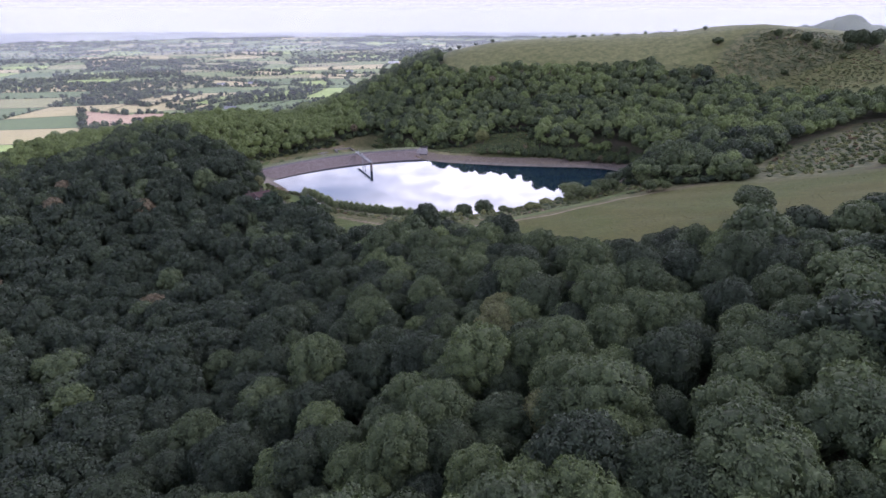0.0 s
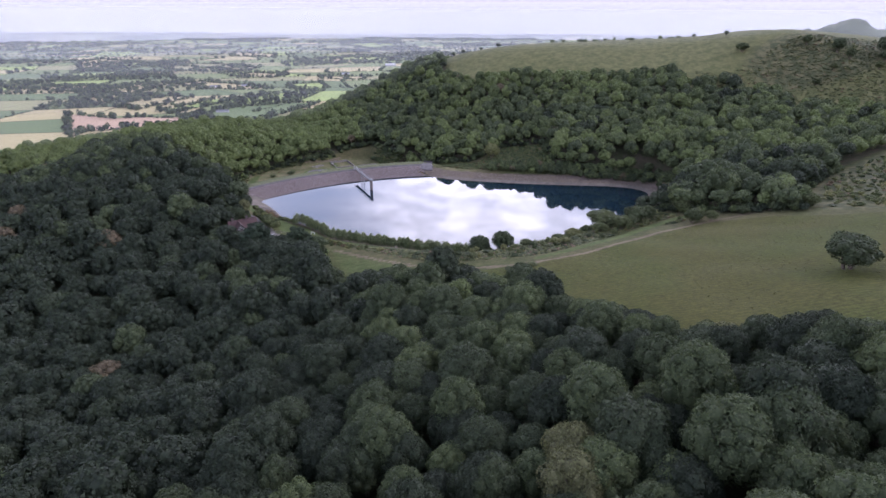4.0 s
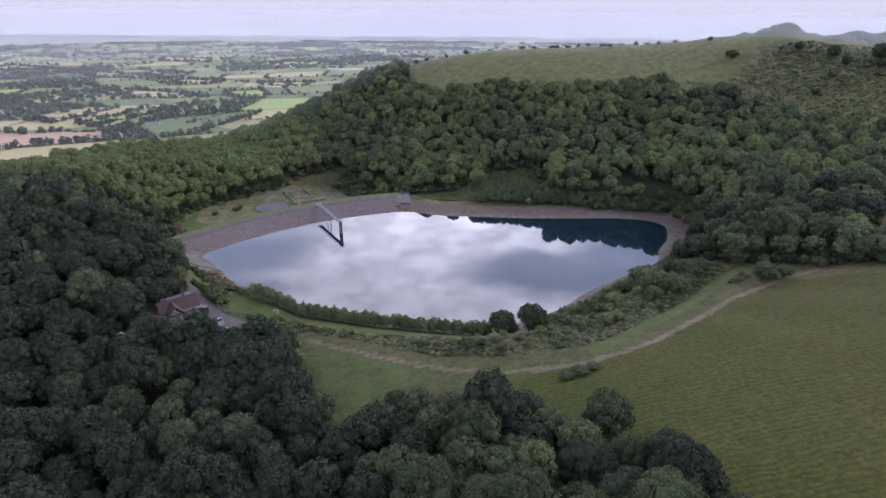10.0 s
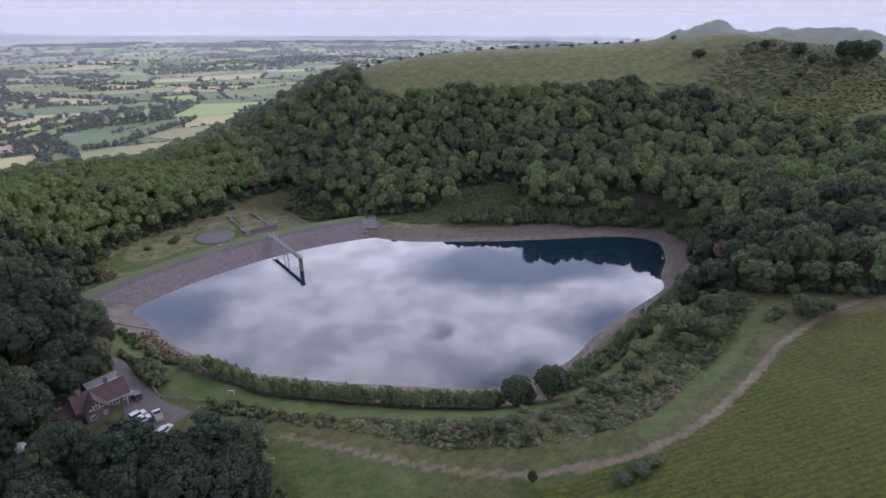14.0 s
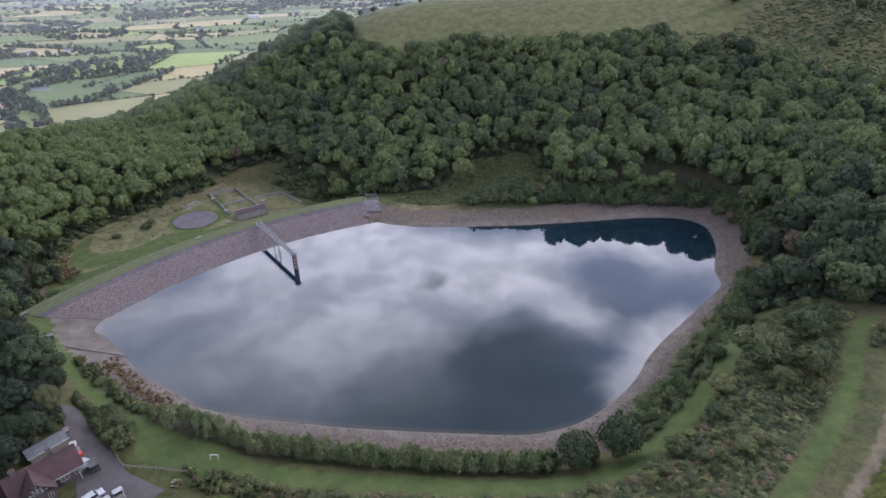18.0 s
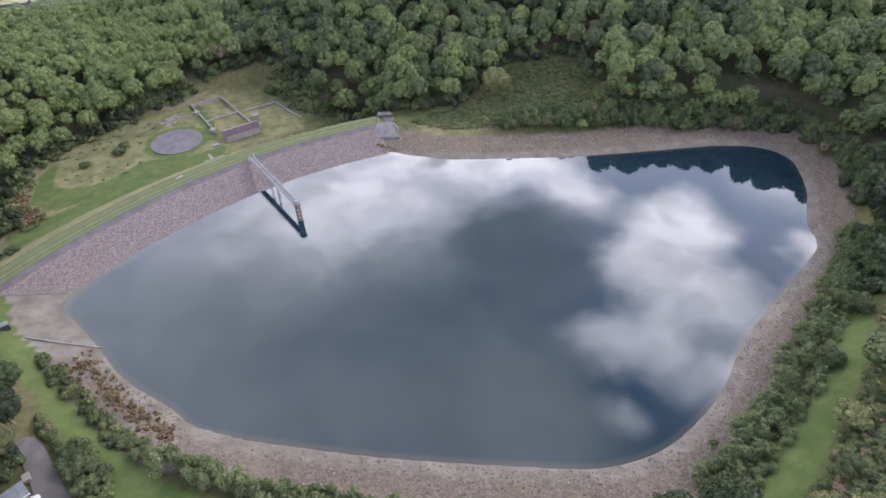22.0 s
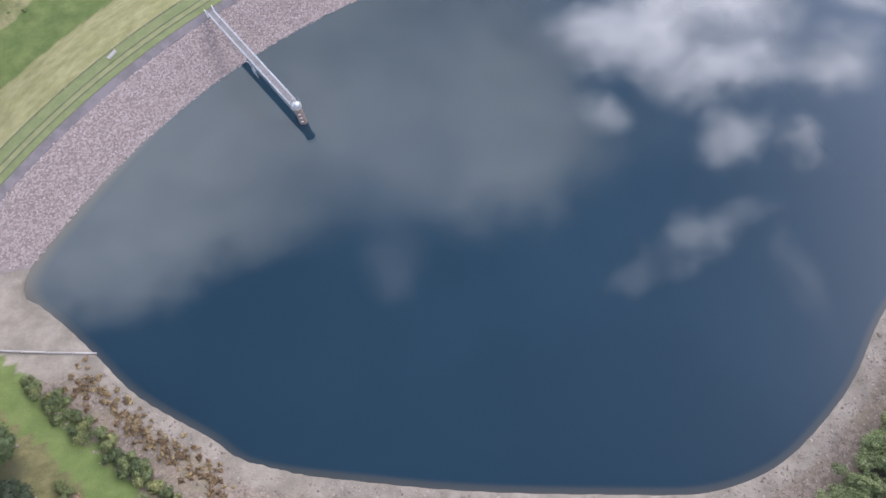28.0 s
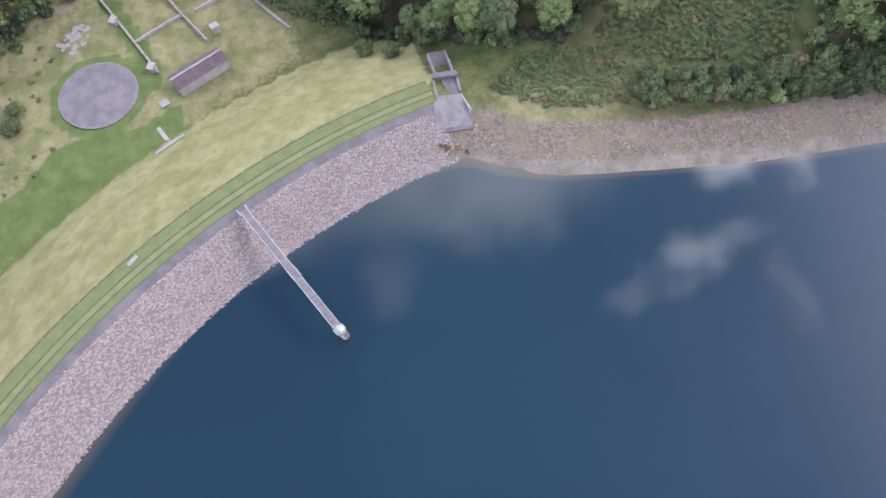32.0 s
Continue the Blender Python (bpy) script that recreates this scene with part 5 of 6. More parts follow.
def build_house():
    # x runs along the main ridge, minus y looks to the yard
    m = Matrix.Translation((-97.2, 269.6, at(-97, 266) - 0.05)) @ Matrix.Rotation(radians(33), 4, "Z")
    top = root("cottage", m, "half-timbered cottage with red tiled roofs and white windows", "house")
    solid("wall", [("box", -6.0, 6.0, -3.0, 3.0, -0.5, 3.3)], BRICK, top)
    bm = bmesh.new()
    prism(bm, ((-3.0, 3.3), (3.0, 3.3), (0, 6.2)), 11.9, Matrix.Translation((5.95, 0, 0)) @ Matrix.Rotation(math.pi / 2, 4, "Z"))
    part("gable_wall", bm, BRICK, top)
    roof_side(top, (-6.35, -3.4, 3.0), (6.35, -3.4, 3.0), (6.35, 0, 6.35), (-6.35, 0, 6.35), 11, 1, ROOF)
    roof_side(top, (6.35, 3.4, 3.0), (-6.35, 3.4, 3.0), (-6.35, 0, 6.35), (6.35, 0, 6.35), 11, 1, ROOF)
    solid("ridge_tiles", [("box", -6.35, 6.35, -0.16, 0.16, 6.32, 6.5)], ROOF, top)
    # the cross wing towards the yard
    solid("wing_wall", [("box", -4.6, 0.6, -5.2, -2.9, -0.5, 3.2)], BRICK, top)
    bm = bmesh.new()
    prism(bm, ((-2.6, 3.2), (2.6, 3.2), (0, 6.0)), 5.1, Matrix.Translation((-2.0, -5.15, 0)))
    part("wing_gable", bm, WHITE, top, "white plaster gable")
    roof_side(top, (-5.0, 0.3, 2.9), (-5.0, -5.7, 2.9), (-2.0, -5.7, 6.2), (-2.0, 0.3, 6.2), 11, 1, ROOF)
    roof_side(top, (1.0, -5.7, 2.9), (1.0, 0.3, 2.9), (-2.0, 0.3, 6.2), (-2.0, -5.7, 6.2), 11, 1, ROOF)
    for i in range(8):
        x = -4.3 + i * 0.66
        zt = 6.0 - abs(x + 2.0) * 1.08
        if zt > 3.4:
            solid("timber_stud", [("box", x - 0.11, x + 0.11, -5.24, -5.12, 3.15, zt)], BLACK, top)
    for z, w in ((3.25, 2.5), (4.2, 1.7), (5.0, 0.9)):
        solid("timber_rail", [("box", -2.0 - w, -2.0 + w, -5.25, -5.12, z - 0.11, z + 0.11)], BLACK, top)
    for s in (-1, 1):
        bm = bmesh.new()
        prism(bm, ((0, 0), (0.28, 0), (3.05 + 0.28, 3.3), (3.05, 3.3)), 0.14, Matrix.Translation((-2.0 + s * 3.15, -5.66, 2.8)) @ Matrix.Diagonal((-s, 1, 1, 1)))
        bmesh.ops.recalc_face_normals(bm, faces=bm.faces)
        part("barge_board", bm, BLACK, top)
    window(top, -2.0, -5.27, 3.75, 1.5, 0.8, -1)
    window(top, -3.2, -5.22, 1.5, 1.3, 1.4, -1)
    window(top, -0.4, -5.22, 1.6, 0.9, 1.2, -1)
    window(top, 2.6, -3.02, 1.9, 1.6, 1.2, -1)
    window(top, 4.9, -3.02, 1.9, 1.0, 1.2, -1)
    window(top, 6.02, 0, 1.9, 1.4, 1.2, 2)
    solid("eaves_board", [("box", 1.0, 6.3, -3.5, -3.38, 2.86, 3.06)], WHITE, top)
    solid("verge_board", [("box", 6.3, 6.42, -3.4, 3.4, 2.8, 3.0)], WHITE, top)
    solid("door", [("box", 1.2, 2.1, -3.06, -2.98, -0.1, 2.0)], BLACK, top)
    solid("porch_roof", [("box", 5.0, 7.0, -4.0, -2.4, 2.4, 2.55)], SLATE, top, "flat grey porch roof")
    for a, b in ((6.9, -3.9), (5.1, -3.9), (6.9, -2.5)):
        solid("porch_post", [("box", a - 0.07, a + 0.07, b - 0.07, b + 0.07, -0.1, 2.4)], WHITE, top)
    for x, y, h in ((2.2, 0.3, 7.6), (-4.2, 0.0, 7.4)):
        ch = solid("chimney", [("box", x - 0.45, x + 0.45, y - 0.4, y + 0.4, 4.5, h, None, 0.03), ("box", x - 0.55, x + 0.55, y - 0.5, y + 0.5, h - 0.15, h + 0.05)], BRICK, top)
        for e in (-0.22, 0.22):
            solid("chimney_pot", [("rod", (x + e, y, h + 0.05), (x + e, y, h + 0.5), 0.14, 8, 0.11)], ROOF, ch)
    solid("lean_to", [("box", -9.4, -6.0, -2.4, 2.4, -0.5, 2.2)], BRICK, top)
    roof_side(top, (-9.8, -2.8, 2.0), (-5.9, -2.8, 3.2), (-5.9, 2.8, 3.2), (-9.8, 2.8, 2.0), 6, 1, ROOF)

    g = root("garage_shed", Matrix.Translation((-100.2, 278.5, at(-100, 278) - 0.1)) @ Matrix.Rotation(radians(37.5), 4, "Z"), "long low timber shed with a grey felt roof", "shed")
    solid("back_wall", [("box", -3.6, 3.6, 1.35, 1.5, 0, 2.1)], BLACK, g)
    for i in range(12):
        solid("cladding_board", [("box", -3.6 + 0.6 * i, -3.02 + 0.6 * i, -1.6, -1.5, 0, 2.3)], TIMBER, g)
    for s in (-3.6, 3.5):
        solid("end_wall", [("box", s, s + 0.1, -1.5, 1.35, 0, 2.2)], BLACK, g)
    for i in range(6):
        solid("roof_panel", [("box", -3.9 + 1.3 * i, -2.63 + 1.3 * i, -1.9, 1.7, 2.25, 2.38)], SLATE, g)
    solid("fascia", [("box", -3.9, 3.9, -1.98, -1.9, 2.2, 2.42)], WHITE, g)
    lean = root("log_store", Matrix.Translation((-107.4, 266.5, at(-107.4, 266.5))) @ Matrix.Rotation(radians(35), 4, "Z"), "low store with a pale sheeted roof by the cottage", "store")
    for i in range(5):
        solid("roof_sheet", [("box", -2.4 + 0.98 * i, -1.46 + 0.98 * i, -1.7, 1.7, 1.9, 1.98)], TIMBER, lean)
    for a in (-2.2, 2.2):
        for b in (-1.5, 1.5):
            solid("post", [("box", a - 0.08, a + 0.08, b - 0.08, b + 0.08, -0.2, 1.9)], TIMBER, lean)
    tent = root("garden_shelter", Matrix.Translation((-112, 258, at(-112, 258))), "pale domed garden shelter among the trees", "shelter")
    bm = bmesh.new()
    bmesh.ops.create_uvsphere(bm, u_segments=12, v_segments=8, radius=1.9)
    bmesh.ops.delete(bm, geom=[v for v in bm.verts if v.co.z < -0.05], context="VERTS")
    part("canopy", bm, WHITE, tent)
    solid("door_flap", [("box", -0.5, 0.5, -1.95, -1.8, 0, 1.2)], TIMBER, tent)
    # oddments beside the cottage
    for x, y, s, mat, lab in ((-95.6, 278.6, 0.9, WHITE, "pale crate stacked by the shed"), (-93.6, 275.6, 0.8, RED, "red covered bin beside the cottage"), (-98.5, 283.6, 0.8, TIMBER, "weathered timber crate by the drive"), (-94.6, 277.4, 0.7, CONCRETE, "grey storage box by the shed"), (-91.6, 273.4, 0.8, WHITE, "white garden table beside the house")):
        c = root("storage_box", Matrix.Translation((x, y, at(x, y))) @ Matrix.Rotation(x, 4, "Z"), lab, "box")
        solid("body", [("box", -s, s, -s * 0.7, s * 0.7, 0, s * 0.95, None, 0.04)], mat, c)
        solid("lid", [("box", -s - 0.05, s + 0.05, -s * 0.75, s * 0.75, s * 0.95, s * 1.05, None, 0.02)], mat, c)
    b = root("picnic_bench", Matrix.Translation((-71.8, 263.2, at(-71.8, 263.2))) @ Matrix.Rotation(radians(-20), 4, "Z"), "pale timber picnic bench on the grass", "bench")
    solid("tabletop", [("box", -0.9, 0.9, -0.35, 0.35, 0.7, 0.76)], TIMBER, b)
    for y in (-0.75, 0.75):
        solid("seat", [("box", -0.9, 0.9, y - 0.14, y + 0.14, 0.42, 0.47)], TIMBER, b)
    for x in (-0.6, 0.6):
        solid("frame", [("box", x - 0.05, x + 0.05, -0.85, 0.85, 0.3, 0.4), ("rod", (x, -0.5, 0), (x, -0.25, 0.7), 0.05), ("rod", (x, 0.5, 0), (x, 0.25, 0.7), 0.05)], TIMBER, b)
    # goal-like white frame on the lawn
    w = root("white_hurdle", Matrix.Translation((-65.2, 268.7, at(-65.2, 268.7))) @ Matrix.Rotation(radians(-15), 4, "Z"), "small white painted frame standing on the lawn", "frame")
    solid("crossbar", [("box", -0.9, 0.9, -0.08, 0.08, 0.95, 1.15)], WHITE, w)
    for s in (-0.85, 0.85):
        solid("leg", [("rod", (s, -0.4, 0), (s, 0, 1.0), 0.07), ("rod", (s, 0.4, 0), (s, 0, 1.0), 0.07)], WHITE, w)


RED = plain("red_cover", (0.45, 0.05, 0.05), (0.55, 0.08, 0.07), 1.0, 0.5, 0.1, 0.01)
CARWHITE = plain("white_car_paint", (0.30, 0.30, 0.30), (0.36, 0.36, 0.36), 0.4, 0.35, 0.03, 0.002)
SILVER = plain("silver_car_paint", (0.28, 0.29, 0.31), (0.36, 0.37, 0.39), 0.4, 0.3, 0.03, 0.002, 0.3)
GREEN = plain("dark_green_car_paint", (0.025, 0.035, 0.032), (0.04, 0.05, 0.046), 0.4, 0.3, 0.03, 0.002, 0.2)
BLUE = plain("blue_car_paint", (0.06, 0.10, 0.22), (0.09, 0.14, 0.28), 0.4, 0.3, 0.03, 0.002, 0.2)


def vehicle(x, y, turn, paint, label, pickup=False, tall=1.75, long=4.4):
    top = root("pickup_truck" if pickup else "car", Matrix.Translation((x, y, at(x, y) + 0.06)) @ Matrix.Rotation(radians(turn), 4, "Z"), label, "truck" if pickup else "car", "vehicles in the yard")
    h, w = long / 2, 0.88
    bm = bmesh.new()
    prism(bm, ((-h, 0.35), (h, 0.35), (h, 0.75), (h - 0.15, 0.98), (h - 1.15, 1.06), (-h + 0.1, 1.06), (-h, 0.8)), 2 * w, Matrix.Translation((0, -w, 0)))
    bmesh.ops.bevel(bm, geom=list(bm.edges), offset=0.05, segments=1, affect="EDGES")
    part("body", bm, paint, top)
    bm = bmesh.new()
    c0, c1 = (0.0, h - 1.15) if pickup else (-h + 0.15, h - 1.1)
    prism(bm, ((c0, 1.04), (c1, 1.04), (c1 - 0.5, tall), (c0 + 0.15, tall)), 2 * w - 0.16, Matrix.Translation((0, -w + 0.08, 0)))
    bmesh.ops.bevel(bm, geom=list(bm.edges), offset=0.06, segments=1, affect="EDGES")
    part("cabin", bm, GLASS, top, "dark window glass")
    solid("roof", [("box", c0 + 0.2, c1 - 0.52, -w + 0.12, w - 0.12, tall - 0.02, tall + 0.05, None, 0.02)], paint, top)
    if pickup:
        for s in (-w, w - 0.08):
            solid("bed_side", [("box", -h, c0 - 0.05, s, s + 0.08, 1.0, 1.38)], paint, top)
        solid("tailgate", [("box", -h, -h + 0.08, -w, w, 1.0, 1.38)], paint, top)
        solid("load_bed", [("box", -h + 0.08, c0 - 0.05, -w + 0.08, w - 0.08, 1.02, 1.12)], TIMBER, top, "bare brown load bed")
    for a in (-h + 0.8, h - 0.85):
        for s in (-1, 1):
            wh = solid("wheel", [("rod", (a, s * (w - 0.2), 0.34), (a, s * (w + 0.02), 0.34), 0.34, 14)], RUBBER, top)
            solid("rim", [("rod", (a, s * (w + 0.02), 0.34), (a, s * (w + 0.04), 0.34), 0.2, 10)], STEEL, wh)
    for s in (-0.6, 0.6):
        solid("headlight", [("box", h - 0.03, h + 0.02, s - 0.17, s + 0.17, 0.68, 0.84)], WHITE, top)
        solid("tail_lamp", [("box", -h - 0.02, -h + 0.03, s - 0.1, s + 0.1, 0.68, 0.92)], RED, top)
    for s in (-1, 1):
        solid("mirror", [("box", c1 - 0.15, c1, s * (w + 0.1) - 0.1, s * (w + 0.1) + 0.1, 1.1, 1.25)], paint, top)


def build_yard():
    edge = ((-99.0, 291.5), (-91.4, 280.1), (-85.7, 273.5), (-82.6, 269.1), (-78.0, 265.4), (-70.3, 259.8), (-64.5, 256.2), (-63.5, 251.5), (-74, 248.5), (-81, 250.5), (-85, 256), (-88.8, 261.0), (-91.5, 267), (-93.4, 274.5), (-96.7, 280.4), (-101.0, 288.2), (-102.8, 291.5))
    line = loop_curve(edge, 5)
    gx, gy = np.meshgrid(np.arange(-104, -64, 0.7), np.arange(247, 293, 0.7))
    x, y = gx.ravel(), gy.ravel()
    bm = bmesh.new()
    vs = [bm.verts.new((px, py, 0)) for px, py in line]
    f = bm.faces.new(vs)
    bmesh.ops.triangulate(bm, faces=[f])
    for cut in range(2):
        bmesh.ops.subdivide_edges(bm, edges=[e for e in bm.edges if e.calc_length() > 3.0], cuts=2, use_grid_fill=True)
    bmesh.ops.triangulate(bm, faces=bm.faces)
    co = np.array([v.co for v in bm.verts])
    zz = height(co[:, 0], co[:, 1])
    for v, q in zip(bm.verts, zz):
        v.co.z = q + 0.14
    g = bmesh.ops.extrude_face_region(bm, geom=list(bm.faces))["geom"]
    for e in g:
        if isinstance(e, bmesh.types.BMVert):
            e.co.z -= 0.4
    bmesh.ops.recalc_face_normals(bm, faces=bm.faces)
    tagged(part("driveway", bm, TARMAC), "worn grey tarmac drive and yard with pale patches", "driveway", kind="structure")
    vehicle(-89.4, 271.6, 122, GREEN, "dark green off-road car parked beside the cottage", tall=1.85, long=4.0)
    vehicle(-87.0, 263.2, 40, SILVER, "silver estate car parked in the yard", long=4.1)
    vehicle(-85.2, 261.2, 40, CARWHITE, "white car parked close to a silver one", long=3.9)
    vehicle(-82.0, 262.2, 118, CARWHITE, "white pickup truck with a bare brown load bed", True, 1.75, 4.8)
    vehicle(-79.6, 251.8, 100, BLUE, "blue van parked under the pines", tall=2.0, long=4.8)
    vehicle(-79.0, 256.0, 60, CARWHITE, "white car parked at the edge of the yard", long=4.3)
    fence = loop_curve(((-86.3, 275.0), (-84.2, 271.4), (-82.5, 269.9), (-76.6, 268.0), (-69.5, 265.2)), 4, False)
    fr = root("lawn_fence", Matrix.Identity(4), "low pale timber rail fence between drive and lawn", "fence")
    for i in range(0, len(fence), 2):
        x, y = fence[i]
        solid("post", [("box", x - 0.07, x + 0.07, y - 0.07, y + 0.07, at(x, y) - 0.2, at(x, y) + 0.95)], TIMBER, fr)
    for (x0, y0), (x1, y1) in zip(fence[:-1], fence[1:]):
        solid("rail", [("rod", (x0, y0, at(x0, y0) + 0.85), (x1, y1, at(x1, y1) + 0.85), 0.05), ("rod", (x0, y0, at(x0, y0) + 0.45), (x1, y1, at(x1, y1) + 0.45), 0.05)], TIMBER, fr)


build_house()
build_yard()

# ---------------------------------------------------------------- shrubs, hedges, single trees
BUSH = [crown(140 + i, 7, 420, 0.085, tall=0.85, core=0.78) for i in range(4)]
TUFT = [crown(160 + i, 4, 46, 0.26, tall=0.7) for i in range(5)]
MAT = [crown(200 + i, 3, 150, 0.115, tall=0.6, core=0.7) for i in range(5)]
WAND = [crown(250 + i, 6, 480, 0.075, tall=1.1, core=0.5, size=0.9) for i in range(4)]


def along(line, gap, side, seed, r0, r1, h0, h1, t0, t1):
    """Plants along a line, spread over a band of that width: rows for mass()."""
    r = np.random.RandomState(seed)
    line = np.asarray(line, float)
    seg = np.hypot(*(line[1:] - line[:-1]).T)
    run = np.concatenate([[0], np.cumsum(seg)])
    s = np.arange(0, run[-1], gap)
    x, y = np.interp(s, run, line[:, 0]), np.interp(s, run, line[:, 1])
    n = len(s)
    x, y = x + side * (r.rand(n) - 0.5), y + side * (r.rand(n) - 0.5)
    return np.c_[x, y, r.uniform(r0, r1, n), r.uniform(h0, h1, n), np.clip(r.normal((t0 + t1) / 2, (t1 - t0) / 2, n), 0.02, 0.99)]


def fill(poly, gap, seed, r0, r1, h0, h1, t0, t1, margin=0.0):
    p = np.array(poly)
    q, r = scatter(p[:, 0].min(), p[:, 0].max(), p[:, 1].min(), p[:, 1].max(), gap, seed)
    k = signed(q[:, 0], q[:, 1], poly) < -margin
    q = q[k]
    n = len(q)
    patch = np.array([noise.noise(Vector((a * 0.09, b * 0.09, seed))) for a, b in q])
    return np.c_[q, r.uniform(r0, r1, n), r.uniform(h0, h1, n) * (1 + 0.5 * patch), np.clip(r.normal((t0 + t1) / 2, (t1 - t0) / 2, n) + 0.3 * patch, 0.02, 0.99)]


SCRUB = ((101, 259), (90, 255), (66, 240.5), (50, 232.5), (31, 226.5), (15, 225), (2, 228), (-13, 233), (-23, 239), (-43, 251), (-58, 260), (-61, 264), (-50, 257), (-30, 250), (-11, 243.5), (2, 240), (13, 239), (26, 244), (38.5, 250), (52.5, 259), (68.5, 270), (83, 281), (96, 284), (104, 272))
GLADE = ((22, 410), (29, 420), (43, 430), (65, 425), (66, 403), (58, 390), (28, 402))
band = fill(SCRUB, 1.4, 31, 0.8, 1.5, 0.35, 0.95, 0.05, 0.85)
band = band[away(band[:, 0], band[:, 1], PATH) > 3.0]
mass("bramble_scrub", band, MAT, SHRUB, "tangled bramble and bracken scrub beside the mown lane", "scrub", 12, sink=0.05)
clump = fill(SCRUB, 5.2, 53, 0.9, 2.3, 0.9, 2.6, 0.1, 0.75, 1.0)
clump = clump[away(clump[:, 0], clump[:, 1], PATH) > 3.5]
mass("bramble_clumps", clump, BUSH, SHRUB, "rounded thorn and bramble clumps standing out of the scrub", "bushes", 27, sink=0.02)
mass("bracken_patch", fill(GLADE, 1.7, 32, 1.0, 1.6, 0.9, 1.6, 0.2, 0.6), MAT, BRACKEN, "green bracken filling a clearing above the shore", "bracken", 13, sink=0.05)
mass("bank_bracken", fill(((-6, 404), (4, 396), (16, 392.5), (27, 391), (36, 398), (24, 408), (6, 412)), 1.5, 48, 0.8, 1.4, 0.4, 1.0, 0.25, 0.7), MAT, BRACKEN, "yellowing bracken and rough grass on the bank", "bracken", 24, sink=0.05)
west = np.concatenate([along(loop_curve(((-107, 316), (-97, 303.5), (-86, 291), (-76, 282)), 5, False), 0.6, 3.2, 33, 0.9, 1.8, 1.2, 2.6, 0.2, 0.7)])
mass("shore_hedge_west", west, BUSH, SHRUB, "low dark green hedge between the lane and the shore", "hedge", 14, sink=0.02)
south = along(loop_curve(((-74, 280.5), (-60, 273.5), (-41, 266), (-24, 259.5), (-8, 254), (4, 250.5)), 5, False), 0.36, 3.8, 34, 1.2, 1.9, 3.8, 5.6, 0.2, 0.9)
mass("willow_hedge", south, WAND, WILLOW, "tall pale grey-green willow hedge along the water", "hedge", 15, sink=0.02)
nook = fill(((84, 291), (92, 297), (106, 314), (116, 302), (104, 284), (92, 284)), 2.6, 54, 1.6, 3.0, 2.4, 5.2, 0.1, 0.6)
mass("nook_bushes", nook, BUSH, LEAF, "thick bushes where the lane runs into the wood", "bushes", 29, sink=0.02)
east = along(loop_curve(((22, 256), (38, 264), (52, 272), (66, 282), (82, 293), (97, 303), (106, 314)), 5, False), 0.40, 5.4, 35, 1.2, 2.1, 2.0, 4.2, 0.1, 0.6)
east = np.concatenate([east, along(loop_curve(((26, 252.5), (40, 260.5), (54, 268.5), (68, 278.5), (84, 289.5)), 5, False), 0.5, 3.0, 49, 0.8, 1.4, 0.9, 2.2, 0.1, 0.7)])
mass("shore_hedge_east", east, WAND, WILLOW, "uneven green bushes at the top of the stony shore", "hedge", 16, sink=0.02)
north = along(loop_curve(((27, 392), (44, 389), (60, 387), (85, 382), (104, 378), (120, 373), (131, 362), (131, 340), (118, 322)), 5, False), 0.65, 7.0, 36, 2.0, 3.6, 3.2, 6.4, 0.35, 0.75)
mass("shore_hedge_north", north, BUSH, LEAF, "bank of leafy bushes under the wood at the shore", "hedge", 17, sink=0.02)
dry = np.concatenate([along(loop_curve(((-101, 316.5), (-93, 306.5), (-82, 295), (-75, 289)), 5, False), 0.2, 4.6, 37, 0.35, 0.8, 0.35, 0.9, 0.2, 0.9), along(loop_curve(((-21, 393.5), (-18, 392), (-14.5, 391)), 5, False), 0.5, 2, 38, 0.6, 1.0, 0.4, 0.8, 0.3, 0.8)])
mass("dry_reeds", dry, TUFT, REED, "rusty brown dead stalks along the waterline", "reeds", 18, sink=0.0)
yard = fill(((-95, 287.5), (-88, 277.5), (-84.5, 274.5), (-82.5, 279), (-86, 284), (-92, 290)), 1.7, 39, 1.3, 2.1, 2.0, 3.6, 0.2, 0.5)
mass("yard_bushes", yard, BUSH, SHRUB, "thick brownish green bushes between drive and lane", "bushes", 19, sink=0.02)
bank = np.concatenate([along(loop_curve(((-70, 265), (-62, 261), (-52, 256.5), (-40, 251)), 5, False), 0.45, 4.2, 40, 0.8, 1.5, 1.0, 2.0, 0.3, 0.95), along(loop_curve(((-101.5, 297.5), (-96.5, 291), (-91.5, 285.5)), 5, False), 0.7, 2.0, 46, 0.9, 1.5, 1.4, 2.4, 0.3, 0.8)])
mass("bank_shrubs", bank, BUSH, SHRUB, "low shrubs along the fence above the yard", "shrubs", 20, sink=0.02)
garden = np.concatenate([fill(((-107, 262), (-104, 275), (-103, 286), (-108, 291), (-116, 282), (-114, 262)), 3.0, 50, 1.8, 2.8, 3.0, 5.5, 0.1, 0.6), fill(((-101.5, 282.5), (-99, 285.5), (-103, 291), (-107, 286)), 2.2, 51, 1.4, 2.2, 2.2, 4.0, 0.2, 0.7)])
mass("garden_thicket", garden, MID, LEAF, "thick dark green garden trees and shrubs behind the cottage", "shrubs", 25, sink=0.05)
edge = along(loop_curve(((-143, 392), (-151, 404), (-152, 414), (-148, 429), (-140, 444), (-127, 456), (-112, 465), (-98, 476)), 4, False), 0.9, 6.5, 52, 1.3, 2.6, 1.2, 3.4, 0.1, 0.7)
mass("edge_scrub", edge, MAT, SHRUB, "low scrub along the edge of the platform", "scrub", 26, sink=0.05)
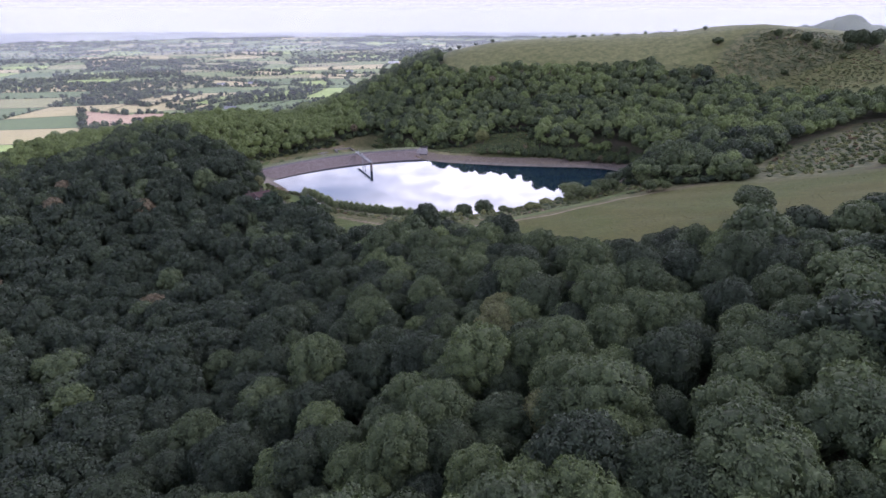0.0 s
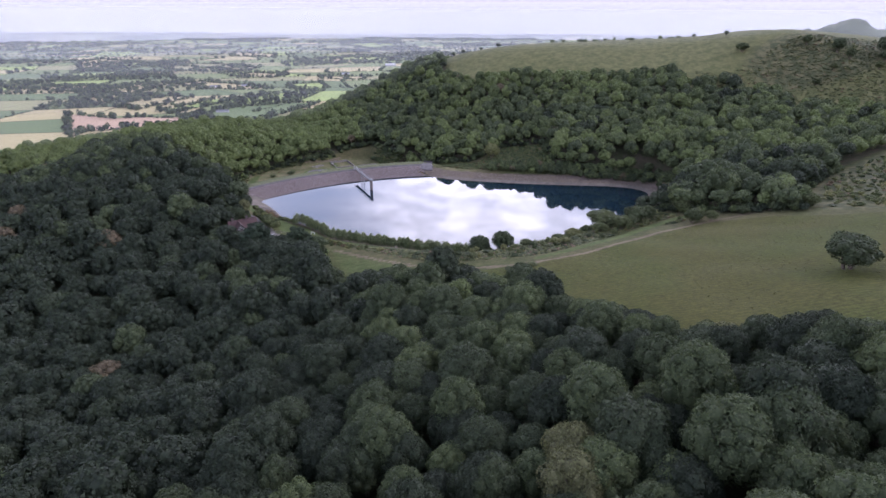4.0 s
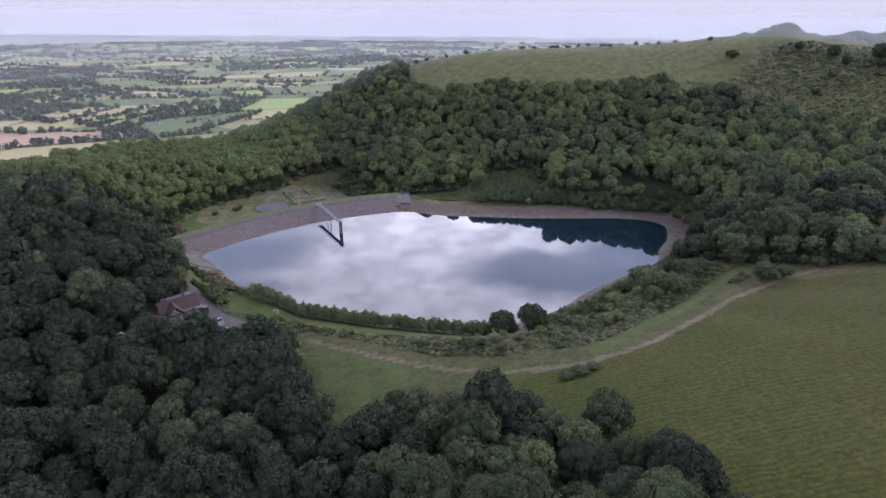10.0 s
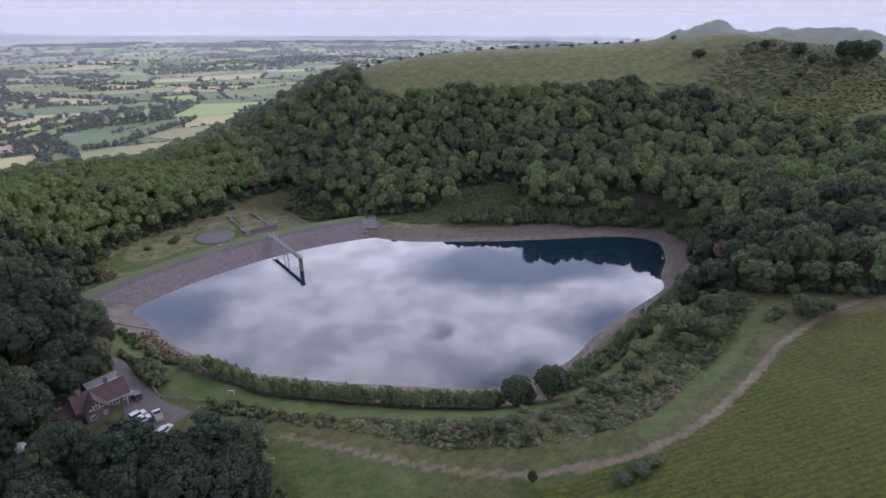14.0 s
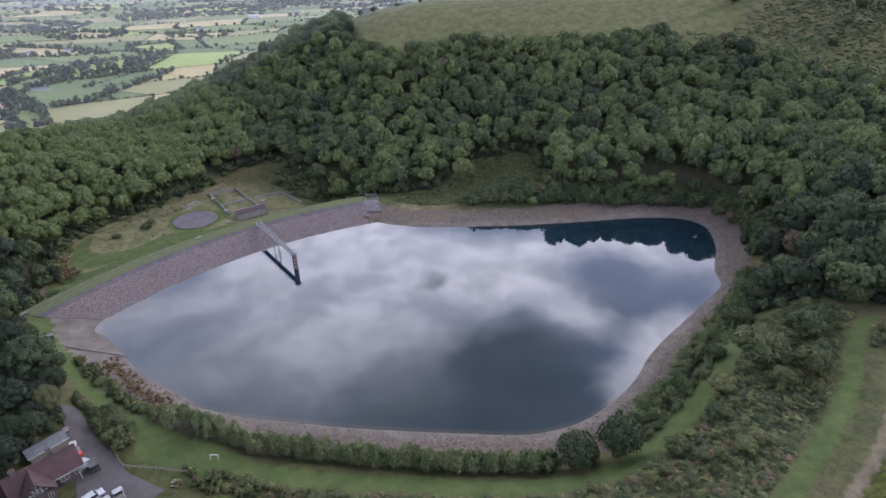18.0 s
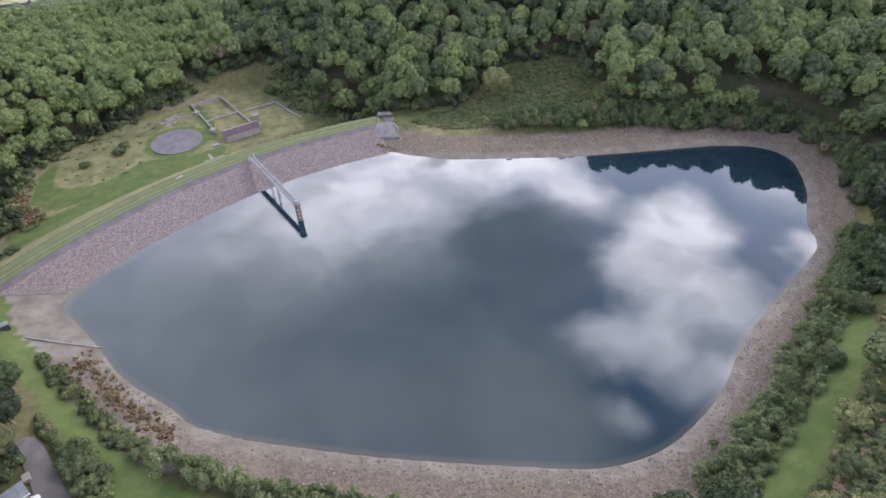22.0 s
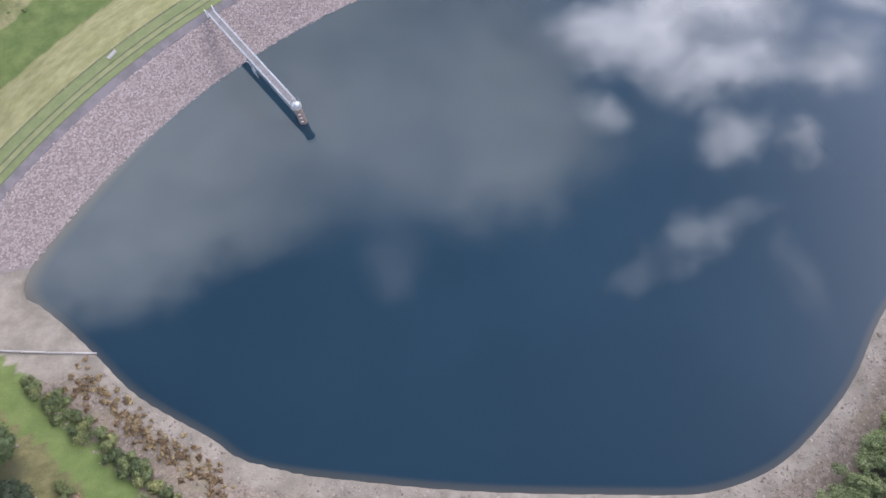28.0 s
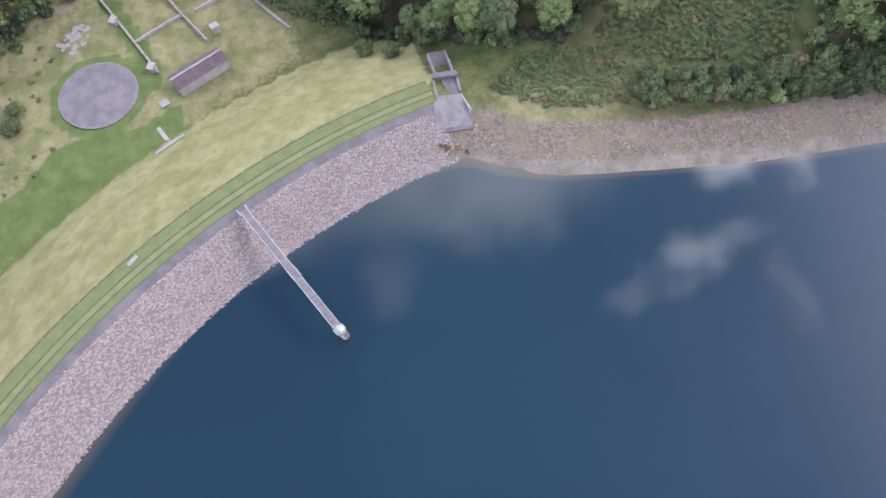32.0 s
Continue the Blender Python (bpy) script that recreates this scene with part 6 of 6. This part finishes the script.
# tussocks left in rows on the cut meadow
TUSSOCK = [crown(290 + i, 1, 14, 0.45, tall=0.5, core=0.6) for i in range(5)]
r_hay = np.random.RandomState(55)
rows_hay = np.array([(a + r_hay.randn() * 0.7, b + 0.06 * a + r_hay.randn() * 0.35) for b in np.arange(112, 252, 3.1) for a in np.arange(-8, 175, 2.0) if r_hay.rand() < 0.62])
rows_hay = rows_hay[signed(rows_hay[:, 0], rows_hay[:, 1], HAY) < -2]
mass("meadow_tussocks", np.c_[rows_hay, r_hay.uniform(0.3, 0.6, len(rows_hay)), r_hay.uniform(0.08, 0.18, len(rows_hay)), r_hay.uniform(0.0, 0.6, len(rows_hay))], TUSSOCK, STUBBLE, "low grass tussocks in rows on the cut meadow", "grass", 30, sink=0.0)
# rough grass and gorse on the works' platform and the hilltop
rough = np.concatenate([fill(MOUND, 4.6, 41, 0.5, 1.2, 0.2, 0.5, 0.5, 0.9), fill(((-152, 409), (-152, 424), (-144, 418), (-144, 406), (-134, 394), (-139, 387), (-146, 396)), 2.0, 47, 0.8, 1.5, 0.6, 1.3, 0.7, 1.0), fill(((-46, 448), (-58, 466), (-62, 482), (-40, 470), (-28, 440)), 2.2, 42, 1.2, 2.0, 1.2, 2.4, 0.1, 0.4)])
mass("platform_scrub", rough, TUFT, BRACKEN, "rusty bracken and brambles on rough grass below the dam", "scrub", 21, sink=0.05)
heath = fill(((232, 452), (262, 445), (300, 425), (345, 430), (400, 450), (380, 520), (320, 530), (268, 515), (225, 500), (206, 512), (214, 478)), 2.9, 43, 0.8, 1.8, 0.4, 1.2, 0.1, 0.8)
heath = np.concatenate([heath, fill(RIGHT, 4.4, 44, 1.0, 2.2, 0.8, 2.2, 0.15, 0.8, 4)])
mass("gorse_heath", heath, TUFT, SHRUB, "patchy gorse and bracken clumps on the open hillside", "gorse", 22, sink=0.05)
hilltop = along(((60, 690), (110, 676), (170, 660), (230, 650), (270, 640)), 5, 26, 45, 2.0, 4.0, 3.0, 5.5, 0.2, 0.7)
mass("ridge_scrub", hilltop, LOW, LEAF, "scattered thorn bushes beyond the grassy ridge", "bushes", 23, sink=0.1)


def shrub_things():
    kinds = []
    for i, (mat, tint, lab) in enumerate(((SHRUB, 0.15, "rounded dark green bush in rough scrub"), (SHRUB, 0.35, "dense grey-green bush beside the lane"), (SHRUB, 0.8, "small yellow-green bush in the scrub"), (LEAF, 0.3, "leafy dark green thorn tree on open grass"))):
        v, f = crown(180 + i, 20, 1800, 0.055, False, 0.85, 0.58, -0.25, 0.78, 0.76)
        top = new("bush")
        bm = bmesh.new()
        for k in range(4):
            rod(bm, (0.1 * math.cos(k * 1.6), 0.1 * math.sin(k * 1.6), -0.5), (0.35 * math.cos(k * 1.6), 0.35 * math.sin(k * 1.6), 0.7), 0.05, 5, 0.02)
        part("stem", bm, BARK, top)
        raw("crown", v, f, mat, top, smooth=True, values={"tint": np.full(len(v), tint)})
        tagged(top, lab, "bush", "bushes round the lake")
        kinds.append([top, False])
    r = np.random.RandomState(4)
    rows = ((66, 264, 6.6, 6.8, 1), (82, 267, 5.0, 6.2, 0), (72, 254.5, 4.0, 5.2, 1), (52, 258.5, 3.2, 3.6, 2), (43, 250, 2.4, 2.8, 0), (29, 243.5, 2.4, 3.0, 1), (40, 238.5, 2.2, 2.6, 2), (8, 239.5, 1.3, 2.0, 2), (76, 257, 3.2, 4.8, 0), (88, 269, 3.4, 5.5, 0), (62, 253, 2.8, 3.6, 1), (44, 240, 1.9, 2.2, 2), (20.0, 250, 4.2, 8.6, 3), (10.0, 250.0, 4.2, 7.4, 3), (13.5, 251, 2.6, 3.6, 1), (5, 251.5, 2.4, 3.4, 0),
            (106, 276, 3.8, 5.5, 1), (115, 276, 3.2, 5.0, 0), (31, 245, 1.8, 2.0, 1), (105, 258, 3.2, 4.6, 1), (95, 294, 4, 6, 0), (101, 253.5, 3.6, 5.2, 0), (109, 254, 2.6, 3.8, 1), (-4, 233.5, 2.2, 3.6, 1), (80, 285, 3.4, 4.5, 0), (62, 273, 2.6, 3.4, 0),
            (1.3, 216.5, 1.0, 2.7, 0), (22, 211.5, 2.2, 1.4, 0), (26, 213, 1.8, 1.1, 1), (18, 210.5, 1.8, 1.2, 0), (18, 186, 5.0, 8.0, 3), (6, 236, 1.4, 1.8, 2), (136, 256, 3.0, 4.0, 0), (150, 254, 3.4, 4.6, 1), (124, 257, 2.6, 3.2, 0), (102, 168, 6.2, 7.8, 3),
            (251, 525, 5, 6, 0), (296, 512, 3.5, 6, 0), (314, 498, 4.5, 9, 3), (318, 488, 3.5, 7, 0), (330, 470, 3, 5, 1), (345, 489, 6, 12, 3), (352, 486, 6, 13, 3), (361, 483, 6, 12, 3), (368, 488, 6, 12, 3), (340, 480, 4, 7, 3), (246, 455, 4, 8, 3), (285, 470, 3, 4.5, 0), (302, 480, 2.5, 3.5, 1),
            (54, 631, 2.6, 3.4, 3), (36, 633, 1.8, 2.4, 3), (18, 637, 2.2, 3.6, 3), (8, 640, 2.0, 4.0, 3), (222, 592, 1.8, 2.4, 3), (258, 572, 2.2, 3.4, 3), (236, 590, 1.8, 2.4, 3), (182, 604, 2.0, 2.6, 3), (-118.5, 432, 2.6, 2.4, 0), (-130, 426, 2.0, 1.6, 1), (-118, 438, 2.0, 1.8, 1), (-136, 372, 2.4, 1.8, 0), (-60, 470, 3.2, 3.2, 0), (-54, 476, 3.4, 3.6, 1), (-48, 462, 3, 3, 0),
            (30, 413, 5.2, 9.0, 2), (-24, 425, 2.2, 2.6, 1), (-30, 430, 2.4, 3.0, 1), (30, 396, 3.0, 2.2, 0))
    for x, y, rad, tall, k in rows:
        rad, tall = rad * 1.25, tall * 1.2
        m = Matrix.Translation((x, y, at(x, y) + 0.22 * tall)) @ Matrix.Rotation(r.rand() * 6.28, 4, "Z")
        s = (rad, rad, tall / 1.62)
        if not kinds[k][1]:
            kinds[k][1] = True
            kinds[k][0].matrix_basis = m @ Matrix.Diagonal((*s, 1))
        else:
            copy_thing(kinds[k][0], m).scale = s


def pine_things():
    """Broad dark pines by the cottage: a bare trunk, whorled limbs and flat needle plates."""
    for j, (x, y, rad, tall) in enumerate(((-82, 242.5, 7.4, 17.0), (-65.5, 243.5, 6.4, 13.6), (-59, 236, 4.6, 11), (-55.5, 229, 4.6, 11))):
        top = root("pine_tree", Matrix.Translation((x, y, at(x, y))), "broad dark pine with a rounded crown beside the yard", "tree", "pines by the yard")
        r = np.random.RandomState(60 + j)
        bm = bmesh.new()
        rod(bm, (0, 0, -0.6), (0, 0, tall * 0.85), 0.42, 10, 0.12)
        part("trunk", bm, BARK, top)
        for k in range(12):
            a, z = k * 2.4, tall * (0.35 + 0.5 * k / 12)
            d = rad * 0.75 * (1.05 - 0.5 * k / 12)
            solid("limb", [("rod", (0, 0, z), (d * math.cos(a), d * math.sin(a), z + 0.1 * tall), 0.13, 6, 0.04)], BARK, top)
        V, F, k = [], [], 0
        for i in range(30):
            a, e = i * 2.4 + r.rand(), i / 29
            d = rad * 0.8 * math.sqrt(1 - 0.85 * e * e) * (0.5 + 0.5 * r.rand())
            v, f = crown(300 + 40 * j + i, 4, 150, 0.15, tall=0.6)
            s = rad * (0.30 + 0.12 * r.rand())
            V.append(v * (s, s, s * 0.85) + (d * math.cos(a), d * math.sin(a), tall * (0.36 + 0.52 * e)))
            F.append(f + k)
            k += len(v)
        V = np.concatenate(V)
        raw("needles", V, np.concatenate(F), PINE, top, values={"tint": np.full(len(V), 0.2 + 0.15 * j)})


shrub_things()
pine_things()

# ---------------------------------------------------------------- the plain and the distance
def farm_material():
    mat = bpy.data.materials.new("farm_fields")
    nt, nodes, bsdf = links(mat)
    cr = nodes.new("ShaderNodeValToRGB")
    cr.color_ramp.interpolation = "CONSTANT"
    kinds = ((0.0, (0.085, 0.125, 0.034)), (0.24, (0.13, 0.165, 0.045)), (0.44, (0.21, 0.205, 0.080)), (0.60, (0.33, 0.28, 0.125)), (0.70, (0.10, 0.105, 0.048)), (0.84, (0.225, 0.29, 0.065)), (0.92, (0.36, 0.24, 0.15)))
    while len(cr.color_ramp.elements) < len(kinds):
        cr.color_ramp.elements.new(0.5)
    for e, (p, c) in zip(cr.color_ramp.elements, kinds):
        e.position, e.color = p, (*c, 1)
    nt.links.new(attribute(nt, "tint"), cr.inputs[0])
    col = blend(nt, 0.5, cr.outputs[0], blend(nt, noise_of(nt, 0.02, 5), (0.6, 0.62, 0.6), (1.35, 1.3, 1.25)), "MULTIPLY")
    nt.links.new(col, bsdf.inputs["Base Color"])
    bsdf.inputs["Roughness"].default_value = 0.95
    return mat


CLUMP = [crown(220 + i, 1, 12, 0.42, tall=0.8) for i in range(5)]


def farmland():
    r = np.random.RandomState(17)
    ca, sa = math.cos(radians(14)), math.sin(radians(14))
    nu, nv, su, sv = 52, 40, 185.0, 135.0
    U, W = np.meshgrid(np.arange(nu + 1) - nu / 2, np.arange(nv + 1))
    U = U * su + (W % 3) * 40 + r.randn(*U.shape) * 26
    W = 420 + W * sv + r.randn(*W.shape) * 24
    X, Y = U * ca - W * sa - 250, U * sa + W * ca
    V, F, T, k = [], [], [], 0
    hedge, wood = [], []
    for i in range(nv):
        for j in range(nu):
            q = np.array([(X[a, b], Y[a, b]) for a, b in ((i, j), (i, j + 1), (i + 1, j + 1), (i + 1, j))])
            c = q.mean(0)
            if abs(c[0] + 20) > 1.02 * c[1] + 150 or c[1] > 5600:
                continue
            low = lowland(q[:, 0], q[:, 1]).min()
            if low < 0.98:
                continue
            s = np.array([(a, b) for b in (0.015, 0.34, 0.66, 0.985) for a in (0.012, 0.34, 0.66, 0.988)])
            p = (q[0] * (1 - s[:, :1]) * (1 - s[:, 1:]) + q[1] * s[:, :1] * (1 - s[:, 1:]) + q[2] * s[:, :1] * s[:, 1:] + q[3] * (1 - s[:, :1]) * s[:, 1:])
            z = height(p[:, 0], p[:, 1]) + 0.5
            tint = r.rand() * 0.915
            planned = -1700 < c[0] < 60 and c[1] < 2900
            if planned:
                tint = r.choice((0.1, 0.3, 0.5, 0.87, 0.65))
            V.append(np.c_[p, z])
            F += [(k + 4 * b + a, k + 4 * b + a + 1, k + 4 * b + a + 5, k + 4 * b + a + 4) for b in range(3) for a in range(3)]
            T.append(np.full(16, tint))
            k += 16
            dist = math.hypot(*c)
            near = dist < 2300
            for a, b in ((q[0], q[1]), (q[0], q[3])):
                n = int(np.hypot(*(b - a)) / (11 if near else 26 if dist < 3600 else 60))
                if r.rand() < (0.45 if planned else 0.10):
                    continue
                for t in np.linspace(0, 1, max(n, 2)):
                    if r.rand() < 0.9:
                        g = 1.0 if near else 1.9 if dist < 3600 else 3.4
                        tree = r.rand() < 0.34
                        e = (a + (b - a) * t) + r.randn(2) * 1.5
                        hedge.append((*e, g * (r.uniform(5.5, 8) if tree else r.uniform(4.5, 5.8)), min(g, 1.3) * (r.uniform(8, 12) if tree else r.uniform(2.6, 4.6)), np.clip(0.35 + 0.2 * r.randn(), 0, 0.94)))
            patch = noise.noise(Vector((c[0] * 0.0016, c[1] * 0.0016, 9)))
            if patch > 0.03 and r.rand() < 0.6 and c[1] > 1250:
                for n in range(int(78 if near else 34)):
                    s = r.rand(2)
                    e = q[0] * (1 - s[0]) * (1 - s[1]) + q[1] * s[0] * (1 - s[1]) + q[2] * s[0] * s[1] + q[3] * (1 - s[0]) * s[1]
                    wood.append((*e, r.uniform(7, 11) * (1 if near else 1.7), r.uniform(10, 16), np.clip(0.3 + 0.2 * r.randn(), 0, 0.94)))
            elif r.rand() < 0.10:
                for n in range(r.randint(1, 7)):
                    s = r.rand(2)
                    e = q[0] * (1 - s[0]) * (1 - s[1]) + q[1] * s[0] * (1 - s[1]) + q[2] * s[0] * s[1] + q[3] * (1 - s[0]) * s[1]
                    wood.append((*e, r.uniform(5, 8), r.uniform(8, 12), np.clip(0.3 + 0.2 * r.randn(), 0, 0.94)))
    def field(tint, *corners):
        """One planned field with the thick hedge round it."""
        nonlocal k
        q = np.array(corners, float)
        c = q.mean(0)
        s = np.linspace(0.02, 1, 5)
        p = np.concatenate([c + (q - c) * 0.97 * t for t in s])
        n = len(q)
        V.append(np.c_[p, height(p[:, 0], p[:, 1]) + 1.1])
        for a in range(4):
            for b in range(n):
                F.append((k + a * n + b, k + a * n + (b + 1) % n, k + (a + 1) * n + (b + 1) % n, k + (a + 1) * n + b))
        T.append(np.full(len(p), tint))
        k += len(p)
        for a, b in zip(q, np.roll(q, -1, 0)):
            m = int(np.hypot(*(b - a)) / 8) + 1
            for t in np.linspace(0, 1, m):
                tree = r.rand() < 0.5
                hedge.append((*(a + (b - a) * t + r.randn(2) * 3), r.uniform(7, 10) if tree else r.uniform(5, 7), r.uniform(11, 16) if tree else r.uniform(4, 8), np.clip(0.25 + 0.2 * r.randn(), 0, 0.9)))

    field(0.95, (-780, 1182), (-662, 1137), (-616, 1152), (-546, 1143), (-507, 1177), (-492, 1068), (-587, 1037), (-640, 1006), (-655, 985))
    field(0.05, (-501, 1183), (-464, 1278), (-354, 1348), (-294, 1354), (-310, 1270), (-343, 1201), (-365, 1116), (-417, 1077))
    field(0.87, (-612, 1231), (-577, 1309), (-558, 1391), (-522, 1426), (-501, 1385), (-542, 1285), (-570, 1196))
    field(0.87, (-497, 1232), (-465, 1357), (-360, 1429), (-354, 1374), (-467, 1285))
    field(0.65, (-735, 1279), (-738, 1377), (-682, 1442), (-622, 1417), (-647, 1324), (-667, 1241))
    field(0.65, (-788, 1695), (-767, 1763), (-605, 1690), (-473, 1592), (-565, 1572), (-688, 1611))
    field(0.87, (-453, 1686), (-361, 1738), (-326, 1618), (-373, 1554), (-423, 1615))
    field(0.65, (-948, 1516), (-909, 1567), (-877, 1731), (-804, 1564), (-778, 1392), (-799, 1275))
    field(0.65, (-695, 1900), (-653, 2005), (-516, 1957), (-554, 1864))
    field(0.5, (-1119, 2309), (-916, 2334), (-689, 2190), (-713, 2006), (-867, 2046), (-1023, 2128))
    field(0.87, (-650, 2373), (-603, 2591), (-479, 2676), (-461, 2387), (-597, 2260))
    field(0.65, (-402, 1903), (-242, 1908), (-248, 1833), (-380, 1836))
    field(0.65, (-1489, 2398), (-1479, 2536), (-1258, 2398), (-1256, 2183), (-1339, 2152))
    field(0.87, (-469, 2659), (-409, 2821), (-195, 2715), (-200, 2533), (-422, 2531))
    field(0.95, (-526, 1148), (-471, 1137), (-446, 1108), (-475, 1086), (-496, 1078))
    field(0.3, (-449, 1041), (-438, 1093), (-375, 983), (-412, 969))
    field(0.65, (-1047, 2985), (-808, 2870), (-772, 2688), (-995, 2754))
    field(0.87, (-644, 3764), (-582, 3937), (-294, 3824), (-277, 3473), (-409, 3381))
    tagged(raw("farm_fields", np.concatenate(V), F, farm_material(), values={"tint": np.concatenate(T)}), "patchwork of green, straw and brown farm fields", "fields", kind="stuff")
    mass("hedgerows", hedge, CLUMP, LEAF, "dark green hedgerows and hedge trees between fields", "hedgerow", 30, sink=0.0)
    mass("farm_woods", wood, CLUMP, LEAF, "scattered copses and single trees on the plain", "trees", 31, sink=0.05)
    for x, y, a, s in ((-470, 1215, 10, 0.9), (-640, 1620, 40, 1.0), (-560, 1650, 5, 1.0), (-200, 2300, 20, 1.4), (60, 2350, 60, 1.2), (-330, 1980, 15, 1.0), (-60, 2400, 0, 1.2)):
        b = root("barn", Matrix.Translation((x, y, at(x, y) + 0.3)) @ Matrix.Rotation(radians(a), 4, "Z") @ Matrix.Diagonal((s, s, s, 1)), "distant white farm building among fields", "barn", "farm buildings")
        solid("wall", [("box", -14, 14, -5, 5, -1, 4.0)], WHITE, b)
        bm = bmesh.new()
        prism(bm, ((-5.6, 3.8), (5.6, 3.8), (0, 6.6)), 29, Matrix.Translation((14.5, 0, 0)) @ Matrix.Rotation(math.pi / 2, 4, "Z"))
        part("roof", bm, SLATE if s < 1.3 else WHITE, b)


def far_hill(name, cx, cy, long, wide, turn, base, top, seed, label):
    """A wooded hill far off, with an uneven top."""
    n, m = 110, 34
    u, v = np.meshgrid(np.linspace(-1, 1, n), np.linspace(-1, 1, m), indexing="ij")
    body = np.cos(u * math.pi / 2) ** 1.2 * np.cos(v * math.pi / 2) ** 1.2
    lump = np.array([0.5 * noise.noise(Vector((a * 3.1, b * 1.2, seed))) + 0.25 * noise.noise(Vector((a * 11, b * 5, seed))) + 0.09 * noise.noise(Vector((a * 60, b * 14, seed))) for a, b in zip(u.ravel(), v.ravel())]).reshape(u.shape)
    z = base + (top - base) * body * (1 + 0.55 * lump)
    c, s = math.cos(radians(turn)), math.sin(radians(turn))
    x, y = cx + u * long * c - v * wide * s, cy + u * long * s + v * wide * c
    i = np.arange(n * m).reshape(n, m)
    f = np.stack([i[:-1, :-1], i[1:, :-1], i[1:, 1:], i[:-1, 1:]], -1).reshape(-1, 4)
    tagged(raw(name, np.stack([x, y, z], -1).reshape(-1, 3), f, HILLSIDE, smooth=True), label, "hill", kind="structure")


HILLSIDE = plain("far_woods", (0.045, 0.06, 0.035), (0.085, 0.10, 0.05), 0.012, 0.95, 0.5, 4.0)
farmland()
far_hill("distant_hill", 1375, 1900, 470, 330, -38, -95, 68, 1, "distant wooded hill beyond the grassy ridge")
far_hill("distant_hill_low", 2000, 2150, 700, 300, -42, -95, 48, 5, "lower wooded hill far behind the ridge")
for k, (x, y, long, top) in enumerate(((-4800, 6000, 3800, 20), (-600, 8000, 4200, 55), (3800, 6600, 3600, 30), (-1800, 7200, 2600, 0))):
    far_hill("backdrop", x, y, long, 900, math.degrees(math.atan2(-x, y)), -110, top, 10 + k, "hazy blue hills along the horizon")


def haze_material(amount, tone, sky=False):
    """Imitated haze: most light passes, a little scatters; the farthest sheet emits a glow."""
    mat = bpy.data.materials.new("haze_sheet")
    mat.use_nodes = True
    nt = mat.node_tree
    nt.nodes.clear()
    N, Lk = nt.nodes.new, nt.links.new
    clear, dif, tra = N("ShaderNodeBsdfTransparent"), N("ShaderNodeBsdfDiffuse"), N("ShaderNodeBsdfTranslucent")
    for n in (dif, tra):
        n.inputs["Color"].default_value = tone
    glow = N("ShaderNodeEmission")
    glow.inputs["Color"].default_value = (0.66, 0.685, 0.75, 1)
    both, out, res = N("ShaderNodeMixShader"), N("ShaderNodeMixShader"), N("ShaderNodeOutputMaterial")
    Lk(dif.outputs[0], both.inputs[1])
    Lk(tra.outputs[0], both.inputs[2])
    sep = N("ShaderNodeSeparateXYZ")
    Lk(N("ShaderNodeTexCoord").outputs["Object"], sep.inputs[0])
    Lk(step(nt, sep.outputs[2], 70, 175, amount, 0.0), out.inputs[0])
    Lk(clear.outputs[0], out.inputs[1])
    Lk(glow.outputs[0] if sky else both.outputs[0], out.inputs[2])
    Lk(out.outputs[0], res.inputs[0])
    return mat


# haze is added as curved sheets at growing distances; only the last one glows
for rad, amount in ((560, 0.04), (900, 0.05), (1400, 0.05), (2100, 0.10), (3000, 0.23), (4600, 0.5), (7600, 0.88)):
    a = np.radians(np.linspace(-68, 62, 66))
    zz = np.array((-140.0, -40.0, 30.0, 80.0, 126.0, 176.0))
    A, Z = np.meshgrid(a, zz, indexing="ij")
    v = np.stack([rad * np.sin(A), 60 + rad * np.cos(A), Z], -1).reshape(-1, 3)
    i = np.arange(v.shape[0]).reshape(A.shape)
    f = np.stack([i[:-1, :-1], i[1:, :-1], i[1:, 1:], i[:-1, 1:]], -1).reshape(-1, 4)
    tagged(raw("backdrop", v, f, haze_material(amount, (0.84, 0.86, 0.93, 1) if rad > 4000 else (0.60, 0.62, 0.66, 1), rad > 5000), smooth=True), "translucent sheet imitating haze, the farthest one glowing", "mist", kind="structure")
